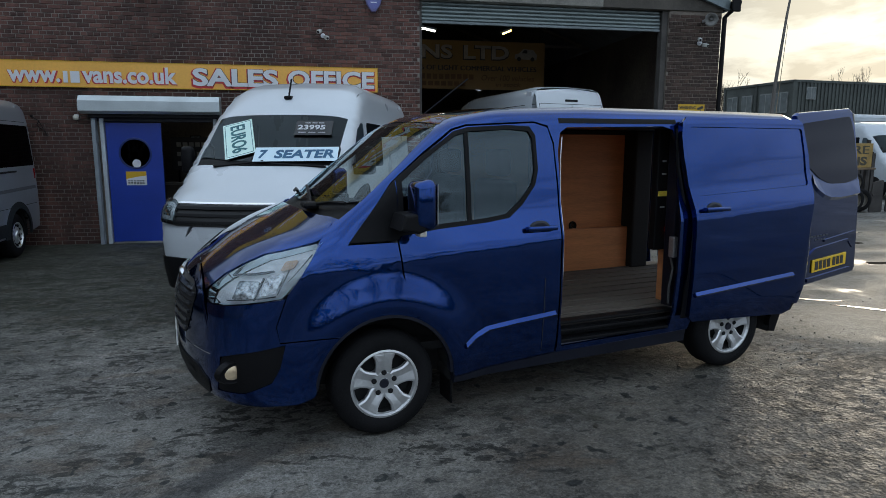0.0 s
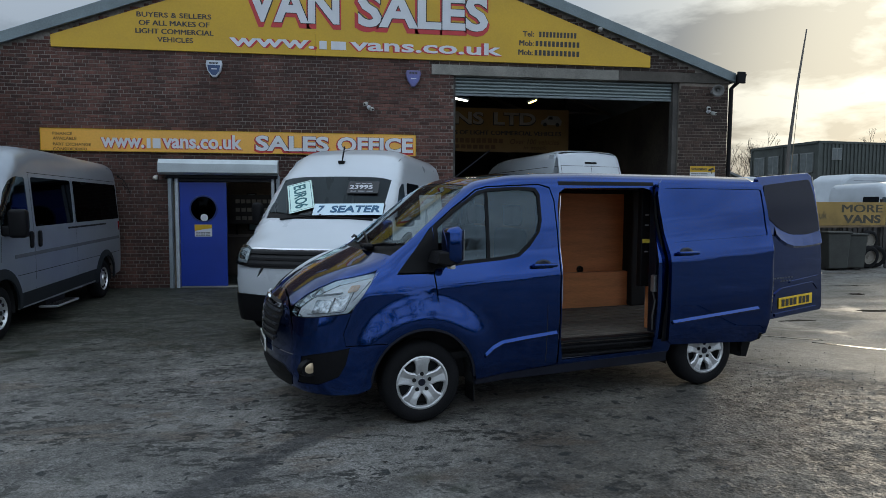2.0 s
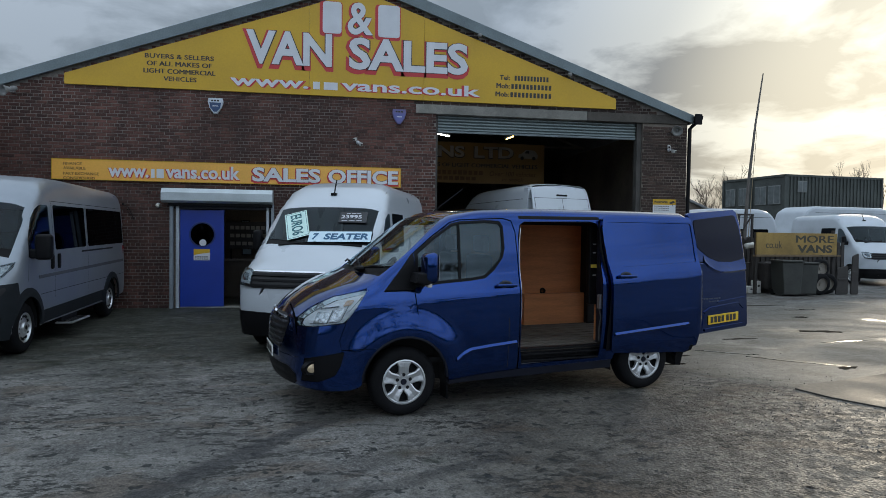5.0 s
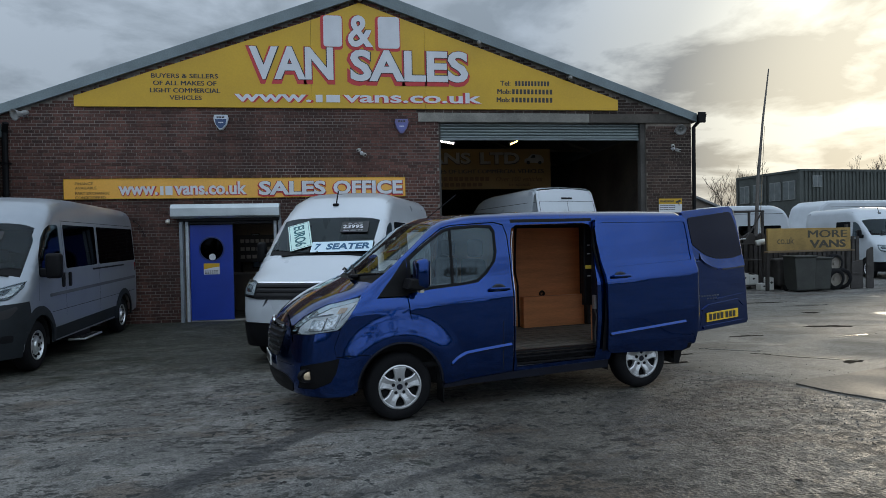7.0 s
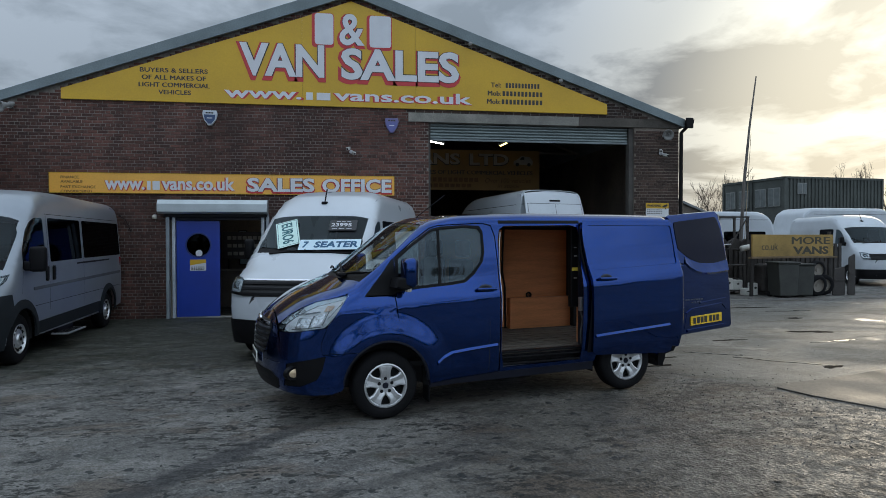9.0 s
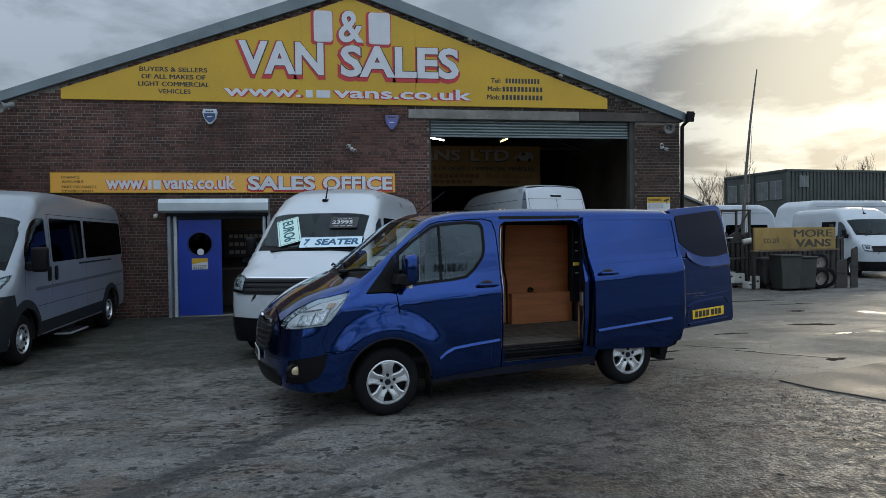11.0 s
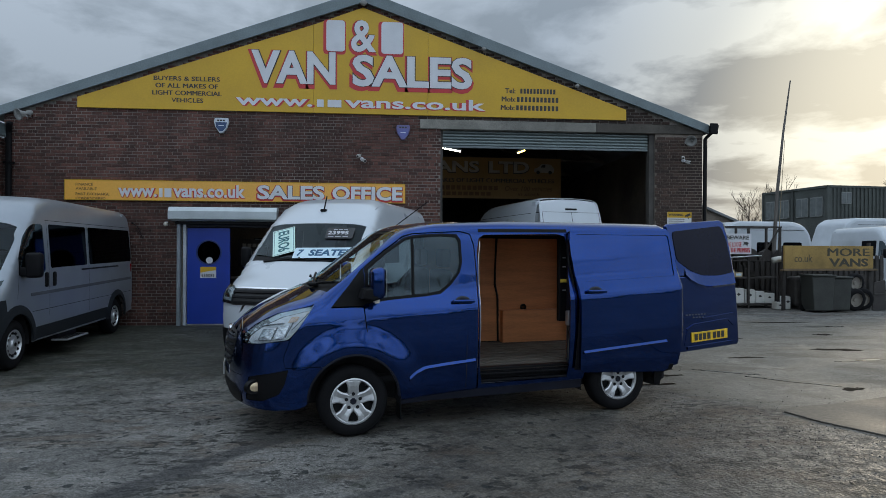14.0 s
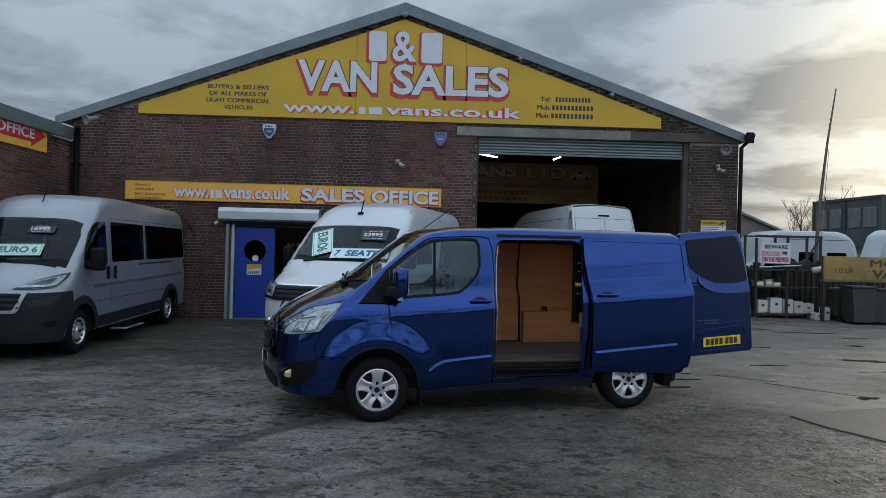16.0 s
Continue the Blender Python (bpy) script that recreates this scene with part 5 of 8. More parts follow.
    # thin pale tube draws the reflection along the doorway's front edge
    part("opening_seal", tube_bm([(2.283, -0.93, 0.62), (2.283, -0.985, 1.0), (2.283, -0.975, 1.25), (2.285, -0.92, 1.45), (2.287, -0.90, 1.75), (2.31, -0.875, 1.90)], 0.0045, 6), alloy_m, v, "pale line standing for the highlight on the doorway edge")
    part("interior_light", box_bm(4.02, 4.12, -0.30, -0.22, 1.985, 2.004, 0.004), lamp_mat("warm_bulb", (1.0, 0.75, 0.45), 3.0), v, "small lit courtesy lamp")
    # underside and wheels
    part("underbody", box_bm(0.15, 4.70, -0.72, 0.72, 0.30, 0.54, 0.03), arch_m, v)
    part("engine_bay", box_bm(0.02, 1.1, -0.62, 0.62, 0.5, 0.95, 0.03), arch_m, v)
    for x, y, s in ((0.99, -0.955, -1), (3.93, -0.945, -1), (0.99, 0.955, 1), (3.93, 0.945, 1)):
        wheel(v, x, y, 0.345, s, 0.222, rise=0.0 if x < 2 else 0.047 if y < 0 else 0.040)
        part("arch_liner", arch_bm(0.465, 0.22), arch_m, v).matrix_basis = pose(x, -0.93 if s < 0 else 0.71, 0.36)
    part("mudflap", box_bm(1.455, 1.47, -0.93, -0.74, 0.13, 0.36, 0.004), black_m, v)
    # cab
    part("dashboard", prism_bm([(0.72, 1.05), (0.74, 1.36), (0.95, 1.40), (1.10, 1.32), (1.12, 1.05)], -0.80, 0.80, 0.03), inner_m, v)
    wm = lathe_bm([(0.0, 0.17), (0.012, 0.182), (0.0, 0.195), (-0.012, 0.182), (0.0, 0.17)], 28, "x")
    part("steering_wheel", wm, black_m, v).matrix_basis = pose(1.22, 0.42, 1.36, 0, 25, 0)
    for y in (-0.45, 0.42):
        st = new("cab_seat"); st.parent = v; st.matrix_basis = pose(1.55, y, 0.62)
        part("cushion", box_bm(-0.05, 0.48, -0.25, 0.25, 0.22, 0.40, 0.05, 3), seat_m, st, smooth=True)
        bm = box_bm(0.40, 0.54, -0.24, 0.24, 0.35, 0.98, 0.05, 3)
        part("backrest", bm, seat_m, st, smooth=True)
        part("headrest", box_bm(0.44, 0.55, -0.13, 0.13, 1.00, 1.20, 0.04, 3), seat_m, st, smooth=True)
        part("pedestal", box_bm(0.0, 0.42, -0.22, 0.22, -0.07, 0.22, 0.02), arch_m, st)
    part("cab_floor", box_bm(0.9, 2.18, -0.85, 0.85, 0.50, 0.555), arch_m, v)
    # nearside rear door, swung open and standing behind the corner
    rd = new("rear_door"); rd.parent = v
    rd.matrix_basis = pose(4.77, 0.12 - 1.0, 0, 0, 0, 11.8)
    out = [(0.0, 0.645), (0.06, 0.632), (1.05, 0.662), (1.08, 0.70), (1.055, 1.0), (1.03, 1.25), (0.985, 1.51), (0.93, 1.85), (0.885, 2.06), (0.84, 2.15), (0.77, 2.185), (0.10, 2.135), (-0.14, 2.115), (-0.185, 2.09), (-0.06, 1.70), (-0.02, 1.4), (-0.005, 1.0)]
    lower = [q for q in out if q[1] < 1.5] + [(0.0, 1.51), (0.985, 1.51)]
    lower.sort(key=lambda q: math.atan2(q[1] - 1.05, q[0] - 0.5))
    upper = [(0.985, 1.512)] + [q for q in out if q[1] > 1.52] + [(-0.035, 1.512)]

    def tilt(bm):
        for q in bm.verts:
            q.co.y += 0.075 * max(0.0, q.co.z - 1.512)
        return bm
    part("door_skin", prism_bm(lower, 0.0, 0.045, 0.012), paint_m, rd)
    part("door_upper", tilt(prism_bm(upper, 0.0, 0.045, 0.012)), paint_m, rd)
    wn = rounded([(-0.09, 2.03), (0.77, 2.115), (0.86, 1.95), (0.955, 1.555), (0.70, 1.515), (0.40, 1.52), (0.20, 1.575), (-0.03, 1.70)], 0.05)
    part("door_window", tilt(prism_bm(wn, -0.006, 0.002)), mat("blanked_gloss_panel", (0.004, 0.005, 0.018), 0.10, spec=0.16, var=0.05, rough_var=0.02), rd, "gloss dark blanked window")
    band = bmesh.new()
    rows = [[band.verts.new((x, y, z)) for y, z in ((0.075 * max(0, zt_ - 1.512) - 0.002, zt_), (-0.002 - 0.20 * (zt_ - zb_), zb_), (0.004, zb_ - 0.03))]
            for x, zt_, zb_ in ((0.10, 1.60, 1.53), (0.18, 1.565, 1.475), (0.30, 1.535, 1.425), (0.42, 1.52, 1.40), (0.60, 1.515, 1.395), (0.80, 1.525, 1.405), (0.975, 1.545, 1.42))]
    for p_, q_ in zip(rows, rows[1:]):
        for k in range(2):
            band.faces.new((p_[k], p_[k + 1], q_[k + 1], q_[k]))
    part("window_band", band, paint_m, rd, smooth=False)
    part("plate_recess", prism_bm(rounded([(0.09, 0.70), (0.13, 0.88), (0.25, 0.93), (0.86, 0.975), (0.96, 0.90), (0.98, 0.74)], 0.03), -0.004, 0.0), paint_m, rd)
    part("crease", prism_bm([(0.13, 0.885), (0.25, 0.935), (0.86, 0.975), (0.95, 0.905), (0.955, 0.92), (0.865, 0.993), (0.245, 0.953), (0.12, 0.90)], -0.012, 0.0), paint_m, rd)
    part("crease", prism_bm([(0.40, 1.00), (0.97, 1.035), (0.97, 1.06), (0.40, 1.018)], -0.010, 0.0), paint_m, rd)
    part("lower_trim", prism_bm([(0.14, 0.66), (0.95, 0.692), (0.95, 0.72), (0.14, 0.69)], -0.012, 0.0), paint_m, rd)
    badge_m = mat("dull_badge_metal", (0.10, 0.11, 0.14), 0.35, 0.7)
    for k in range(7):
        part("badge_bar", box_bm(0.11 + k * 0.052, 0.148 + k * 0.052, -0.003, 0.0, 1.055, 1.070), badge_m, rd)
    for k in range(4):
        part("badge_bar", box_bm(0.23 + k * 0.052, 0.268 + k * 0.052, -0.003, 0.0, 1.022, 1.036), badge_m, rd)
    plate(rd, pose(0.52, -0.010, 0.805, 0, 2.8, 0) @ pose(0, 0, 0, 0, -4.5, 0), 0.64, 0.115, mat("yellow_plate", (0.80, 0.50, 0.02), 0.4))
    part("door_inner", prism_bm([(0.02, 0.70), (1.03, 0.72), (0.93, 1.75), (0.80, 2.10), (-0.10, 2.06), (0.0, 1.4)], 0.045, 0.075, 0.01), jamb_m, rd)
    # edge seal in a pale warm colour that carries the sun on the rim
    part("door_edge_seal", tube_bm([(1.075, 0.05, 0.70), (1.02, 0.05, 1.25), (0.925, 0.05, 1.85), (0.84, 0.05, 2.14)], 0.012, 6), mat("sunlit_seal", (0.45, 0.42, 0.36), 0.4, 0.3), rd)
    for z in (0.95, 1.35):
        part("door_hinge", box_bm(-0.07, 0.03, 0.0, 0.05, z, z + 0.09, 0.008), paint_m, rd)
    # far rear door, open too, seen edge-on past the load space
    rd2 = new("rear_door"); rd2.parent = v
    rd2.matrix_basis = pose(4.77, 0.86, 0, 0, 0, -20)
    part("door_skin", prism_bm([(0.0, 0.64), (0.85, 0.66), (0.83, 1.5), (0.70, 2.10), (-0.10, 2.08), (0.0, 1.4)], -0.03, 0.02, 0.012), paint_m, rd2)
    part("door_lining", prism_bm(rounded([(0.10, 0.76), (0.72, 0.78), (0.70, 1.22), (0.10, 1.20)], 0.05), -0.05, -0.03), ply_m, rd2)
    part("door_lining", prism_bm(rounded([(0.08, 1.42), (0.70, 1.44), (0.62, 1.98), (0.02, 1.96)], 0.08), -0.05, -0.03), ply_m, rd2)
    return v


van_blue()

# ---- silver minibus, white vans ----
silver_m = mat("silver_paint", (0.29, 0.32, 0.355), 0.34, 0.5, var=0.05, scale=2, fine=300, coat=0.35, rough_var=0.04)
silver_m.node_tree.nodes["Principled BSDF"].inputs["Coat Roughness"].default_value = 0.22
vanwhite_m = mat("white_vehicle_paint", (0.52, 0.56, 0.60), 0.3, var=0.03, scale=1.5, coat=0.7, stain=0.04)
clad_m = mat("grey_bumper_plastic", (0.018, 0.021, 0.024), 0.6, var=0.12, fine=150, bump=0.1, spec=0.12)
# darker, slightly grimy copy of the white; the far vans' shade is in it
shaded_white_m = mat("shaded_white_paint", (0.44, 0.48, 0.52), 0.4, var=0.06, scale=1.2, coat=0.3, stain=0.12)
card_m = mat("pale_green_window_card", (0.60, 0.80, 0.74), 0.6, var=0.04)
cardw_m = mat("white_window_card", (0.60, 0.76, 0.84), 0.6, var=0.03)
cardtxt_m = mat("dark_green_card_text", (0.02, 0.13, 0.15), 0.6)
blue_txt_m = mat("dark_blue_card_text", (0.02, 0.10, 0.20), 0.6)
price_m = mat("black_price_board", (0.02, 0.022, 0.025), 0.5)


def cabin(v, shape, sx, edge, ws0, ws1, dash):
    """A dim interior: dashboard, seats and a floor, seen through the glass."""
    part("dashboard", prism_bm([(dash - 0.25, 0.9), (dash - 0.2, 1.32), (dash + 0.15, 1.38), (dash + 0.3, 1.0)], -0.8, 0.8, 0.03), inner_m, v)
    part("cab_floor", box_bm(dash, sx - 0.3, -0.85, 0.85, 0.55, 0.60), arch_m, v)
    for y in (-0.5, 0.05, 0.5):
        st = new("cab_seat"); st.parent = v; st.matrix_basis = pose(dash + 0.75, y, 0.6)
        part("cushion", box_bm(-0.05, 0.45, -0.22, 0.22, 0.18, 0.36, 0.05, 2), seat_m, st)
        part("backrest", box_bm(0.38, 0.52, -0.22, 0.22, 0.33, 0.98, 0.05, 2), seat_m, st)
        part("headrest", box_bm(0.42, 0.52, -0.12, 0.12, 1.0, 1.2, 0.03, 2), seat_m, st)
        part("pedestal", box_bm(0.0, 0.40, -0.2, 0.2, 0.0, 0.18, 0.02), arch_m, st)


def screen_card(v, shape, x, y, w, h, m, text, tm, turn=0.0, lift=-0.018, cols=None, bold=0.02, name="window_card"):
    """A card fixed to the windscreen, lying along the glass at plan point x, y; the writing reads from outside."""
    z = float(shape.on_top(np.array([x]), np.array([y]))[0])
    n = Vector(shape.normal(np.array([[x, y, z]]))[0])
    up = Vector((0, 0, 1)); up = (up - n * up.dot(n)).normalized()
    right = up.cross(n)
    m4 = Matrix.Translation(Vector((x, y, z)) - n * lift) @ Matrix((right, -n, up)).transposed().to_4x4() @ pose(0, 0, 0, 0, turn, 0)
    c = new(name); c.parent = v; c.matrix_basis = m4
    part("card", box_bm(-w / 2, w / 2, 0.0, 0.004, -h / 2, h / 2), m, c)
    if cols:
        part("border", box_bm(-w / 2 + 0.02, w / 2 - 0.02, -0.001, 0.001, -h / 2 + 0.02, -h / 2 + 0.028), cols, c)
        part("border", box_bm(-w / 2 + 0.02, w / 2 - 0.02, -0.001, 0.001, h / 2 - 0.028, h / 2 - 0.02), cols, c)
        part("border", box_bm(-w / 2 + 0.02, -w / 2 + 0.028, -0.001, 0.001, -h / 2 + 0.02, h / 2 - 0.02), cols, c)
        part("border", box_bm(w / 2 - 0.028, w / 2 - 0.02, -0.001, 0.001, -h / 2 + 0.02, h / 2 - 0.02), cols, c)
    return c


# minibus
B_TOP = smooth_curve([(-0.4, 0.85), (0.0, 1.10), (0.15, 1.24), (0.55, 1.43), (0.66, 1.49), (1.22, 2.14), (1.42, 2.36), (1.75, 2.55), (2.2, 2.65), (3.0, 2.67), (6.2, 2.63)], 400, 6)
B_CROWN = interp([(0, 0.10), (0.6, 0.15), (1.0, 0.11), (1.4, 0.085), (1.9, 0.065), (2.4, 0.05), (6, 0.05)])
B_NOSE = smooth_curve([(0.1, 0.10), (0.28, 0.03), (0.45, 0.0), (0.75, -0.01), (0.95, 0.02), (1.15, 0.12), (1.4, 0.35), (2.6, 1.4)], 200, 3)
B_BOW = interp([(0.2, 0.32), (1.0, 0.32), (2.6, 0.3)])
B_WIDTH = smooth_curve([(0, 0.96), (0.3, 1.0), (0.6, 1.022), (1.0, 1.025), (1.4, 1.01), (2.2, 0.955), (2.5, 0.90), (2.8, 0.8)], 240, 4)
BUS = Shape(B_TOP, B_CROWN, B_NOSE, B_BOW, B_WIDTH, interp([(0.2, 6.14), (1.3, 6.14), (2.6, 6.06)]), flare=((0.95, 0.36, 0.46, 0.60, 0.02), (4.98, 0.36, 0.46, 0.58, 0.02)), k=(0.34, 0.22, 0.16, 0.10))
B_EDGE = seam(BUS)
C_TOP = smooth_curve([(-0.4, 0.9), (0.0, 1.16), (0.10, 1.25), (0.55, 1.46), (0.80, 1.60), (0.88, 1.66), (1.55, 2.22), (1.80, 2.41), (2.15, 2.62), (2.6, 2.73), (6.2, 2.74)], 400, 6)
C_NOSE = smooth_curve([(0.1, 0.10), (0.28, 0.03), (0.45, -0.01), (0.8, -0.02), (1.0, 0.0), (1.18, 0.05), (1.3, 0.15), (1.6, 0.6), (2.7, 2.0)], 200, 3)
C_CROWN = interp([(0, 0.10), (0.6, 0.12), (1.0, 0.08), (1.6, 0.065), (2.4, 0.05), (6, 0.05)])
CRAFT = Shape(C_TOP, C_CROWN, C_NOSE, interp([(0.2, 0.22), (1.0, 0.20), (2.6, 0.22)]), B_WIDTH, interp([(0.2, 5.97), (1.3, 5.97), (2.6, 5.86)]), k=(0.26, 0.22, 0.12, 0.10))
C_EDGE = seam(CRAFT)


def generic_van(v, shape, E, paint, low, xn, ws, roof_end, wheels, side_win, door_win, lampp, grille, bumper_top, step=0.11, arch_r=0.44, fine_nose=True):
    """Bodywork shared by the tall vans: sides with windows, bonnet, screen, roof, nose, tail and wheels."""
    xs_ = [xn + (2.0 - xn) * i / 44 for i in range(44)] + [2.0, 2.1, 2.3, 2.6, 3.2, 3.8, 4.6, 5.2, roof_end]
    top = [(x, float(E(x))) for x in xs_]
    (fx, fz), (rx, rz) = wheels
    for s in (-1, 1):
        low_edge = [(xn, 0.30), (fx - arch_r - 0.08, 0.30)] + arc(fx, fz, arch_r, 184, -4, 16) + [(rx - arch_r - 0.02, 0.36)] + arc(rx, rz, arch_r, 178, 0, 16) + [(roof_end - 0.02, 0.42)]
        body = low_edge + top[::-1]
        holes = [w for w in (door_win, *side_win) if w]
        side_panel("body_side", shape, body, paint, v, holes=holes, s=s, lip=0.02, step=step)
        for w in side_win:
            side_panel("side_window", shape, w, dglass_m, v, s=s, lift=-0.004, lip=0, step=0.2)
        if door_win:
            side_panel("door_window", shape, door_win, glass_m, v, s=s, lift=-0.006, lip=0, step=0.15)
        if lampp:
            hl = new("headlight"); hl.parent = v
            ring = [(y * -s, z) for y, z in lampp]
            c = (sum(q[0] for q in ring) / len(ring), sum(q[1] for q in ring) / len(ring))
            inner = [(c[0] + (y - c[0]) * 0.84, c[1] + (z - c[1]) * 0.72) for y, z in ring]
            core_ = [(c[0] + (y - c[0]) * 0.50, c[1] + (z - c[1]) * 0.42) for y, z in ring]
            front_panel("bezel", shape, ring, black_m, hl, lift=0.022, lip=0.01, step=0.05)
            front_panel("reflector", shape, inner, mat("white_lamp_bowl", (0.62, 0.66, 0.70), 0.2, 0.4, var=0.35, scale=17, fine=50), hl, lift=0.026, lip=0.004, step=0.05)
            front_panel("lamp_unit", shape, core_, mat("dark_lamp_unit", (0.10, 0.11, 0.12), 0.15, 0.6, var=0.4, scale=20), hl, lift=0.029, lip=0.004, step=0.05)
            front_panel("lens", shape, ring, lamp_glass_m, hl, lift=0.034, lip=0.012, step=0.05, label="clear headlamp lens")
        if low:
            side_panel("bumper_corner", shape, [(xn, 0.27), (fx - arch_r - 0.02, 0.27), (fx - arch_r - 0.01, 0.45)] + arc(fx, fz, arch_r, 168, 128, 5) + [(fx - arch_r * 0.7, bumper_top), (xn, bumper_top - 0.03)], low, v, s=s, lift=0.012, lip=0.03, step=0.07)
            side_panel("arch_moulding", shape, arc(fx, fz, arch_r + 0.12, 150, -2, 16) + arc(fx, fz, arch_r - 0.01, -2, 150, 16), low, v, s=s, lift=0.014, lip=0.03, step=0.08)
            side_panel("arch_moulding", shape, arc(rx, rz, arch_r + 0.10, 182, -2, 16) + arc(rx, rz, arch_r - 0.01, -2, 182, 16), low, v, s=s, lift=0.014, lip=0.03, step=0.08)
            side_panel("side_cladding", shape, [(fx + arch_r + 0.03, 0.36), (rx - arch_r - 0.08, 0.40), (rx - arch_r - 0.08, 0.60), (fx + arch_r + 0.06, 0.55)], low, v, s=s, lift=0.014, lip=0.03, step=0.15)
        part("rear_lamp", box_bm(roof_end - 0.10, roof_end - 0.02, s * 0.985 - 0.03, s * 0.985 + 0.03, 0.95, 1.45, 0.015), mat("red_lamp_lens", (0.30, 0.01, 0.01), 0.2), v)
    top_loft("bonnet", shape, lambda s: xn + 0 * s, lambda s: ws[0] - 0.07 + 0.12 * s * s, E, paint, v, 14, 16)
    top_loft("scuttle", shape, lambda s: ws[0] - 0.07 + 0.12 * s * s, lambda s: ws[0] + 0.16 * s * s, E, black_m, v, 2, 12, lift=-0.012, lip=0)
    top_loft("windscreen", shape, lambda s: ws[0] + 0.16 * s * s, lambda s: ws[1] + 0.05 * s * s, E, screen_m, v, 14, 16, lift=-0.004, lip=0, label="clear windscreen")
    top_loft("roof", shape, lambda s: ws[1] + 0.05 * s * s, lambda s: roof_end + 0 * s, E, paint, v, 40, 14)
    zt = lambda y: shape.on_top(np.full(np.shape(y), xn), y)
    nose_loft("nose_panel", shape, xn, lambda y: bumper_top + 0 * y, zt, paint, v, 10, 20)
    nose_loft("bumper", shape, xn, lambda y: 0.27 + 0 * y, lambda y: bumper_top + 0 * y, low or paint, v, 8, 20, lift=0.006)
    if grille:
        gr = new("grille"); gr.parent = v
        front_panel("grille_mesh", shape, rounded(grille, 0.04), mat("grille_shadow", (0.006, 0.006, 0.007)), gr, lift=0.012, lip=0.01, step=0.12)
        z0, z1 = min(p[1] for p in grille), max(p[1] for p in grille)
        for i in range(3):
            z = z0 + (z1 - z0) * (i + 0.5) / 3
            hw = max(p[0] for p in grille) - 0.03
            front_panel("grille_bar", shape, [(-hw, z - 0.014), (hw, z - 0.014), (hw, z + 0.014), (-hw, z + 0.014)], black_m, gr, lift=0.025, lip=0.02, step=0.15)
    z_t = float(E(roof_end))
    z_m = float(shape.top(5.3)) - 0.05
    up = [(0.84, z_t - 0.03), (0.74, z_m - 0.05), (0.5, z_m - 0.025), (0.2, z_m), (-0.2, z_m), (-0.5, z_m - 0.025), (-0.74, z_m - 0.05), (-0.84, z_t - 0.03)]
    tail_panel("tail", shape, [(-0.90, 0.42), (0.90, 0.42), (0.93, 1.4)] + up + [(-0.93, 1.4)], paint, v, step=0.12)
    part("tail_frame", prism_bm([(roof_end - 0.25, 0.40), (roof_end - 0.02, 0.40), (roof_end - 0.06, z_t - 0.05), (roof_end - 0.25, z_t - 0.02)], -0.88, 0.88), paint, v)
    part("underbody", box_bm(0.3, roof_end - 0.15, -0.75, 0.75, 0.32, 0.60, 0.03), arch_m, v)
    for x, z in wheels:
        for s in (-1, 1):
            wheel(v, x, s * 0.985, z, s, 0.215, "steel")
            part("arch_liner", arch_bm(arch_r + 0.01, 0.3), arch_m, v).matrix_basis = pose(x, -0.97 if s < 0 else 0.67, z)


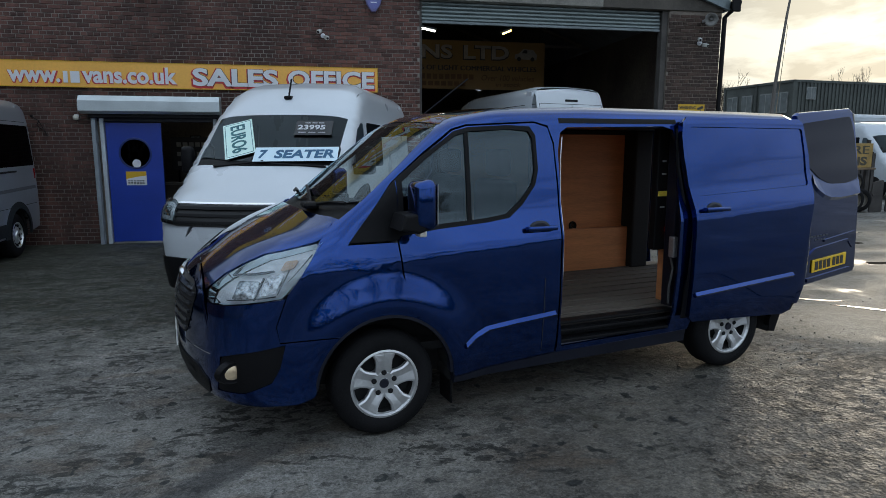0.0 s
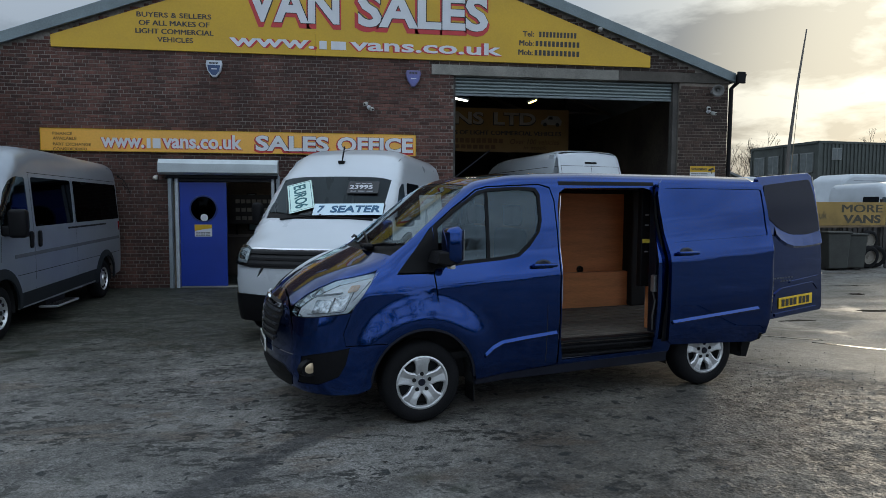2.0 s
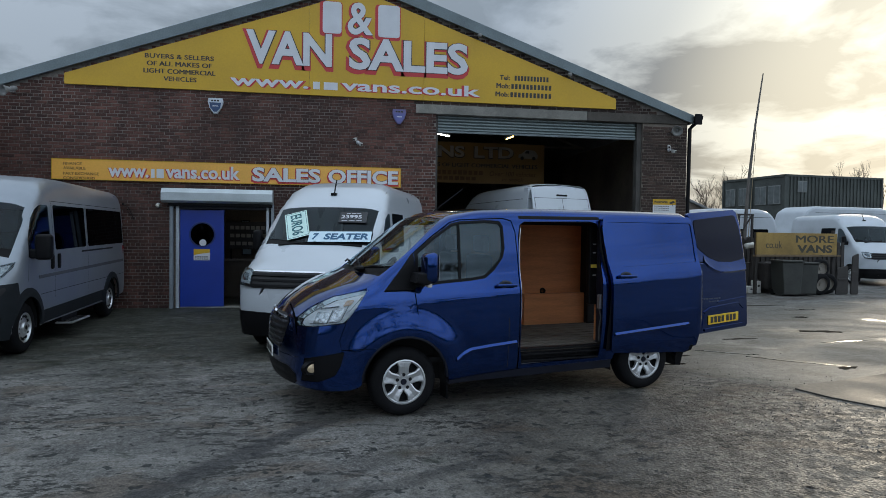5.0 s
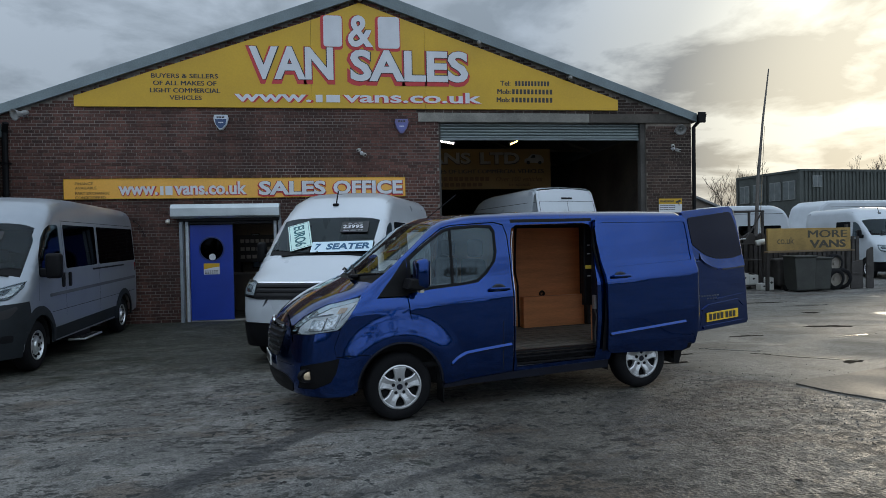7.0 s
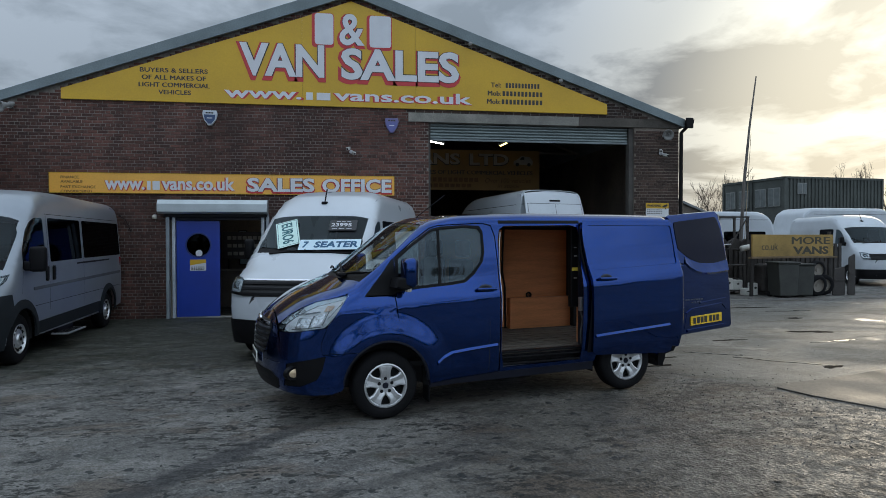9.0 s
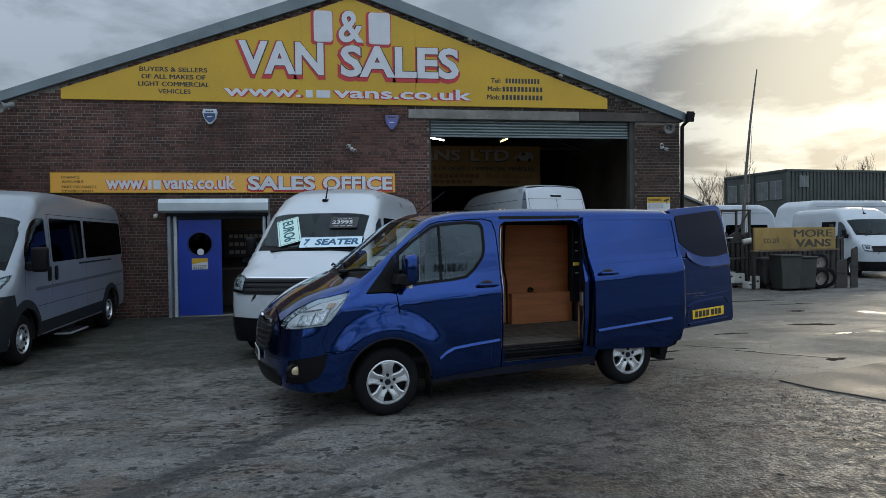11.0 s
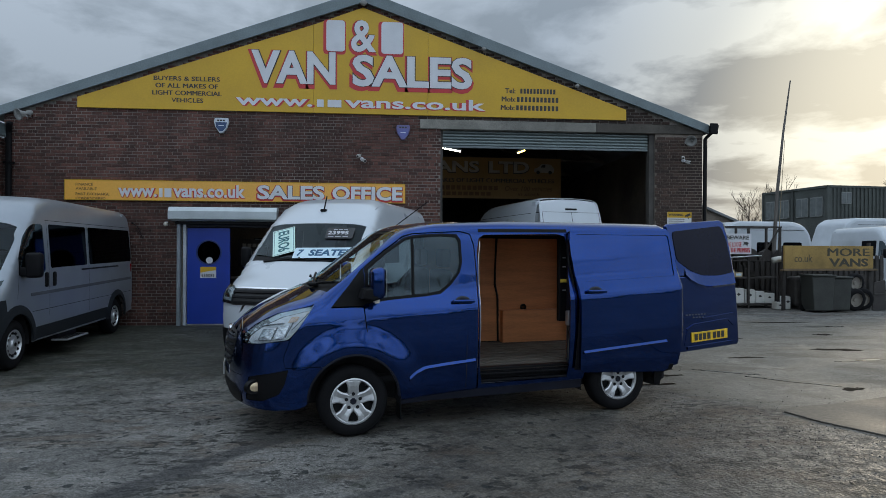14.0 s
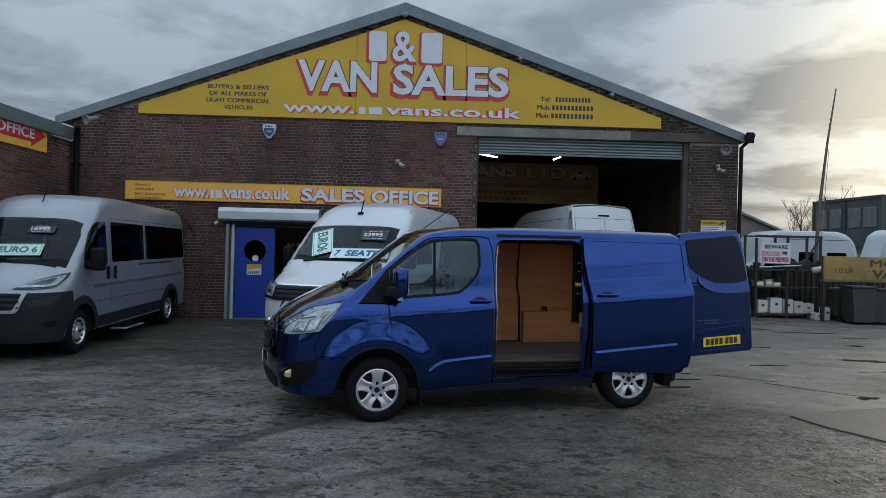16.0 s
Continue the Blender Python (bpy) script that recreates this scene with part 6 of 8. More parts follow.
def minibus():
    v = thing("minibus", pose(-4.945, 6.30, 0.01, 0, 0, 93.3), "silver high-roof minibus with dark windows and grey bumpers", "minibus")
    dw = rounded([(1.00, 1.37), (1.07, 1.66), (1.26, 1.95), (1.42, 2.11), (1.56, 2.17), (1.85, 2.17), (1.89, 1.44), (1.78, 1.37)], 0.06)
    w1 = rounded([(2.05, 1.46), (2.04, 2.18), (3.52, 2.18), (3.52, 1.48)], 0.05)
    w2 = rounded([(3.62, 1.48), (3.62, 2.18), (5.88, 2.18), (5.92, 1.50)], 0.05)
    lampp = [(-0.40, 1.065), (-0.50, 1.125), (-0.66, 1.20), (-0.82, 1.265), (-0.95, 1.315), (-0.945, 1.22), (-0.91, 1.13), (-0.86, 1.09), (-0.64, 1.07)]
    generic_van(v, BUS, B_EDGE, silver_m, clad_m, 0.10, (0.66, 1.27), 5.93, ((0.948, 0.365), (4.983, 0.365)), [w1, w2], dw, lampp,
                [(-0.46, 0.76), (0.46, 0.76), (0.55, 1.01), (-0.55, 1.01)], 1.04, arch_r=0.455)
    front_panel("grille_frame", BUS, rounded([(-0.50, 0.72), (0.50, 0.72), (0.61, 1.05), (-0.61, 1.05)], 0.05), silver_m, v, holes=[rounded([(-0.455, 0.765), (0.455, 0.765), (0.545, 1.005), (-0.545, 1.005)], 0.04)], lift=0.024, lip=0.02, step=0.1, label="silver grille surround")
    for s in (-1, 1):
        side_panel("bumper_slot", BUS, rounded([(0.13, 0.80), (0.30, 0.84), (0.42, 0.96), (0.40, 0.99), (0.12, 0.90)], 0.02), mat("grille_shadow", (0.006, 0.006, 0.007)), v, s=s, lift=0.016, lip=0.0, step=0.06)
        side_panel("fog_recess", BUS, rounded([(0.22, 0.50), (0.34, 0.50), (0.34, 0.60), (0.22, 0.60)], 0.03), black_m, v, s=s, lift=0.016, lip=0.0, step=0.06)
    cabin(v, BUS, 3.0, B_EDGE, 0.6, 1.2, 1.0)
    for x in (2.3, 3.1, 3.9, 4.7):
        for y in (-0.55, 0.5):
            st = new("passenger_seat"); st.parent = v; st.matrix_basis = pose(x, y, 0.60)
            part("cushion", box_bm(-0.05, 0.42, -0.36, 0.36, 0.25, 0.42, 0.05, 2), seat_m, st)
            part("backrest", box_bm(0.38, 0.50, -0.36, 0.36, 0.38, 1.12, 0.04, 2), seat_m, st)
            part("pedestal", box_bm(0.05, 0.35, -0.3, 0.3, 0.0, 0.25, 0.02), arch_m, st)
    part("saloon_floor", box_bm(1.6, 5.7, -0.9, 0.9, 0.56, 0.60), arch_m, v)
    # door lines, handles, rails
    for pts in ([(1.965, 0.52), (1.973, 0.52), (1.985, 2.22), (1.977, 2.22)], [(3.57, 0.62), (3.577, 0.62), (3.585, 2.22), (3.578, 2.22)], [(0.95, 1.02), (0.957, 1.02), (1.02, 1.36), (1.012, 1.36)],
                [(1.95, 2.235), (5.80, 2.235), (5.80, 2.243), (1.95, 2.243)], [(1.35, 0.80), (5.82, 0.84), (5.82, 0.848), (1.35, 0.808)]):
        side_panel("panel_gap", BUS, pts, arch_m, v, lift=0.002, lip=0, step=0.3)
    # raised grey band: the shade of the pressed recess is its colour
    side_panel("side_moulding", BUS, [(1.35, 1.045), (5.82, 1.10), (5.82, 1.155), (1.35, 1.095)], mat("recess_shade_grey", (0.10, 0.108, 0.12), 0.5, 0.1), v, lift=0.010, lip=0.012, step=0.2, label="grey band standing for the shaded recess along the side")
    for x in (1.86, 2.14):
        y = float(BUS.on_side(np.array([x]), np.array([1.28]))[0])
        part("door_handle", box_bm(x - 0.045, x + 0.045, y - 0.035, y + 0.01, 1.16, 1.40, 0.03, 3), black_m, v)
    side_panel("slide_rail", BUS, [(3.25, 1.385), (5.1, 1.40), (5.1, 1.43), (3.25, 1.415)], black_m, v, lift=0.006, lip=0.01, step=0.3)
    st = part("side_step", box_bm(2.25, 3.10, -1.19, -0.92, 0.23, 0.262, 0.01), alloy_m, v, "folding aluminium side step")
    for k in range(6):
        part("tread_strip", box_bm(2.28 + 0.13 * k, 2.36 + 0.13 * k, -1.17, -0.96, 0.262, 0.268), black_m, st)
    part("step_bracket", box_bm(2.3, 3.05, -1.0, -0.80, 0.24, 0.42, 0.01), black_m, v)
    for s in (-1, 1):
        mi = new("door_mirror"); mi.parent = v
        part("mirror_arm", box_bm(1.06, 1.20, min(s * 0.95, s * 1.10), max(s * 0.95, s * 1.10), 1.36, 1.50, 0.03), black_m, mi)
        part("mirror_shell", box_bm(1.05, 1.22, min(s * 1.06, s * 1.28), max(s * 1.06, s * 1.26), 1.34, 1.72, 0.05, 3), black_m, mi, smooth=True)
        part("mirror_glass", box_bm(1.221, 1.226, min(s * 1.09, s * 1.25), max(s * 1.09, s * 1.25), 1.39, 1.68), chrome_m, mi)
    z = float(BUS.on_top(np.array([1.62]), np.array([0.0]))[0])
    part("aerial", tube_bm([(1.62, 0.0, z), (1.66, 0, z + 0.05), (1.78, 0.0, z + 0.30)], 0.010, 6), black_m, v)
    for y0, y1 in ((-0.1, -0.75), (0.6, 0.0)):
        zz = [float(BUS.on_top(np.array([a]), np.array([b]))[0]) + 0.02 for a, b in ((0.60, y0), (0.66, y1))]
        part("wiper", tube_bm([(0.60, y0, zz[0]), (0.66, y1, zz[1])], 0.014, 6), black_m, v)
    c = screen_card(v, BUS, 1.10, -0.30, 0.40, 0.16, price_m, "", None, name="price_board")
    letters("16995", -0.17, 0.12, -0.035, 0.045, -0.001, white_m, c, bold=0.03)
    bars(-0.12, 0.10, 0.055, 0.062, -0.001, 3, white_m, c)
    bars(-0.15, 0.17, -0.065, -0.058, -0.001, 4, white_m, c)
    c = screen_card(v, BUS, 0.80, -0.10, 0.72, 0.24, card_m, "", None, turn=-2, cols=cardtxt_m)
    letters("EURO 6", -0.29, 0.29, -0.065, 0.065, -0.001, cardtxt_m, c, bold=0.025)
    return v


def tall_white_van(m, label, cards=True, paint=vanwhite_m):
    v = thing("white_van", m, label, "van", "white vans in the yard")
    dw = rounded([(1.22, 1.56), (1.40, 1.84), (1.62, 2.06), (1.80, 2.14), (1.97, 2.14), (1.98, 1.56)], 0.05)
    w1 = rounded([(2.15, 1.56), (2.15, 2.16), (3.2, 2.16), (3.2, 1.56)], 0.06)
    lampp = [(-0.73, 0.99), (-0.73, 1.20), (-0.80, 1.235), (-0.94, 1.245), (-0.965, 1.12), (-0.93, 1.01)]
    generic_van(v, CRAFT, C_EDGE, paint, None, 0.06, (0.88, 1.58), 5.75, ((1.0, 0.345), (4.64, 0.345)), [w1], dw, lampp,
                [(-0.74, 0.98), (0.74, 0.98), (0.76, 1.20), (-0.76, 1.20)], 0.86, step=0.13)
    for s in (-1, 1):
        side_panel("bumper_corner", CRAFT, [(0.06, 0.27), (0.52, 0.27), (0.55, 0.45), (0.58, 0.55), (0.54, 0.63), (0.06, 0.63)], black_m, v, s=s, lift=0.012, lip=0.03, step=0.08)
    nose_loft("lower_bumper", CRAFT, 0.06, lambda y: 0.27 + 0 * y, lambda y: 0.63 + 0 * y, black_m, v, 6, 16, lift=0.014, label="black lower bumper")
    front_panel("grille_trim", CRAFT, [(-0.74, 1.205), (0.74, 1.205), (0.74, 1.222), (-0.74, 1.222)], chrome_m, v, lift=0.02, lip=0.02, step=0.2)
    cabin(v, CRAFT, 3.0, C_EDGE, 0.8, 1.5, 1.25)
    for s in (-1, 1):
        mi = new("door_mirror"); mi.parent = v
        part("mirror_arm", box_bm(1.20, 1.34, min(s * 0.95, s * 1.10), max(s * 0.95, s * 1.10), 1.50, 1.64, 0.03), black_m, mi)
        part("mirror_shell", box_bm(1.18, 1.34, min(s * 1.06, s * 1.26), max(s * 1.02, s * 1.20), 1.50, 1.84, 0.05, 3), black_m, mi, smooth=True)
    z = float(CRAFT.on_top(np.array([1.90]), np.array([0.02]))[0])
    part("aerial", tube_bm([(1.90, 0.02, z), (1.92, 0.02, z + 0.04), (2.04, 0.02, z + 0.26)], 0.012, 6), black_m, v)
    part("aerial_base", box_bm(1.85, 1.95, -0.03, 0.07, z - 0.02, z + 0.03, 0.015), black_m, v)
    for y0, y1 in ((-0.1, -0.75), (0.6, 0.0)):
        zz = [float(CRAFT.on_top(np.array([a]), np.array([b]))[0]) + 0.02 for a, b in ((0.825, y0), (0.86, y1))]
        part("wiper", tube_bm([(0.825, y0, zz[0]), (0.86, y1, zz[1])], 0.014, 6), black_m, v)
    if cards:
        c = screen_card(v, CRAFT, 1.21, 0.43, 0.70, 0.37, card_m, "", None, turn=66, cols=cardtxt_m)
        letters("EURO6", -0.28, 0.28, -0.095, 0.095, -0.001, cardtxt_m, c, bold=0.02)
        c = screen_card(v, CRAFT, 0.985, -0.36, 1.0, 0.25, cardw_m, "", None, turn=-1)
        letters("7", -0.44, -0.345, -0.075, 0.075, -0.001, blue_txt_m, c, bold=0.03, shear=0.12)
        letters("SEATER", -0.255, 0.46, -0.075, 0.075, -0.001, blue_txt_m, c, bold=0.035, shear=0.12)
        c = screen_card(v, CRAFT, 1.38, -0.47, 0.46, 0.28, price_m, "", None, name="price_board")
        letters("23995", -0.20, 0.14, -0.04, 0.05, -0.001, white_m, c, bold=0.015)
        bars(-0.12, 0.14, 0.085, 0.095, -0.001, 3, white_m, c)
        bars(-0.18, 0.18, -0.10, -0.09, -0.001, 3, white_m, c)
    return v


minibus()
tall_white_van(pose(-0.14, 6.72, 0, 0, 0, 90 - 16), "white high-roof van with price cards in its windscreen")

# van backed into the garage entrance, its rear towards the yard
R_TOP = smooth_curve([(-0.4, 0.9), (0.0, 1.16), (0.55, 1.5), (0.88, 1.70), (1.55, 2.30), (2.2, 2.78), (2.8, 2.98), (5.4, 3.04), (6.2, 3.02)], 300, 6)
R_WIDTH = smooth_curve([(0, 0.96), (0.6, 1.02), (1.4, 1.01), (2.2, 0.96), (2.6, 0.92), (3.2, 0.82)], 240, 4)
REARV = Shape(R_TOP, B_CROWN, C_NOSE, interp([(0.2, 0.22), (2.6, 0.22)]), R_WIDTH, interp([(0.2, 5.97), (1.3, 5.97), (2.2, 5.88), (3.0, 5.66)]), k=(0.26, 0.13, 0.12, 0.14))
R_EDGE = seam(REARV, 0.86)


def garage_van():
    v = thing("white_van", pose(6.02 - 5.9 * math.sin(radians(15)), 12.55 + 5.9 * math.cos(radians(15)), 0.07, 0, 0, -75), "white high-roof van standing half inside the garage", "van", "white vans in the yard")
    generic_van(v, REARV, R_EDGE, vanwhite_m, None, 0.06, (0.88, 1.58), 5.60, ((1.0, 0.345), (4.64, 0.345)), [], None, None, None, 0.86, step=0.16)
    tail_panel("rear_window", REARV, rounded([(0.06, 1.75), (0.70, 1.75), (0.66, 2.35), (0.06, 2.38)], 0.06), dglass_m, v, lift=0.006, lip=0.01, step=0.2)
    tail_panel("rear_window", REARV, rounded([(-0.06, 1.75), (-0.70, 1.75), (-0.66, 2.35), (-0.06, 2.38)], 0.06), dglass_m, v, lift=0.006, lip=0.01, step=0.2)
    for y in (-0.80, 0.0, 0.80):
        tail_panel("door_gap", REARV, [(y - 0.005, 0.6), (y + 0.005, 0.6), (y + 0.005, 2.66), (y - 0.005, 2.66)], arch_m, v, lift=0.004, lip=0, step=0.3)
    tail_panel("door_gap", REARV, [(-0.8, 2.66), (0.8, 2.66), (0.8, 2.668), (-0.8, 2.668)], arch_m, v, lift=0.004, lip=0, step=0.3)
    tail_panel("brake_lamp", REARV, rounded([(-0.16, 2.72), (0.16, 2.72), (0.16, 2.76), (-0.16, 2.76)], 0.015), black_m, v, lift=0.015, lip=0.02, step=0.3)
    for s in (-1, 1):
        side_panel("roof_gutter", REARV, [(2.4, 2.60), (5.7, 2.64), (5.7, 2.652), (2.4, 2.612)], arch_m, v, s=s, lift=0.003, lip=0, step=0.4)
    return v


garage_van()

# ---- signs and fittings on the front wall ----
gable_sign = thing("gable_sign", pose(0, 0, 0), "large yellow gable sign with white red-shadowed lettering", "sign")
SY = FY - 0.05
for pts in ([(-5.64, 5.03), (-0.30, 5.03), (-0.30, 7.12), (-5.64, 5.27)], [(-0.296, 5.03), (2.42, 5.03), (2.42, 7.02), (0.86, 7.57), (-0.296, 7.122)], [(2.424, 5.03), (7.35, 5.03), (7.35, 5.29), (2.424, 7.018)]):
    part("sign_panel", prism_bm(pts, SY, FY + 0.005, 0.004), yellow_m, gable_sign)


def shadowed(text, x0, x1, z0, z1, parent, y, bold=0.03, drop=0.06):
    letters(text, x0 - drop * 0.75, x1 + drop * 0.35, z0 - drop, z1 + drop * 0.15, y - 0.001, red_m, parent, "letter_shadow", bold + 0.03, 0.006)
    k = 0.10 * drop
    letters(text, x0 - k, x1 + k, z0 - k, z1 + k, y - 0.0075, ink_m, parent, "letter_outline", bold + 0.018, 0.003)
    letters(text, x0, x1, z0, z1, y - 0.011, white_m, parent, "lettering", bold, 0.006)


def block_initial(x0, x1, z0, z1, parent, y, drop=0.07):
    """A trade name's initial, as a plain block."""
    part("name_block_shadow", prism_bm(rounded([(x0 - drop, z0 - drop), (x1 + 0.02, z0 - drop), (x1 + 0.02, z1 + 0.01), (x0 - drop, z1 + 0.01)], 0.09), y - 0.006, y), red_m, parent)
    part("name_block", prism_bm(rounded([(x0, z0), (x1, z0), (x1, z1), (x0, z1)], 0.08), y - 0.016, y - 0.006), white_m, parent)


block_initial(0.00, 0.44, 6.50, 7.24, gable_sign, SY)
shadowed("&", 0.58, 1.18, 6.50, 7.26, gable_sign, SY, 0.02, 0.08)
block_initial(1.30, 1.82, 6.48, 7.24, gable_sign, SY)
shadowed("VAN", -1.74, 0.22, 5.70, 6.48, gable_sign, SY, 0.032, 0.11)
shadowed("SALES", 0.62, 3.50, 5.68, 6.44, gable_sign, SY, 0.032, 0.11)


def web_line(x0, x1, z0, z1, parent, y, bold=0.03):
    """The web address, its trade name shown as plain blocks."""
    w = x1 - x0
    h = z1 - z0
    letters("www.", x0 - 0.015, x0 + 0.31 * w, z0 - 0.02, z0 + 0.68 * h, y - 0.001, red_m, parent, "letter_shadow", bold + 0.03, 0.004)
    letters("www.", x0, x0 + 0.30 * w, z0, z0 + 0.68 * h, y - 0.006, white_m, parent, "lettering", bold, 0.005)
    for a, b_ in ((0.318, 0.345), (0.36, 0.415)):
        part("name_block", box_bm(x0 + a * w, x0 + b_ * w, y - 0.011, y - 0.001, z0, z0 + 0.68 * h, 0.004), white_m, parent)
    letters("vans.co.uk", x0 + 0.425 * w - 0.015, x1 + 0.01, z0 - 0.02, z1, y - 0.001, red_m, parent, "letter_shadow", bold + 0.03, 0.004)
    letters("vans.co.uk", x0 + 0.43 * w, x1, z0, z1, y - 0.006, white_m, parent, "lettering", bold, 0.005)


web_line(-2.09, 3.82, 5.17, 5.43, gable_sign, SY, 0.022)
for i, (t, x0, x1) in enumerate((("BUYERS & SELLERS", -3.95, -2.45), ("OF ALL MAKES OF", -3.91, -2.50), ("LIGHT COMMERCIAL", -3.98, -2.42), ("VEHICLES", -3.55, -2.83))):
    z = 5.70 - i * 0.168
    letters(t, x0, x1, z, z + 0.105, SY - 0.001, ink_m, gable_sign, bold=0.018)
for i, (t, x0) in enumerate((("Tel:", 4.30), ("Mob:", 4.22), ("Mob:", 4.20))):
    z = 5.62 - i * 0.205
    letters(t, x0, x0 + 0.26 + 0.07 * (i > 0), z, z + 0.12, SY - 0.001, ink_m, gable_sign, bold=0.018)
    bars(x0 + 0.38, 5.66 if i else 5.58, z, z + 0.12, SY, 11, ink_m, gable_sign, gap=0.35)

fascia = thing("office_fascia_sign", pose(0, 0, 0), "long amber fascia sign over the sales office", "sign")
part("sign_panel", box_bm(-5.905, -1.0, FY - 0.055, FY + 0.005, 2.905, 3.372, 0.004), amber_m, fascia)
part("sign_panel", box_bm(-0.997, 1.89, FY - 0.055, FY + 0.005, 2.905, 3.372, 0.004), amber_m, fascia)
FS = FY - 0.055
for a, b_ in (((-5.905, 1.89, 3.36, 3.372), 0), ((-5.905, 1.89, 2.905, 2.917), 0), ((-5.905, -5.893, 2.917, 3.36), 0), ((1.878, 1.89, 2.917, 3.36), 0)):
    part("sign_edge", box_bm(a[0], a[1], FS - 0.008, FS, a[2], a[3]), yellow_m, fascia)
for i, (t, x0, x1) in enumerate((("FINANCE", -5.66, -5.28), ("AVAILABLE", -5.66, -5.20), ("PART EXCHANGE", -5.66, -4.92), ("CONSIDIDERED", -5.66, -5.00))):
    z = 3.23 - i * 0.10 - (0.02 if i > 1 else 0)
    letters(t, x0, x1, z, z + 0.062, FS - 0.001, mat("brown_sign_text", (0.16, 0.08, 0.02), 0.6), fascia, bold=0.01)
web_line(-4.72, -1.86, 2.985, 3.29, fascia, FS)
shadowed("SALES", -1.58, -0.02, 2.965, 3.295, fascia, FS, 0.035, 0.045)
shadowed("OFFICE", 0.16, 1.82, 2.965, 3.295, fascia, FS, 0.035, 0.045)

# arrow sign on the side building
arrow = thing("arrow_sign", pose(SX, 0, 0, 0, 0, 90), "yellow sign with a red arrow pointing to the sales office", "sign")
part("sign_panel", box_bm(8.2, 11.62, -0.03, 0.0, 3.84, 4.52, 0.004), amber_m, arrow)
part("arrow", prism_bm([(8.5, 4.00), (11.05, 4.00), (11.05, 3.90), (11.54, 4.19), (11.05, 4.46), (11.05, 4.36), (8.5, 4.36)], -0.036, -0.03), red_m, arrow, "red arrow")
letters("SALES OFFICE", 8.75, 11.15, 4.07, 4.29, -0.037, white_m, arrow, bold=0.02)

# office entrance: boxed shutter, guides, one blue leaf shut and one folded in
ent = thing("entrance_shutter", pose(0, 0, 0), "galvanised shutter box and guides round the office entrance", "shutter", kind="structure")
part("shutter_box", prism_bm([(FY + 0.02, 2.43), (FY - 0.20, 2.43), (FY - 0.27, 2.48), (FY - 0.27, 2.66), (FY - 0.20, 2.755), (FY + 0.02, 2.77)], -3.55, -1.10, 0.008, axis="x"), mat("galvanised_box", (0.50, 0.55, 0.57), 0.38, 0.55, var=0.1, scale=1.5, stain=0.12), ent)
part("shutter_edge", box_bm(-3.42, -1.12, FY - 0.16, FY - 0.08, 2.36, 2.428, 0.01), black_m, ent)
part("guide_rail", box_bm(-3.40, -3.33, FY - 0.10, FY + 0.04, 0.0, 2.43, 0.006), mat("dull_rail", (0.26, 0.29, 0.32), 0.5, 0.3), ent)
part("guide_rail", box_bm(-1.15, -1.08, FY - 0.10, FY + 0.04, 0.0, 2.43, 0.006), mat("dull_rail", (0.26, 0.29, 0.32), 0.5, 0.3), ent)
part("door_frame", box_bm(-3.285, -3.215, FY - 0.01, FY + 0.10, 0.0, 2.36, 0.006), frame_m, ent, "pale painted door frame")
part("door_frame", box_bm(-1.27, -1.20, FY - 0.01, FY + 0.10, 0.0, 2.36, 0.006), frame_m, ent)
part("door_head", box_bm(-3.378, -1.132, FY + 0.02, FY + 0.28, 2.30, 2.398, 0.004), jamb_m, ent)
part("reveal", box_bm(-3.378, -3.29, FY + 0.05, FY + 0.295, 0, 2.30), dark_m, ent)
part("threshold", box_bm(-3.21, -1.28, FY + 0.0, FY + 0.28, -0.02, 0.025, 0.006), concrete_m, ent)


def porthole_leaf(name, m, label):
    d = thing(name, m, label, "door", "office doors", kind="structure")
    ring = [(0.49 + 0.275 * math.cos(2 * math.pi * i / 28), 1.68 + 0.275 * math.sin(2 * math.pi * i / 28)) for i in range(28)]
    bm = bmesh.new()
    for y in (0.0, 0.045):
        p, f = flat_mesh([(0, 0), (0.975, 0), (0.975, 2.25), (0, 2.25)], [ring], 0.6)
        vs = [bm.verts.new((a, y, b_)) for a, b_ in p]
        for q in f:
            bm.faces.new([vs[i] for i in q])
    bmesh.ops.remove_doubles(bm, verts=bm.verts[:], dist=1e-5)
    for x0, x1, z0, z1 in ((0, 0.975, 0, 0.001), (0, 0.975, 2.249, 2.25), (0, 0.001, 0, 2.25), (0.974, 0.975, 0, 2.25)):
        box_bm(x0, x1, 0.0, 0.045, z0, z1, bm=bm)
    part("leaf", bm, blue_m, d)
    part("porthole_ring", lathe_bm([(-0.012, 0.262), (-0.016, 0.275), (-0.012, 0.292), (0.0, 0.295), (0.045, 0.276), (0.045, 0.262)], 32, centre=(0.49, 0, 1.68), cap=False), mat("dark_blue_ring", (0.006, 0.02, 0.12), 0.4), d)
    part("porthole_glass", lathe_bm([(0.018, 0.0), (0.018, 0.262), (0.024, 0.262)], 32, centre=(0.49, 0, 1.68)), dglass_m, d)
    return d


d1 = porthole_leaf("door_1", pose(-3.20, FY + 0.04, 0.03), "closed blue door leaf with a round window and notices")
part("round_sticker", lathe_bm([(-0.003, 0.0), (-0.003, 0.078), (0.0, 0.078)], 24, centre=(0.50, 0.014, 1.49)), white_m, d1, "white round sticker")
nt_ = new("notice"); nt_.parent = d1
part("notice_card", box_bm(0.30, 0.66, -0.006, -0.001, 1.08, 1.34), white_m, nt_)
part("notice_band", prism_bm([(0.30, 1.34), (0.66, 1.34), (0.66, 1.26), (0.50, 1.24), (0.30, 1.20)], -0.009, -0.006), yellow_m, nt_)
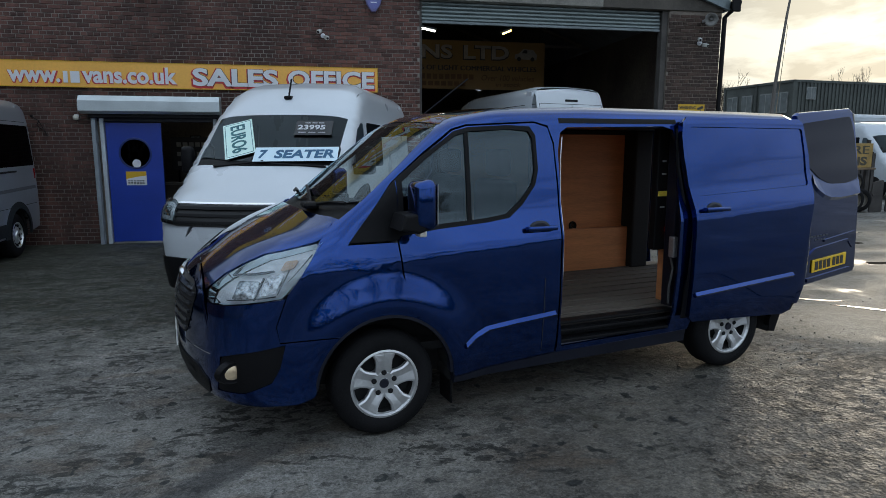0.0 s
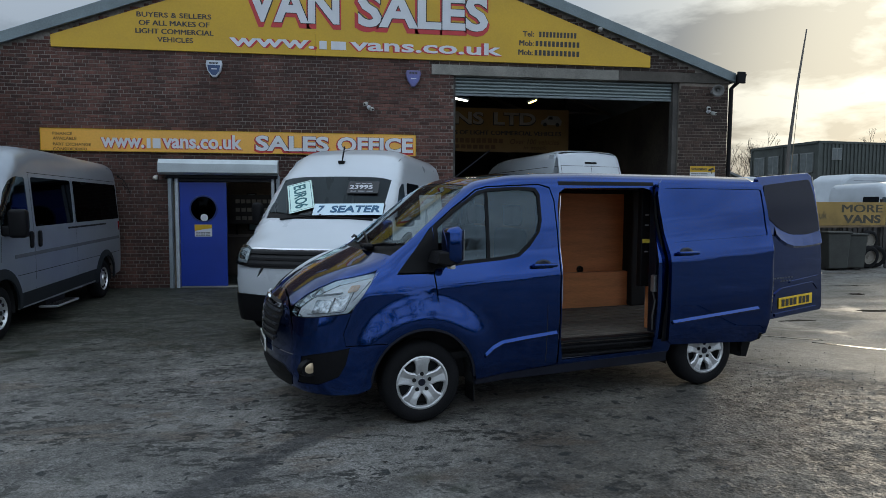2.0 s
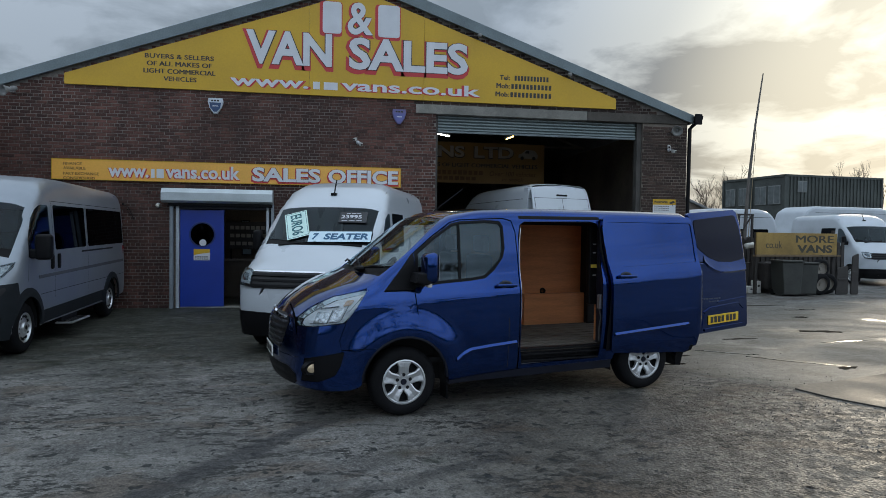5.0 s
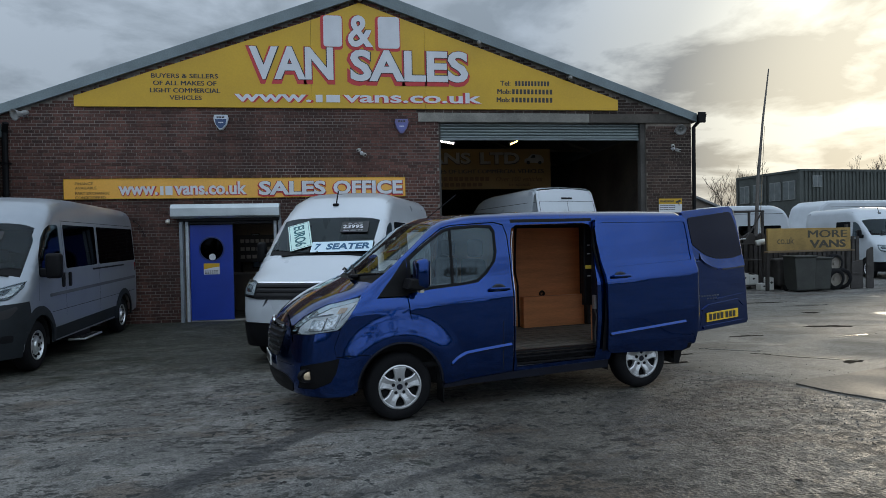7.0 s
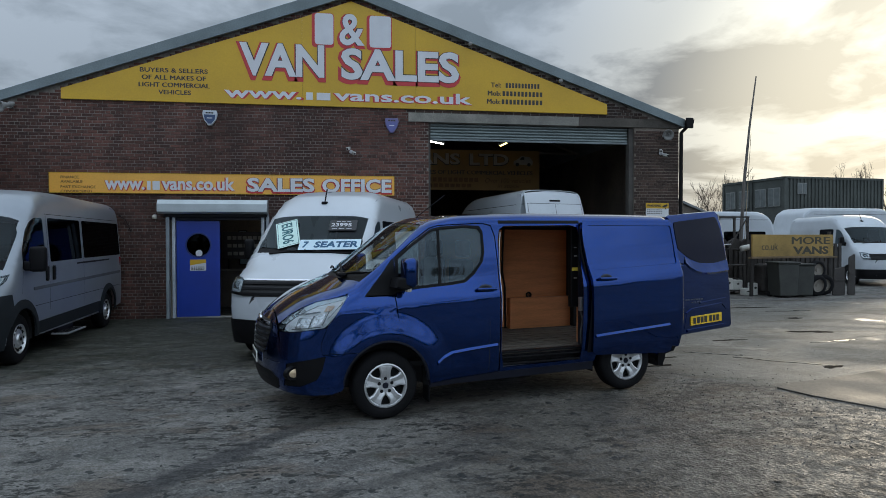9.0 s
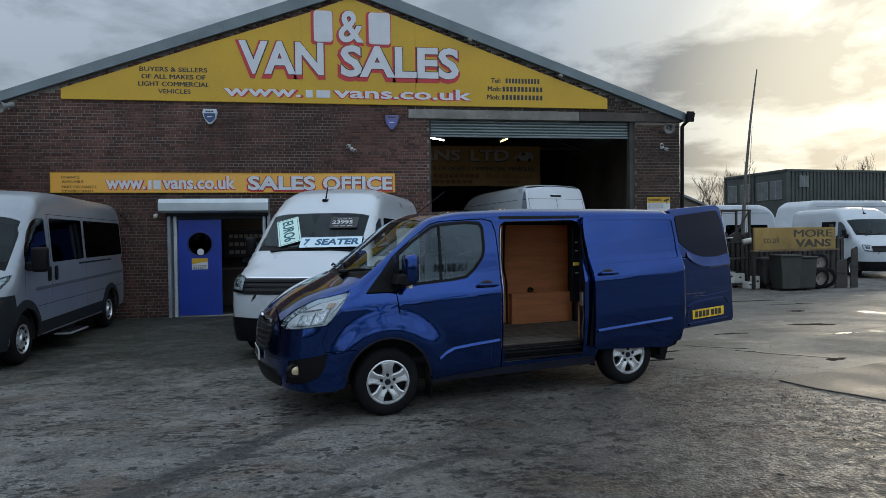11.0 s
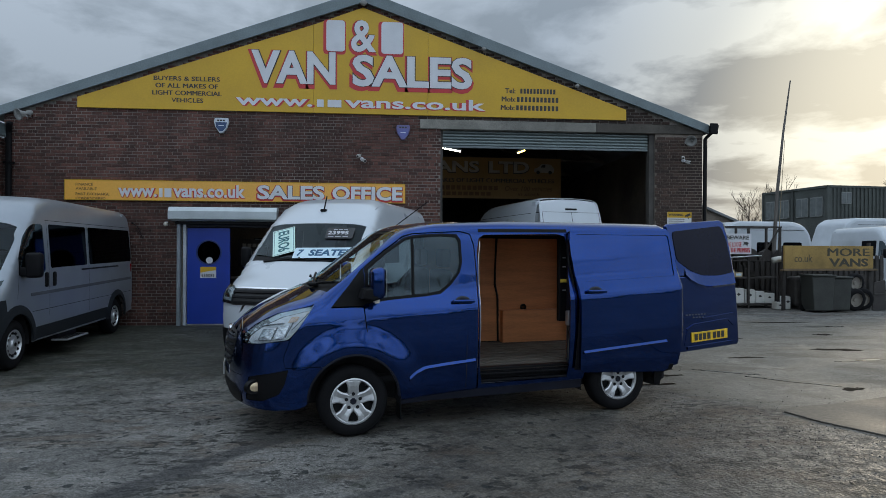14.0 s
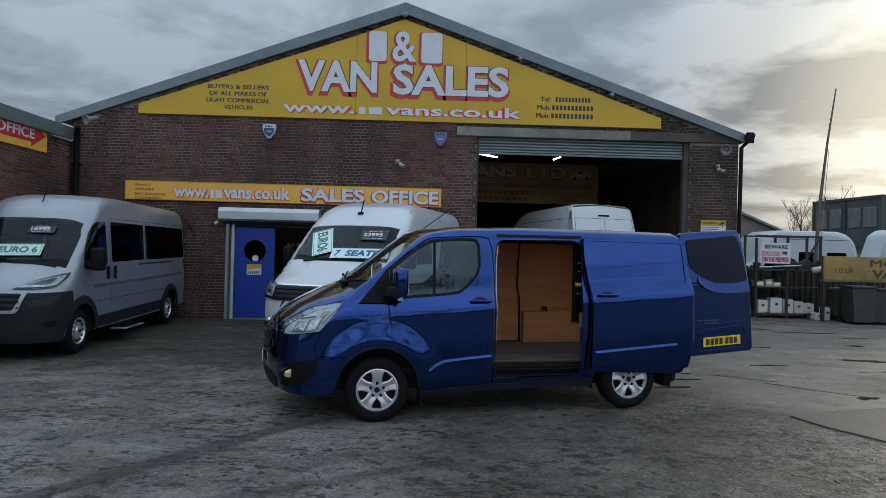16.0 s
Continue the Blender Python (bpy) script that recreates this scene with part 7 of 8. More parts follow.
for k in range(3):
    bars(0.33, 0.63, 1.10 + 0.028 * k, 1.115 + 0.028 * k, -0.006, 6, ink_m, nt_)
porthole_leaf("door_2", pose(-1.24, FY + 0.16, 0.03, 0, 0, 84), "blue door leaf folded open into the office")
# dim office behind the open leaf
counter = thing("counter", pose(-2.6, 15.2, 0), "dark office counter inside the entrance", "counter")
part("counter_body", box_bm(-1.2, 1.6, 0, 0.5, 0, 0.98, 0.01), mat("counter_board", (0.10, 0.08, 0.06), 0.6), counter)
part("counter_top", box_bm(-1.25, 1.65, -0.05, 0.55, 0.98, 1.02, 0.008), mat("counter_laminate", (0.22, 0.2, 0.18), 0.4), counter)
for x, z, w, h in ((-2.25, 1.95, 0.25, 0.32), (-1.75, 1.92, 0.30, 0.22), (-1.45, 1.35, 0.35, 0.24), (-2.2, 1.3, 0.3, 0.4)):
    fr_ = thing("framed_notice", pose(x, 16.19, z), "small framed notice on the office wall", "notice", "notices in the office")
    part("notice_frame", box_bm(-w / 2, w / 2, -0.03, 0, -h / 2, h / 2, 0.006), black_m, fr_)
    part("notice_card", box_bm(-w / 2 + 0.03, w / 2 - 0.03, -0.034, -0.03, -h / 2 + 0.03, h / 2 - 0.03), cardw_m, fr_)
po = thing("office_poster", pose(-1.95, 15.6, 1.72), "dark poster with pale lines of writing inside the office", "poster")
part("poster_panel", box_bm(-0.75, 0.75, 0.0, 0.02, -0.42, 0.34, 0.004), mat("dark_poster", (0.035, 0.035, 0.04), 0.5), po)
for k in range(3):
    bars(-0.62, 0.62 - 0.22 * k, 0.12 - 0.22 * k, 0.22 - 0.22 * k, 0.0, 9 - 2 * k, mat("poster_writing", (0.40, 0.40, 0.38), 0.6), po)
for x in (-0.6, 0.6):
    part("poster_stand", box_bm(x - 0.02, x + 0.02, 0.02, 0.05, -1.72, 0.30, 0.004), black_m, po)
# lamp added out of sight above the door head to light the office
ol = thing("office_light", pose(-1.9, 14.6, 2.75), "added strip light on the unseen office ceiling", "light")
part("fitting", box_bm(-0.6, 0.6, -0.05, 0.05, -0.05, 0.0, 0.008), white_m, ol)
part("tube", tube_bm([(-0.58, 0, -0.065), (0.58, 0, -0.065)], 0.014, 8), lamp_mat("office_fill_tube", (1.0, 0.93, 0.8), 4.0), ol)


# small fittings
def alarm(x, z, cover, badge, label):
    a = thing("alarm_box", pose(x, FY, z), label, "alarm", "alarm boxes")
    part("alarm_cover", prism_bm([(-0.15, 0.16), (0.15, 0.16), (0.17, 0.08), (0.13, -0.06), (0.04, -0.19), (-0.04, -0.19), (-0.13, -0.06), (-0.17, 0.08)], -0.09, 0.0, 0.015), cover, a)
    part("alarm_badge", prism_bm([(-0.13, 0.06), (0.13, 0.06), (0.11, -0.06), (0.03, -0.15), (-0.03, -0.15), (-0.11, -0.06)], -0.095, -0.09), badge, a)
    bars(-0.09, 0.10, 0.085, 0.12, -0.091, 3, ink_m, a)
    part("alarm_text_bar", box_bm(-0.06, 0.06, -0.098, -0.095, -0.03, -0.01), white_m, a)


alarm(-2.41, 4.69, mat("alarm_white", (0.52, 0.56, 0.62), 0.45), mat("alarm_dark_blue", (0.02, 0.05, 0.13), 0.4), "white and dark blue burglar alarm box on the brick wall")
alarm(1.83, 4.62, mat("alarm_violet", (0.13, 0.12, 0.27), 0.5, stain=0.3), mat("alarm_faded_blue", (0.10, 0.11, 0.30), 0.5), "faded violet-blue burglar alarm box on the brick wall")


def horn(x, z, turn):
    h = thing("horn_speaker", pose(x, FY, z), "grey weatherproof horn loudspeaker under the eaves", "speaker", "horn speakers")
    part("bracket", box_bm(-0.04, 0.04, -0.12, 0.0, -0.03, 0.03, 0.008), alloy_m, h)
    hn = part("horn", lathe_bm([(0.18, 0.0), (0.18, 0.06), (0.10, 0.075), (0.05, 0.075), (0.03, 0.05), (-0.05, 0.075), (-0.16, 0.13), (-0.20, 0.165), (-0.215, 0.165), (-0.16, 0.115), (-0.05, 0.05), (-0.04, 0.0)], 24), mat("pale_grey_horn", (0.24, 0.24, 0.23), 0.6, stain=0.4), h, smooth=True)
    hn.matrix_basis = pose(0.02, -0.24, 0.02, 18, 0, turn) @ Matrix.Scale(0.82, 4)
    part("core", lathe_bm([(-0.14, 0.0), (-0.13, 0.03), (-0.05, 0.045)], 16), mat("horn_core", (0.2, 0.2, 0.2), 0.6), hn)


horn(-6.68, 4.80, -35)
horn(8.92, 4.52, -30)


def wall_camera(x, z, n):
    c = thing("security_camera", pose(x, FY, z), "small white security camera on the wall", "camera", "security cameras")
    part("mount", lathe_bm([(0, 0.045), (-0.03, 0.045), (-0.04, 0.02), (-0.10, 0.02)], 14), white_m, c)
    for k in range(n):
        o = new("camera_head"); o.parent = c
        o.matrix_basis = pose((0.12 * k - 0.06) if n > 1 else 0.0, -0.12, 0.06 - 0.11 * k, 15, 0, -20 + 35 * k)
        part("housing", box_bm(-0.035, 0.035, -0.10, 0.05, -0.035, 0.04, 0.02, 3), mat("grey_camera_shell", (0.42, 0.42, 0.40), 0.5), o)
        part("lens", lathe_bm([(-0.103, 0.0), (-0.103, 0.022), (-0.09, 0.026)], 14), black_m, o)


wall_camera(0.85, 3.96, 2)
wall_camera(8.84, 4.06, 2)
pir = thing("wall_lamp", pose(-3.66, FY, 2.36), "small round wall lamp beside the shutter box", "lamp")
part("lamp_base", box_bm(-0.04, 0.04, -0.03, 0, -0.04, 0.06, 0.01), white_m, pir)
part("lamp_globe", lathe_bm([(-0.11, 0.0), (-0.10, 0.03), (-0.07, 0.05), (-0.04, 0.045), (-0.02, 0.02)], 16), mat("lamp_globe", (0.55, 0.52, 0.45), 0.3), pir, smooth=True)
wire = thing("loose_cable", pose(0, 0, 0), "loose black cable hanging on the brickwork", "cable")
part("cable", tube_bm([(-4.42, FY - 0.012, 2.38), (-4.30, FY - 0.02, 2.30), (-4.22, FY - 0.015, 2.12), (-4.18, FY - 0.02, 2.02)], 0.008, 6), black_m, wire)
part("cable_clip", box_bm(-4.44, -4.40, FY - 0.03, FY, 2.36, 2.40), black_m, wire)
part("cable", tube_bm([(-4.30, FY - 0.02, 2.30), (-4.34, FY - 0.02, 2.22), (-4.26, FY - 0.012, 2.14)], 0.007, 6), black_m, wire)
warn = thing("warning_sign", pose(8.745, FY - 0.012, 2.595), "white and yellow warning sign with a camera picture", "sign")
part("sign_panel", box_bm(-0.315, 0.315, -0.006, 0.0, -0.18, 0.18), white_m, warn)
part("sign_band", box_bm(-0.315, 0.315, -0.009, -0.006, 0.035, 0.18), yellow_m, warn)
letters("WARNING", -0.29, 0.10, 0.08, 0.14, -0.010, ink_m, warn, bold=0.03)
part("camera_picture", prism_bm([(0.14, 0.10), (0.27, 0.15), (0.29, 0.10), (0.22, 0.075), (0.25, 0.0), (0.235, 0.0), (0.20, 0.07), (0.15, 0.06)], -0.012, -0.006), ink_m, warn)
for k in range(3):
    bars(-0.28, 0.14, -0.01 - 0.05 * k, 0.008 - 0.05 * k, -0.006, 9, ink_m, warn)



def eaves_lamp(x, z, big):
    e = thing("eaves_lamp", pose(x, FY - 0.06, z), "small weathered lamp fixed under the bargeboard", "lamp", "eaves lamps")
    part("lamp_arm", box_bm(-0.015, 0.015, -0.12, 0.06, -0.015, 0.015, 0.004), black_m, e)
    part("lamp_head", lathe_bm([(-0.20, 0.0), (-0.20, 0.05 * big), (-0.16, 0.06 * big), (-0.10, 0.045 * big), (-0.08, 0.0)], 14), mat("weathered_lamp_head", (0.22, 0.22, 0.21), 0.5, stain=0.3), e, smooth=True)


eaves_lamp(0.88, 7.62, 1.3)
eaves_lamp(3.75, 6.62, 0.9)
eaves_lamp(6.05, 5.80, 0.9)

# ---- inside the garage ----
gs = thing("hanging_banner", pose(0, 0, 0), "faded brown-yellow company banner hanging in the garage", "banner")
part("banner_panel", box_bm(2.52, 7.15, 17.80, 17.83, 3.47, 4.80, 0.004), mat("faded_banner", (0.30, 0.175, 0.055), 0.6, var=0.12, scale=1.2, stain=0.15), gs)
bw_m = mat("faded_white_letters", (0.40, 0.36, 0.31), 0.6)
for t, x0, x1 in (("VANS", 2.56, 4.43), ("LTD", 4.76, 6.08)):
    letters(t, x0 - 0.03, x1 + 0.02, 4.28, 4.68, 17.799, ink_m, gs, "letter_shadow", 0.05, 0.004)
    letters(t, x0, x1, 4.31, 4.68, 17.794, bw_m, gs, bold=0.03)
letters("MAKES OF LIGHT COMMERCIAL VEHICLES", 3.0, 6.90, 3.99, 4.12, 17.799, ink_m, gs, bold=0.02)
bars(3.0, 5.09, 3.74, 3.88, 17.799, 12, mat("brown_banner_text", (0.16, 0.08, 0.03), 0.7), gs)
bars(2.8, 4.86, 3.56, 3.68, 17.799, 11, mat("brown_banner_text", (0.16, 0.08, 0.03), 0.7), gs)
letters("Over 100 vehicles", 5.28, 6.85, 3.72, 3.88, 17.799, mat("brown_banner_text", (0.16, 0.08, 0.03), 0.7), gs, bold=0.01, shear=0.2)
letters("in stock", 5.70, 6.45, 3.56, 3.68, 17.799, mat("brown_banner_text", (0.16, 0.08, 0.03), 0.7), gs, bold=0.01, shear=0.2)
vp = part("van_picture", prism_bm(rounded([(6.25, 4.34), (6.90, 4.32), (6.92, 4.46), (6.80, 4.60), (6.50, 4.62), (6.38, 4.50), (6.26, 4.46)], 0.03), 17.794, 17.80), bw_m, gs)
for x in (6.38, 6.78):
    part("picture_wheel", lathe_bm([(-0.004, 0.0), (-0.004, 0.06), (0, 0.06)], 14, centre=(x, 17.794, 4.34)), ink_m, gs)
part("picture_window", prism_bm([(6.46, 4.50), (6.62, 4.50), (6.62, 4.59), (6.53, 4.59)], 17.790, 17.794), ink_m, gs)
for x in (2.8, 5.0, 7.0):
    part("hanging_wire", tube_bm([(x, 17.82, 4.80), (x, 17.82, roof_z(x) - 0.1)], 0.01, 6), black_m, gs)
for i, (x, y, z, w_) in enumerate(((3.30, 15.6, 4.70, 0.6), (5.25, 15.2, 4.62, 0.30))):
    fl = thing("strip_light", pose(x, y, z, 0, 8 if i == 0 else -22, 10), "lit strip light hanging under the garage roof", "light", "garage lights")
    part("fitting", box_bm(-w_ / 2, w_ / 2, -0.05, 0.05, 0.0, 0.05, 0.01), frame_m, fl)
    part("tube", tube_bm([(-w_ / 2 + 0.03, 0, -0.02), (w_ / 2 - 0.03, 0, -0.02)], 0.022, 8), lamp_mat("cool_tube" if i == 0 else "warm_tube", (1.0, 0.94, 0.78) if i == 0 else (1.0, 0.66, 0.15), 9.0), fl)
    part("hanger", tube_bm([(0, 0, 0.04), (0, 0, roof_z(x) - z + 0.15)], 0.006, 5), black_m, fl)
for y in (15.0, 19.0, 23.0, 27.0):
    t = thing("roof_truss", pose(0, y, 0), "dark steel roof truss in the garage", "truss", "roof trusses", kind="structure")
    for s_, ex in ((-1, 2.6), (1, 9.0)):
        part("rafter", tube_bm([(AX + 0.1, 0, AZ - 0.22), (ex, 0, roof_z(ex) - 0.22)], 0.06, 4), dark_m, t)
    part("tie_beam", tube_bm([(2.55, 0, 4.9), (9.0, 0, 4.9)], 0.05, 4), dark_m, t)

# ---- east side of the yard ----
GZ = ground_z(10)
slab_m = mat("smooth_damp_concrete", (0.082, 0.072, 0.058), 0.62, var=0.3, scale=1.4, fine=26, bump=0.35, bump_scale=30, stain=0.6, rough_var=0.28, spec=0.35, stain_at=(0.46, 0.58))
slab = tagged(part("concrete_slab", prism_bm([(5.74, 3.92), (5.86, 3.5), (6.15, 3.0), (6.6, 2.0), (7.2, 0.6), (14, 0.9), (14, 5.8), (9.2, 5.1), (7.2, 4.42), (6.5, 4.2), (6.1, 4.12)], GZ - 0.05, GZ + 0.016, 0.006, axis="z"), slab_m), "raised edge of a smooth damp concrete slab", "slab", kind="structure")
water_m = mat("puddle_water", (0.012, 0.012, 0.011), 0.28, var=0.1, spec=0.6, rough_var=0.03)
rng = random.Random(7)


def puddle(x, y, a, b_, turn, lift=0.004, m=water_m, label="shallow dark rainwater puddle in the yard", name="puddle", group="puddles", size=1.0):
    n = 38
    ph = [rng.uniform(0, 6.28) for _ in range(3)]
    pts = []
    for i in range(n):
        t = 2 * math.pi * i / n
        r = 1 + 0.22 * math.sin(2 * t + ph[0]) + 0.16 * math.sin(3 * t + ph[1]) + 0.10 * math.sin(5 * t + ph[2])
        r *= rng.uniform(0.72, 1.16) * size
        u, w_ = a * r * math.cos(t), b_ * r * math.sin(t)
        c, s_ = math.cos(radians(turn)), math.sin(radians(turn))
        pts.append((u * c - w_ * s_, u * s_ + w_ * c))
    zs = max(ground_z(x + p[0]) for p in pts) + lift
    ob = part(name, prism_bm([(x + p[0], y + p[1]) for p in pts], zs - 0.004, zs, axis="z"), m)
    tagged(ob, label, name, group, "structure")


for args in ((6.95, 5.38, 0.55, 0.05, -38), (6.35, 6.1, 0.35, 0.04, -30), (9.0, 6.9, 0.45, 0.05, 8), (11.5, 11.2, 0.6, 0.05, 4)):
    puddle(*args, lift=0.004)
pot_m = mat("wet_pothole_bed", (0.016, 0.013, 0.010), 0.95, var=0.3, scale=9, fine=60, bump=0.6, bump_scale=50, spec=0.05)
for args in ((5.03, 5.42, 0.27, 0.06, 4), (5.40, 5.95, 0.24, 0.06, 8), (5.55, 6.40, 0.14, 0.05, 0), (7.33, 7.29, 0.36, 0.09, 4), (10.55, 9.90, 0.32, 0.14, 0),
             (9.45, 7.96, 0.50, 0.20, -8), (7.32, 4.95, 0.22, 0.12, 20), (9.87, 12.63, 0.45, 0.14, 0), (10.9, 12.05, 0.95, 0.12, 3), (8.3, 9.4, 0.3, 0.07, 10)):
    puddle(*args, lift=0.003, m=pot_m, label="shallow pothole with a dark wet bed", name="pothole", group="potholes", size=0.72)


grit = bmesh.new()
for _ in range(900):
    t = rng.random()
    if rng.random() < 0.6:
        x, y = rng.gauss(5.0, 1.0), rng.gauss(3.2, 0.9)
    else:
        x, y = rng.uniform(-5, 8), rng.uniform(0.5, 9)
    r = rng.uniform(0.004, 0.014)
    v0 = [grit.verts.new((x + r * rng.uniform(0.6, 1.4) * math.cos(a), y + r * rng.uniform(0.6, 1.4) * math.sin(a), ground_z(x) - 0.002)) for a in (0, 1.6, 3.1, 4.7)]
    tp = grit.verts.new((x, y, ground_z(x) + r * 0.8))
    for i in range(4):
        grit.faces.new((v0[i], v0[(i + 1) % 4], tp))
tagged(part("loose_grit", grit, mat("grit_stone", (0.10, 0.095, 0.09), 0.8, island=0.5)), "loose grit and small stones on the asphalt", "grit", kind="stuff")
leaf = bmesh.new()
for _ in range(130):
    x, y = rng.uniform(-4, 7), rng.uniform(1.0, 10)
    r, a0 = rng.uniform(0.012, 0.035), rng.uniform(0, 6)
    vs = [leaf.verts.new((x + r * k * math.cos(a0 + t), y + r * k * math.sin(a0 + t), ground_z(x) + 0.004 + (0.006 if i % 2 else 0))) for i, (t, k) in enumerate(((0, 1.3), (1.2, 0.6), (2.6, 0.9), (3.6, 1.1), (5.0, 0.6)))]
    leaf.faces.new(vs)
tagged(part("fallen_leaves", leaf, mat("wet_leaf", (0.022, 0.018, 0.012), 0.6, island=0.4)), "flattened wet dark leaves and debris", "leaves", kind="stuff")


# leaning flag pole
fp = thing("flag_pole", pose(14.02, 17.2, GZ), "thin tapering bare flag pole leaning slightly", "pole")
part("pole", tube_bm([(0, 0, 0), (0.09, 0, 1.2), (0.22, 0, 3.6), (0.42, 0, 5.6), (0.66, 0, 7.36)], 0.085, 8, r2=0.02), mat("dull_pole_metal", (0.12, 0.11, 0.10), 0.6, 0.3), fp)
part("furled_rope", tube_bm([(0.16, -0.09, 1.0), (0.30, -0.10, 3.6), (0.44, -0.06, 5.4)], 0.014, 6, r2=0.007), mat("frayed_rope", (0.25, 0.2, 0.13), 0.9), fp)

# scrap rack with canisters
steel_m = mat("rusty_dark_steel", (0.05, 0.045, 0.042), 0.75, 0.3, var=0.25, stain=0.4)
rack = thing("storage_rack", pose(11.4, 15.75, GZ), "open steel storage rack holding canisters and boxes", "rack")
for x in (0.05, 1.0, 2.0):
    for y in (0.0, 0.7):
        part("upright", box_bm(x - 0.03, x + 0.03, y - 0.03, y + 0.03, 0, 2.48 if x > 0.3 or y > 0 else 2.4), steel_m, rack)
for z in (0.10, 0.90, 1.42):
    part("shelf", box_bm(0.02, 2.05, -0.03, 0.73, z, z + 0.04, 0.004), steel_m, rack)
for y in (0.0, 0.7):
    part("top_rail", box_bm(0.02, 2.05, y - 0.025, y + 0.025, 2.44, 2.49), steel_m, rack)
part("brace", tube_bm([(1.35, 0, 1.45), (2.0, 0, 2.46)], 0.025, 6), steel_m, rack)
part("loose_bar", tube_bm([(0.1, -0.10, 1.52), (1.35, -0.12, 1.60)], 0.018, 6), alloy_m, rack)
bw = thing("beware_sign", pose(11.99, 15.70, GZ + 1.95), "white sign warning of a loose dog, fixed to the rack", "sign")
part("sign_panel", box_bm(-0.46, 0.46, -0.02, 0.0, -0.31, 0.31, 0.004), white_m, bw)
letters("BEWARE", -0.32, 0.38, 0.13, 0.25, -0.021, ink_m, bw, bold=0.03)
letters("DOG LOOSE", -0.40, 0.14, -0.09, 0.05, -0.021, red_m, bw, bold=0.02)
letters("ON THE PREMISES", -0.40, 0.40, -0.26, -0.12, -0.021, red_m, bw, bold=0.02)
part("dog_picture", prism_bm([(0.18, -0.06), (0.22, 0.02), (0.20, 0.08), (0.25, 0.05), (0.32, 0.06), (0.38, 0.02), (0.34, -0.01), (0.33, -0.08), (0.29, -0.03), (0.23, -0.02)], -0.024, -0.02), ink_m, bw)
can_m = mat("white_plastic_canister", (0.62, 0.62, 0.58), 0.5, var=0.06, stain=0.2)


def canister(x, z, w, h, tilt=0.0, label="white plastic canister on the rack"):
    c = thing("canister", pose(x, 15.95, GZ + z, 0, tilt, 0), label, "canister", "canisters on the rack")
    part("drum", box_bm(-w / 2, w / 2, -0.14, 0.14, 0.0, h * 0.92, 0.03, 3), can_m, c, smooth=False)
    part("cap", lathe_bm([(h * 0.92, 0.05), (h, 0.05), (h, 0.0)], 14, "z", centre=(w * 0.2, 0, 0)), mat("canister_cap", (0.08, 0.08, 0.08), 0.5), c)
    part("label", prism_bm([(0, h * 0.45), (0.06, h * 0.55), (0, h * 0.65), (-0.06, h * 0.55)], -0.144, -0.14), ink_m, c)
    return c


for x, z, w, h in ((12.13, 0.14, 0.36, 0.50), (12.50, 0.14, 0.32, 0.46), (12.82, 0.14, 0.28, 0.40), (13.12, 0.14, 0.34, 0.34), (11.72, 0.14, 0.3, 0.42)):
    canister(x, z, w, h)
canister(13.38, 0.0, 0.18, 0.42).location.y = 15.45
canister(13.10, 0.0, 0.20, 0.24).location.y = 15.40
for x, w, h in ((11.62, 0.26, 0.16), (11.90, 0.22, 0.22), (12.14, 0.24, 0.14)):
    bx_ = thing("carton", pose(x, 15.95, GZ + 0.94), "brown and cream carton on the rack shelf", "box", "cartons on the rack")
    part("carton_body", box_bm(-w / 2, w / 2, -0.12, 0.12, 0.0, h, 0.006), mat("carton_board", (0.42, 0.33, 0.2), 0.85, var=0.15), bx_)
    part("carton_label", box_bm(-w / 3, w / 3, -0.123, -0.12, h * 0.3, h * 0.8), cardw_m, bx_)
for i in range(7):
    r_, x, z = rng.uniform(0.10, 0.2), 12.35 + 0.17 * i, 1.46
    sc = thing("scrap_part", pose(x, 15.95 + 0.1 * (i % 3), GZ + z, 0, rng.uniform(0, 180), 0), "dark greasy scrap vehicle part on the rack", "scrap", "scrap parts")
    part("casting", lathe_bm([(-0.12, 0.0), (-0.12, r_), (-0.05, r_ * 1.1), (0.02, r_ * 0.6), (0.14, r_ * 0.5), (0.14, 0.0)], 12, centre=(0, 0, 0)), steel_m, sc).matrix_basis = pose(0, 0, r_ * 0.9)
bt = thing("bottle", pose(13.05, 15.55, GZ + 1.46, 0, 80, 0), "white plastic bottle lying on the rack", "bottle")
part("bottle_body", lathe_bm([(0, 0.0), (0, 0.09), (0.28, 0.09), (0.34, 0.04), (0.40, 0.04), (0.40, 0.0)], 16, "z"), can_m, bt, smooth=True)

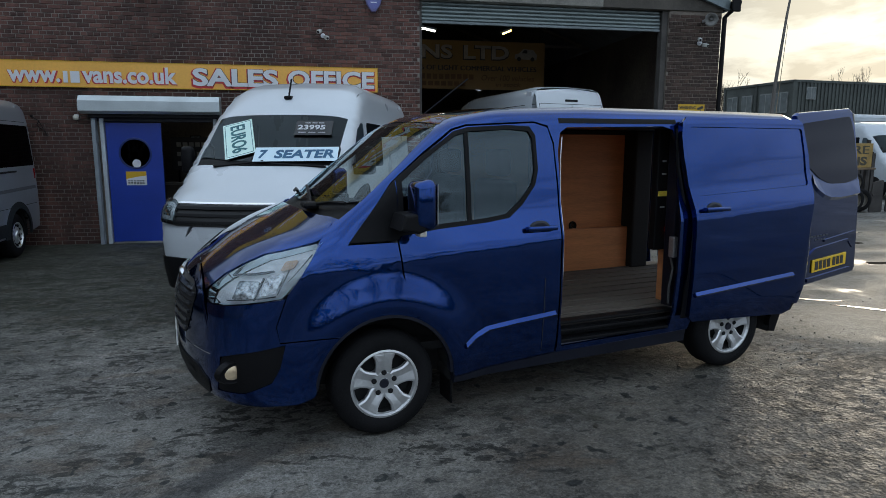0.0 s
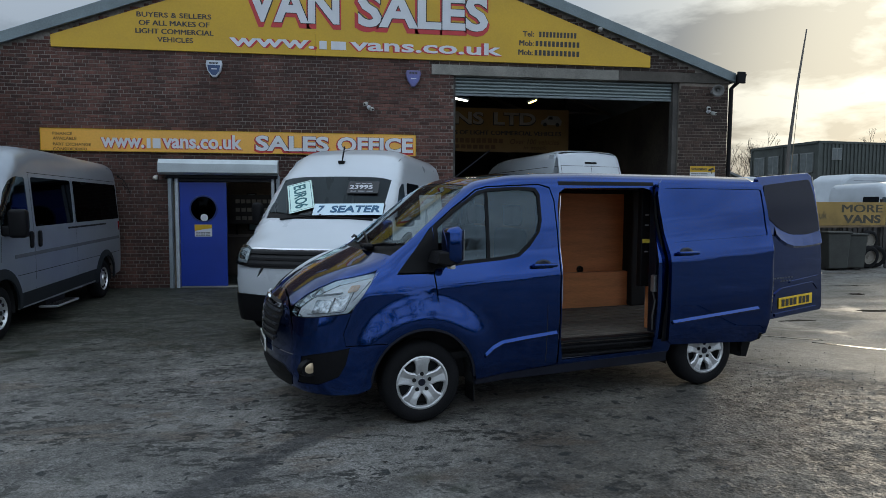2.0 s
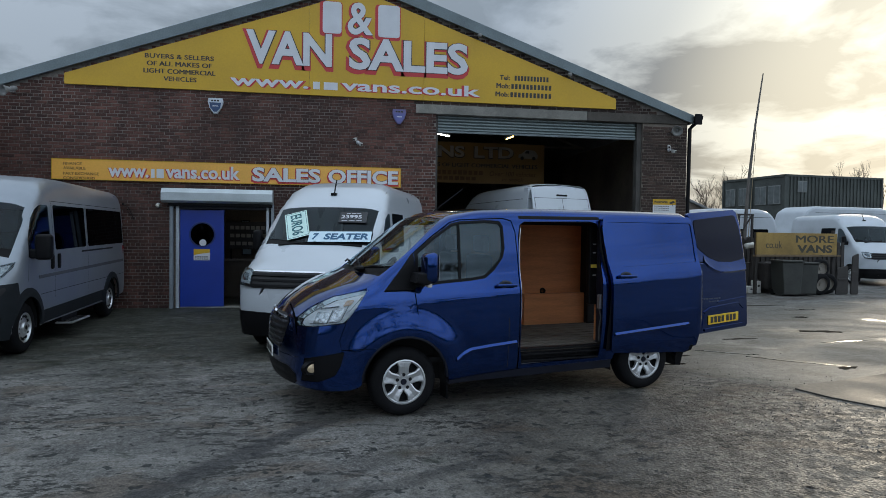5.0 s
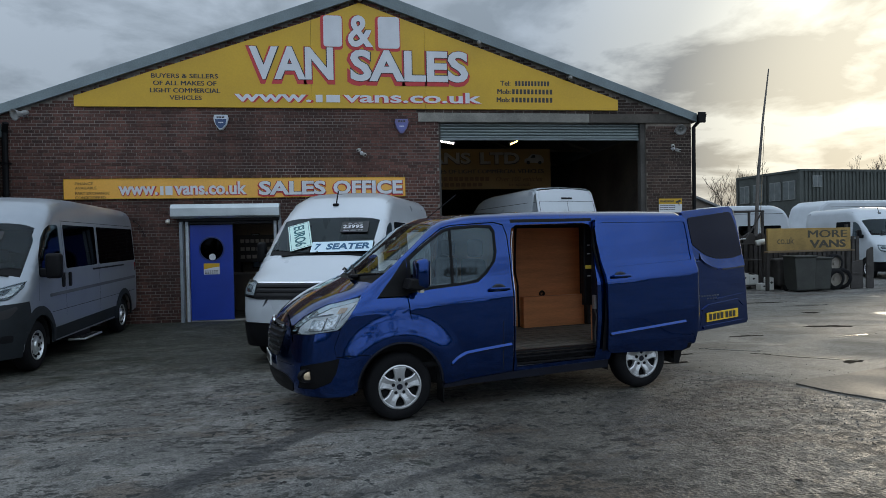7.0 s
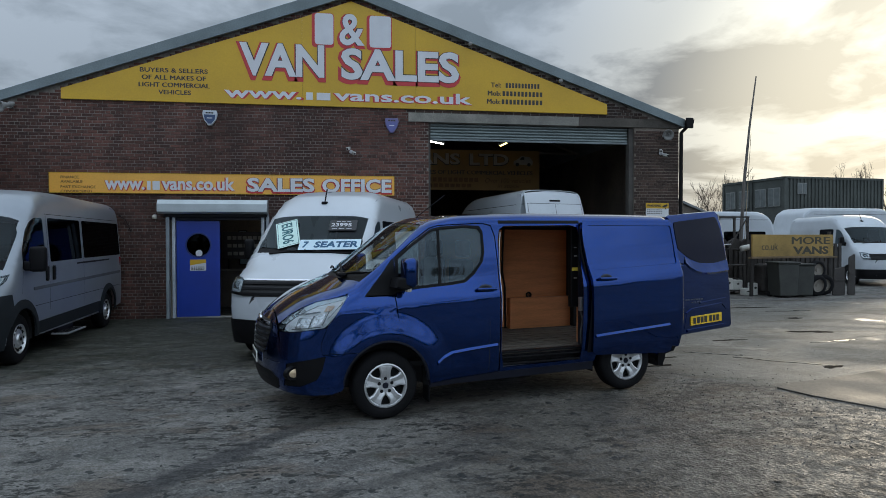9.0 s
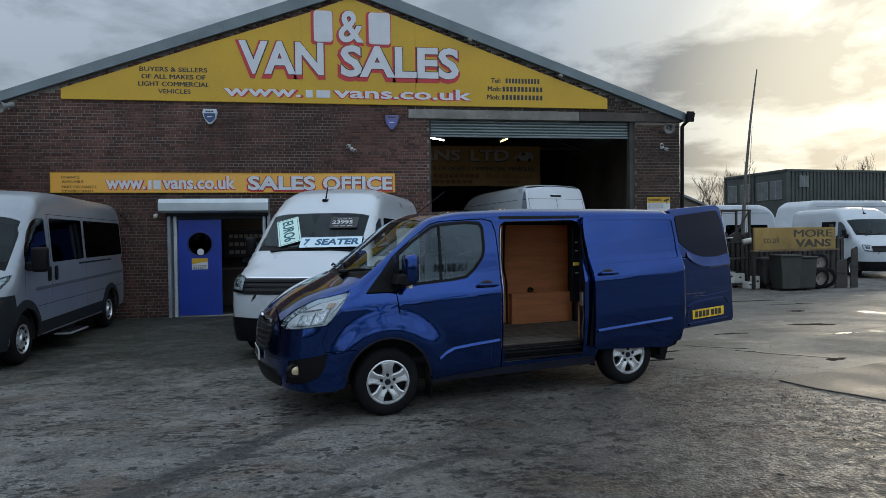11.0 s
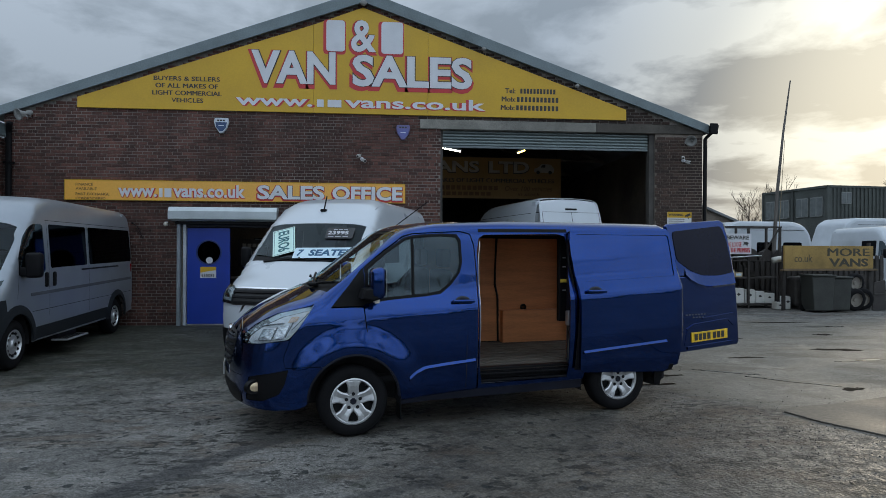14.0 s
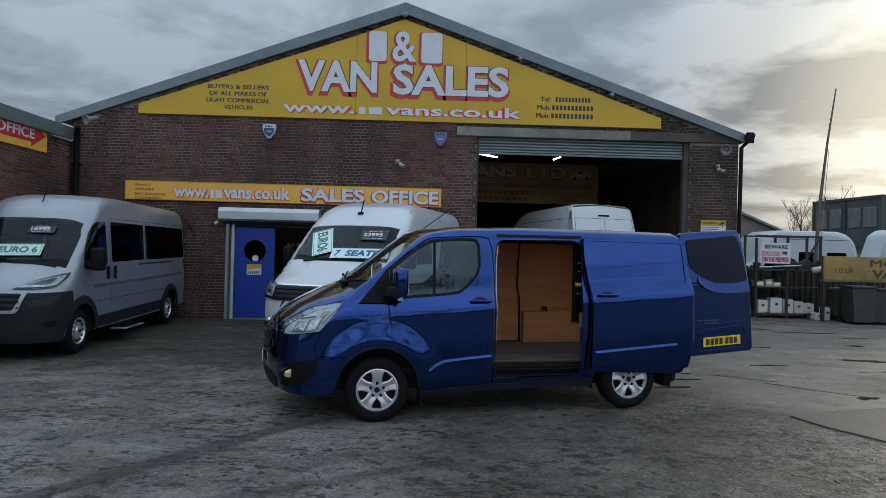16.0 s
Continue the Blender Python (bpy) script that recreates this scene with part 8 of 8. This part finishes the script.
# dark backing panels added behind the rack, standing for the dark clutter there
for i in range(4):
    x = 11.3 + 1.62 * i
    f_ = thing("fence_section", pose(x, 16.85, GZ), "dark corrugated backing added behind the rack in place of dark clutter", "fence", "fence sections")
    for k in range(9):
        part("corrugation", box_bm(0.18 * k, 0.18 * k + 0.11, -0.02 if k % 2 else 0.0, 0.03, 0.0, 1.55 + 0.06 * (i % 2)), steel_m, f_)
    part("backing", box_bm(0.0, 1.58, 0.03, 0.045, 0.0, 1.5), steel_m, f_)
    part("fence_post", box_bm(-0.04, 0.02, 0.05, 0.13, 0, 1.7), steel_m, f_)
for i in range(9):
    x, z, w_, h_ = 11.55 + 0.21 * i, (0.94, 1.46, 0.14)[i % 3], rng.uniform(0.14, 0.2), rng.uniform(0.15, 0.38)
    cr = thing("crate", pose(x, 16.30, GZ + z), "dark greasy crate on the rack", "crate", "crates on the rack")
    part("crate_body", box_bm(-w_ / 2, w_ / 2, -0.1, 0.1, 0, h_, 0.01), mat("dark_crate", (0.04, 0.036, 0.03), 0.8, var=0.3), cr)
    part("crate_rim", box_bm(-w_ / 2 - 0.01, w_ / 2 + 0.01, -0.11, 0.11, h_ - 0.03, h_), mat("dark_crate", (0.04, 0.036, 0.03), 0.8), cr)

# yellow board on posts above bins
mv = thing("yard_board", pose(13.0, 14.95, GZ, 0, 0, 9), "weathered yellow board lettered MORE VANS on posts", "sign")
part("board", box_bm(0.0, 3.22, -0.03, 0.03, 1.22, 1.90, 0.006), mat("weathered_yellow_board", (0.30, 0.195, 0.055), 0.7, var=0.25, scale=1.2, stain=0.4), mv)
old_m = mat("worn_black_letters", (0.05, 0.045, 0.03), 0.7)
letters("MORE", 1.52, 3.05, 1.60, 1.83, -0.031, old_m, mv, bold=0.04)
letters("VANS", 1.58, 3.02, 1.28, 1.53, -0.031, old_m, mv, bold=0.04)
letters("co.uk", 0.35, 0.98, 1.42, 1.64, -0.031, old_m, mv, bold=0.0)
for x in (0.06, 1.6, 3.16):
    part("post", box_bm(x - 0.04, x + 0.04, 0.031, 0.11, 0, 2.0 if x > 3 else 1.9), steel_m, mv)
part("board_ledge", box_bm(-0.1, 3.3, -0.12, 0.03, 1.16, 1.215, 0.01), mat("rotten_timber", (0.14, 0.10, 0.06), 0.9, stain=0.4), mv)


def wheelie_bin(x, y, s=1.0, label="dark wheeled bin below the yellow board"):
    b = thing("wheelie_bin", pose(x, y, GZ, 0, 0, rng.uniform(-15, 15)), label, "bin", "bins")
    part("bin_body", prism_bm([(-0.24 * s, 0.06), (0.24 * s, 0.06), (0.30 * s, 0.95 * s), (-0.30 * s, 0.95 * s)], -0.30 * s, 0.30 * s, 0.03), mat("dark_bin_plastic", (0.03, 0.032, 0.028), 0.6, var=0.2), b)
    part("bin_lid", box_bm(-0.32 * s, 0.32 * s, -0.34 * s, 0.33 * s, 0.95 * s, 1.0 * s, 0.02), mat("dark_bin_plastic", (0.03, 0.032, 0.028), 0.6), b)
    for k in (-1, 1):
        part("bin_wheel", lathe_bm([(-0.03, 0.0), (-0.03, 0.09), (0.03, 0.09), (0.03, 0.0)], 16, "x", centre=(k * 0.22 * s, 0.28 * s, 0.09)), tyre_m, b)


wheelie_bin(13.75, 14.55, 1.08)
wheelie_bin(14.40, 14.65, 1.02)
tank = thing("oil_tank", pose(13.85, 15.45, GZ), "dark low tank behind the bins", "tank")
part("tank_shell", box_bm(-0.3, 1.6, -0.25, 0.25, 0.1, 0.98, 0.1, 3), steel_m, tank)
part("tank_skid", box_bm(-0.2, 1.5, -0.2, 0.2, 0.0, 0.12), steel_m, tank)


def loose_tyre(x, y, z, lean, turn, r=0.33):
    t = thing("old_road_wheel", pose(x, y, GZ + z, lean, 0, turn), "worn dark tyre on a steel wheel", "wheel", "old road wheels")
    part("tyre", lathe_bm([(-0.09, 0.2), (-0.10, 0.26), (-0.08, r - 0.02), (-0.03, r), (0.03, r), (0.08, r - 0.02), (0.10, 0.26), (0.09, 0.2)], 24, cap=False), tyre_m, t, smooth=True)
    part("rim", lathe_bm([(-0.08, 0.2), (-0.03, 0.19), (-0.02, 0.06), (-0.05, 0.05), (-0.05, 0.0)], 24, cap=False), mat("tarnished_rim", (0.25, 0.23, 0.2), 0.5, 0.5), t)


loose_tyre(15.05, 14.75, 0.335, 8, 6)
loose_tyre(15.42, 14.95, 0.335, 6, -14)
loose_tyre(15.20, 14.95, 0.80, 4, 8, 0.30)
for x, y, w_, h in ((15.95, 14.9, 0.5, 0.9), (16.4, 14.9, 0.3, 1.3), (15.5, 15.3, 0.8, 1.05)):
    p_ = thing("scrap_sheet", pose(x, y, GZ, 0, 0, 8), "rusty scrap panel leaning behind the board", "scrap", "scrap panels")
    part("panel_sheet", prism_bm(rounded([(-w_ / 2, 0), (w_ / 2, 0), (w_ / 2 * 0.9, h), (-w_ / 2 * 0.7, h * 0.92)], 0.06), 0, 0.04, 0.006), steel_m, p_)
    part("panel_rib", box_bm(-w_ / 2 * 0.7, w_ / 2 * 0.7, -0.02, 0.0, h * 0.5, h * 0.56, 0.006), steel_m, p_)

# parked white vans beyond the board
tall_white_van(pose(20.6, 17.75, GZ, 0, 0, 78), "plain white van parked nose out beyond the board", False, shaded_white_m)


def plain_van(m, L_, H_, label):
    """A high white van seen over the board: body with its side windows, wheels and bumper."""
    v = thing("white_van", m, label, "van", "white vans in the yard")
    prof = [(0.0, 0.45), (L_, 0.45), (L_, 1.4), (L_ - 0.04, H_ - 0.80), (L_ - 0.16, H_ - 0.38), (L_ - 0.38, H_ - 0.12), (L_ - 0.75, H_), (1.9, H_), (1.45, H_ - 0.25), (0.95, 1.62), (0.25, 1.28), (0.02, 1.0)]
    part("body", prism_bm(rounded(prof, 0.16), -1.0, 1.0, 0.14), shaded_white_m, v)
    part("side_window", prism_bm(rounded([(1.35, 1.50), (2.2, 1.50), (2.2, 2.10), (1.65, 2.10)], 0.06), -1.006, -1.0), dglass_m, v)
    for k in range(2):
        part("panel_window", prism_bm(rounded([(2.6 + 1.0 * k, 1.55), (3.3 + 1.0 * k, 1.55), (3.3 + 1.0 * k, 2.05), (2.6 + 1.0 * k, 2.05)], 0.06), -1.006, -1.0), dglass_m, v)
    part("gutter_line", box_bm(2.0, L_ - 0.4, -1.008, -1.0, H_ - 0.32, H_ - 0.305), arch_m, v)
    part("bumper", box_bm(L_ - 0.1, L_ + 0.06, -0.95, 0.95, 0.42, 0.62, 0.03), black_m, v)
    for x in (0.95, L_ - 1.1):
        for s_ in (-1, 1):
            wheel(v, x, s_ * 1.0, 0.345, s_, 0.215, "steel")
    return v


plain_van(pose(12.05, 20.0, GZ), 4.8, 2.80, "white high-roof van parked side on behind the rack")
plain_van(pose(21.3, 26.0, GZ, 0, 0, 4), 6.8, 3.3, "long white high-roof van parked behind the others")

# lean-to shed beyond the garage corner
shed = thing("lean_to_shed", pose(0, 0, 0), "dark lean-to shed beside the garage", "shed")
part("shed_wall", prism_bm([(9.5, 0), (15.6, 0), (15.6, 3.02), (9.5, 5.50)], 22.3, 26.0), dark_m, shed)
part("shed_roof", prism_bm([(9.45, 5.52), (15.9, 2.90), (15.9, 3.00), (9.45, 5.63)], 22.1, 26.2, 0.01), roof_m, shed)

# dark container offices, stacked
cont_m = mat("dark_green_container_steel", (0.062, 0.07, 0.064), 0.65, 0.2, var=0.2, scale=0.8, fine=12, stain=0.4)
pane_m = mat("dull_office_pane", (0.10, 0.115, 0.115), 0.2, var=0.15)
winframe_m = mat("dull_grey_window_frame", (0.16, 0.17, 0.165), 0.6, var=0.15, stain=0.3)


def container(z0, z1, label, end_windows, side_windows=()):
    """One storey of the stack: corrugated long side to the yard, glazed end towards the garage."""
    w_, d_ = 7.7, 5.8
    c = thing("container", pose(27.85, 33.3, GZ, 0, 0, 5.2), label, "container", "stacked containers")
    part("shell", box_bm(0.05, w_, 0.05, d_, z0, z1, 0.02), cont_m, c)
    n = 27
    for i in range(n):
        part("rib", box_bm(0.16 + i * (w_ - 0.3) / n, 0.16 + (i + 0.5) * (w_ - 0.3) / n, 0.0, 0.05, z0 + 0.18, z1 - 0.15), cont_m, c)
    for z in (z0, z1 - 0.14):
        part("rail", box_bm(0.0, w_, -0.03, 0.05, z, z + 0.14), cont_m, c)
        part("end_rail", box_bm(-0.03, 0.05, 0.05, d_, z, z + 0.14), cont_m, c)
    for x, y in ((0.0, -0.03), (w_ - 0.14, -0.03), (-0.03, d_ - 0.14), (-0.03, d_ / 2 - 0.07)):
        part("corner_post", box_bm(x, x + 0.14, y, y + 0.14, z0, z1), cont_m, c)
    for wy, wz, ww, wh in end_windows:
        o = new("window"); o.parent = c
        part("window_frame", box_bm(-0.03, 0.05, wy, wy + ww, z0 + wz, z0 + wz + wh, 0.01), winframe_m, o)
        for k in range(2):
            part("pane", box_bm(-0.036, -0.03, wy + 0.05 + k * ww / 2, wy + ww / 2 - 0.03 + k * ww / 2, z0 + wz + 0.06, z0 + wz + wh - 0.06), pane_m, o)
    for wx, wz, ww, wh in side_windows:
        o = new("window"); o.parent = c
        part("window_frame", box_bm(wx, wx + ww, -0.05, 0.0, z0 + wz, z0 + wz + wh, 0.01), winframe_m, o)
        for k in range(2):
            part("pane", box_bm(wx + 0.05 + k * ww / 2, wx + ww / 2 - 0.03 + k * ww / 2, -0.056, -0.05, z0 + wz + 0.06, z0 + wz + wh - 0.06), pane_m, o)


rows_ = [(0.35, 1.0, 1.0, 1.2), (1.55, 1.0, 1.0, 1.2), (3.2, 1.0, 0.9, 1.2), (4.5, 1.0, 0.9, 1.2)]
container(0.0, 2.85, "dark green container office at ground level", rows_)
container(2.854, 5.72, "dark green container office stacked on another", rows_, [(0.95, 1.75, 0.70, 0.72)])


# bare winter trees
bark_m = mat("bare_twig_bark", (0.055, 0.042, 0.03), 0.9, var=0.2)


def bare_tree(x, y, h, seed, spread=0.5, twig=0.008):
    r = random.Random(seed)
    t = thing("bare_tree", pose(x, y, 0), "leafless winter tree with fine twigs", "tree", "bare trees")
    trunk, crown = bmesh.new(), bmesh.new()

    def limb(bm, p, d, ln, rad, depth):
        pts = [p]
        for _ in range(3):
            d = (d + Vector((r.uniform(-1, 1), r.uniform(-1, 1), r.uniform(-0.2, 0.6))) * 0.16).normalized()
            pts.append(pts[-1] + d * ln / 3)
        tube_bm(pts, rad, 5 if depth < 2 else 3, bm, rad * 0.55)
        return pts, d

    pts, d = limb(trunk, Vector((0, 0, -0.05)), Vector((0, 0, 1)), h * 0.34, h * 0.018, 0)
    todo = [(pts[-1], d, h * 0.26, h * 0.010, 1)]
    for k in range(2):
        todo.append((pts[2], (d + Vector((r.uniform(-1, 1), r.uniform(-1, 1), 0.4)) * 0.7).normalized(), h * 0.24, h * 0.008, 1))
    while todo:
        p, d, ln, rad, dep = todo.pop()
        pts, d2 = limb(crown, p, d, ln, rad, dep)
        if dep < 5:
            for k in range(3 if dep < 4 else 4):
                a = Vector((r.uniform(-1, 1), r.uniform(-1, 1), r.uniform(-0.1, 0.9)))
                todo.append((pts[r.choice((1, 2, 3, 3))], (d2 + a * spread * 1.3).normalized(), ln * r.uniform(0.55, 0.8), max(rad * 0.58, twig), dep + 1))
    part("trunk", trunk, bark_m, t)
    part("crown", crown, bark_m, t)


for i, (x, y, h) in enumerate(((39.0, 61, 7.4), (40.6, 62, 9.0), (42.2, 60, 10.0), (43.3, 62, 10.2), (44.8, 63, 9.4), (56.5, 60, 9.6), (58.6, 61, 10.4), (61.5, 60, 9.2))):
    bare_tree(x, y, h, 11 + i)
# trees and a hedge behind the camera, which show in the glass
for i, (x, y, h) in enumerate(((-22, -25, 10.6), (-16, -24, 9.4), (-11, -25, 11.0), (-7, -23, 9.4), (-3, -24, 10.8), (1, -25, 10.0), (5, -23, 10.8), (10, -24, 9.6), (15, -25, 11.0), (21, -26, 10))):
    bare_tree(x, y, h, 40 + i, twig=0.03)
hedge = bmesh.new()
for _ in range(5200):
    x, y, z = rng.uniform(-45, 50), rng.gauss(-32, 0.8), abs(rng.gauss(0, 1.25))
    s_, a = rng.uniform(0.15, 0.4), rng.uniform(0, 6.28)
    vs = [hedge.verts.new((x + s_ * math.cos(a + k * 2.1) * rng.uniform(0.6, 1.2), y + 0.3 * rng.uniform(-1, 1), z + s_ * math.sin(a + k * 2.1))) for k in range(3)]
    hedge.faces.new(vs)
tagged(part("hedge", hedge, mat("hedge_leaf", (0.03, 0.04, 0.022), 0.8, island=0.5)), "dark scrubby hedge along the far edge of the yard", "hedge", kind="stuff")

# ---- brickwork, laid course by course ----
BL, BH, J, BD = 0.215, 0.065, 0.010, 0.016


def in_front_wall(x0, x1, z):
    if z >= 4.95:
        sign = 7.57 - 0.352 * abs((x0 + x1) / 2 - 0.86)
        under = z + BH < min(roof_z(x0), roof_z(x1)) - 0.20
        return under and not (z > 5.08 and z + BH < sign - 0.12 and -5.5 < x0 and x1 < 7.2)
    if x1 <= DX0 or x0 >= DX1 or z >= DZ:
        if z + BH <= 4.945 and x1 <= OX0 + 0.005:
            return True
    return x0 >= OX1 - 0.005 and z + BH <= 4.715


def lay(x_from, x_to, z_to, ok):
    out = []
    row = 0
    z = 0.004
    while z + BH < z_to:
        ln = 0.1025 if row % 4 == 3 else BL     # every fourth course is of headers
        x = x_from - (0 if row % 2 == 0 else (ln + J) / 2)
        while x < x_to:
            a, c = max(x, x_from), min(x + ln, x_to)
            for lo, hi in ((DX0, DX1), (OX0, OX1)):
                if z < (DZ if lo == DX0 else OZ):
                    if a < lo < c:
                        c = lo
                    if a < hi < c:
                        a = hi
            if c - a > 0.04 and ok(a, c, z):
                out.append((a, c, z))
            x += ln + J
        z += BH + J
        row += 1
    return out


def quad_brick(vs, fs, a, c, z, put, d):
    b = 0.006
    n = len(vs)
    for u, w_ in ((a, z), (c, z), (c, z + BH), (a, z + BH)):
        vs.append(put(u, -0.0, w_))
    for u, w_ in ((a + b, z + b), (c - b, z + b), (c - b, z + BH - b), (a + b, z + BH - b)):
        vs.append(put(u, d, w_))
    fs.append((n + 4, n + 5, n + 6, n + 7))
    for i in range(4):
        j = (i + 1) % 4
        fs.append((n + i, n + j, n + 4 + j, n + 4 + i))


def brick_sheet(name, bricks, put, parent, seed, m=None, label="weathered dark red bricks"):
    r = random.Random(seed)
    vs, fs = [], []
    for a, c, z in bricks:
        quad_brick(vs, fs, a, c, z, put, 0.010 + r.uniform(0, 0.006))
    me = bpy.data.meshes.new(name)
    me.from_pydata(vs, [], fs)
    me.materials.append(m or brick_m)
    ob = new(name, me)
    ob.parent = parent
    tagged(ob, label, kind="stuff")
    return ob


all_front = lay(X0, X1, AZ, in_front_wall)
near = [b for b in all_front if abs(b[1] - b[0] - BL) < 1e-6 and 0.95 < b[0] < 2.6 and 3.40 < b[2] < 4.9][:290]
chosen = set(near)
# darker bricks on the pier; on the right gable the bargeboard's shade is in their colour
brick_sheet("brickwork", [b for b in all_front if (b[0] >= OX1 - 0.01 and b[2] < 4.9) or (b[2] >= 4.9 and b[0] > 2.0)], lambda u, d, w_: (u, FY + 0.0135 - d, w_), wall_front, 4, darkened_brick_m, "darker bricks of the entrance pier and of the shaded right gable")
brick_sheet("brickwork", [b for b in all_front if b not in chosen and not (b[0] >= OX1 - 0.01 and b[2] < 4.9) and not (b[2] >= 4.9 and b[0] > 2.0)], lambda u, d, w_: (u, FY + 0.0135 - d, w_), wall_front, 3)
vs, fs = [], []
quad_brick(vs, fs, 0, BL, 0, lambda u, d, w_: (u, -d, w_), 0.013)
one = bpy.data.meshes.new("brick")
one.from_pydata(vs, [], fs)
one.materials.append(brick_part_m)
for a, c, z in near:
    o = new("brick", one)
    o.parent = wall_front
    o.location = (a, FY + 0.0135, z)
side_bricks = []
row = 0
z = 0.004
while z + BH < 4.30:
    y = 2.0 - (0 if row % 2 == 0 else (BL + J) / 2)
    while y < FY - 0.01:
        side_bricks.append((y, min(y + BL, FY - 0.002), z))
        y += BL + J
    z += BH + J
    row += 1
brick_sheet("brickwork", side_bricks, lambda u, d, w_: (SX - 0.0135 + d, u, w_), wing, 5)
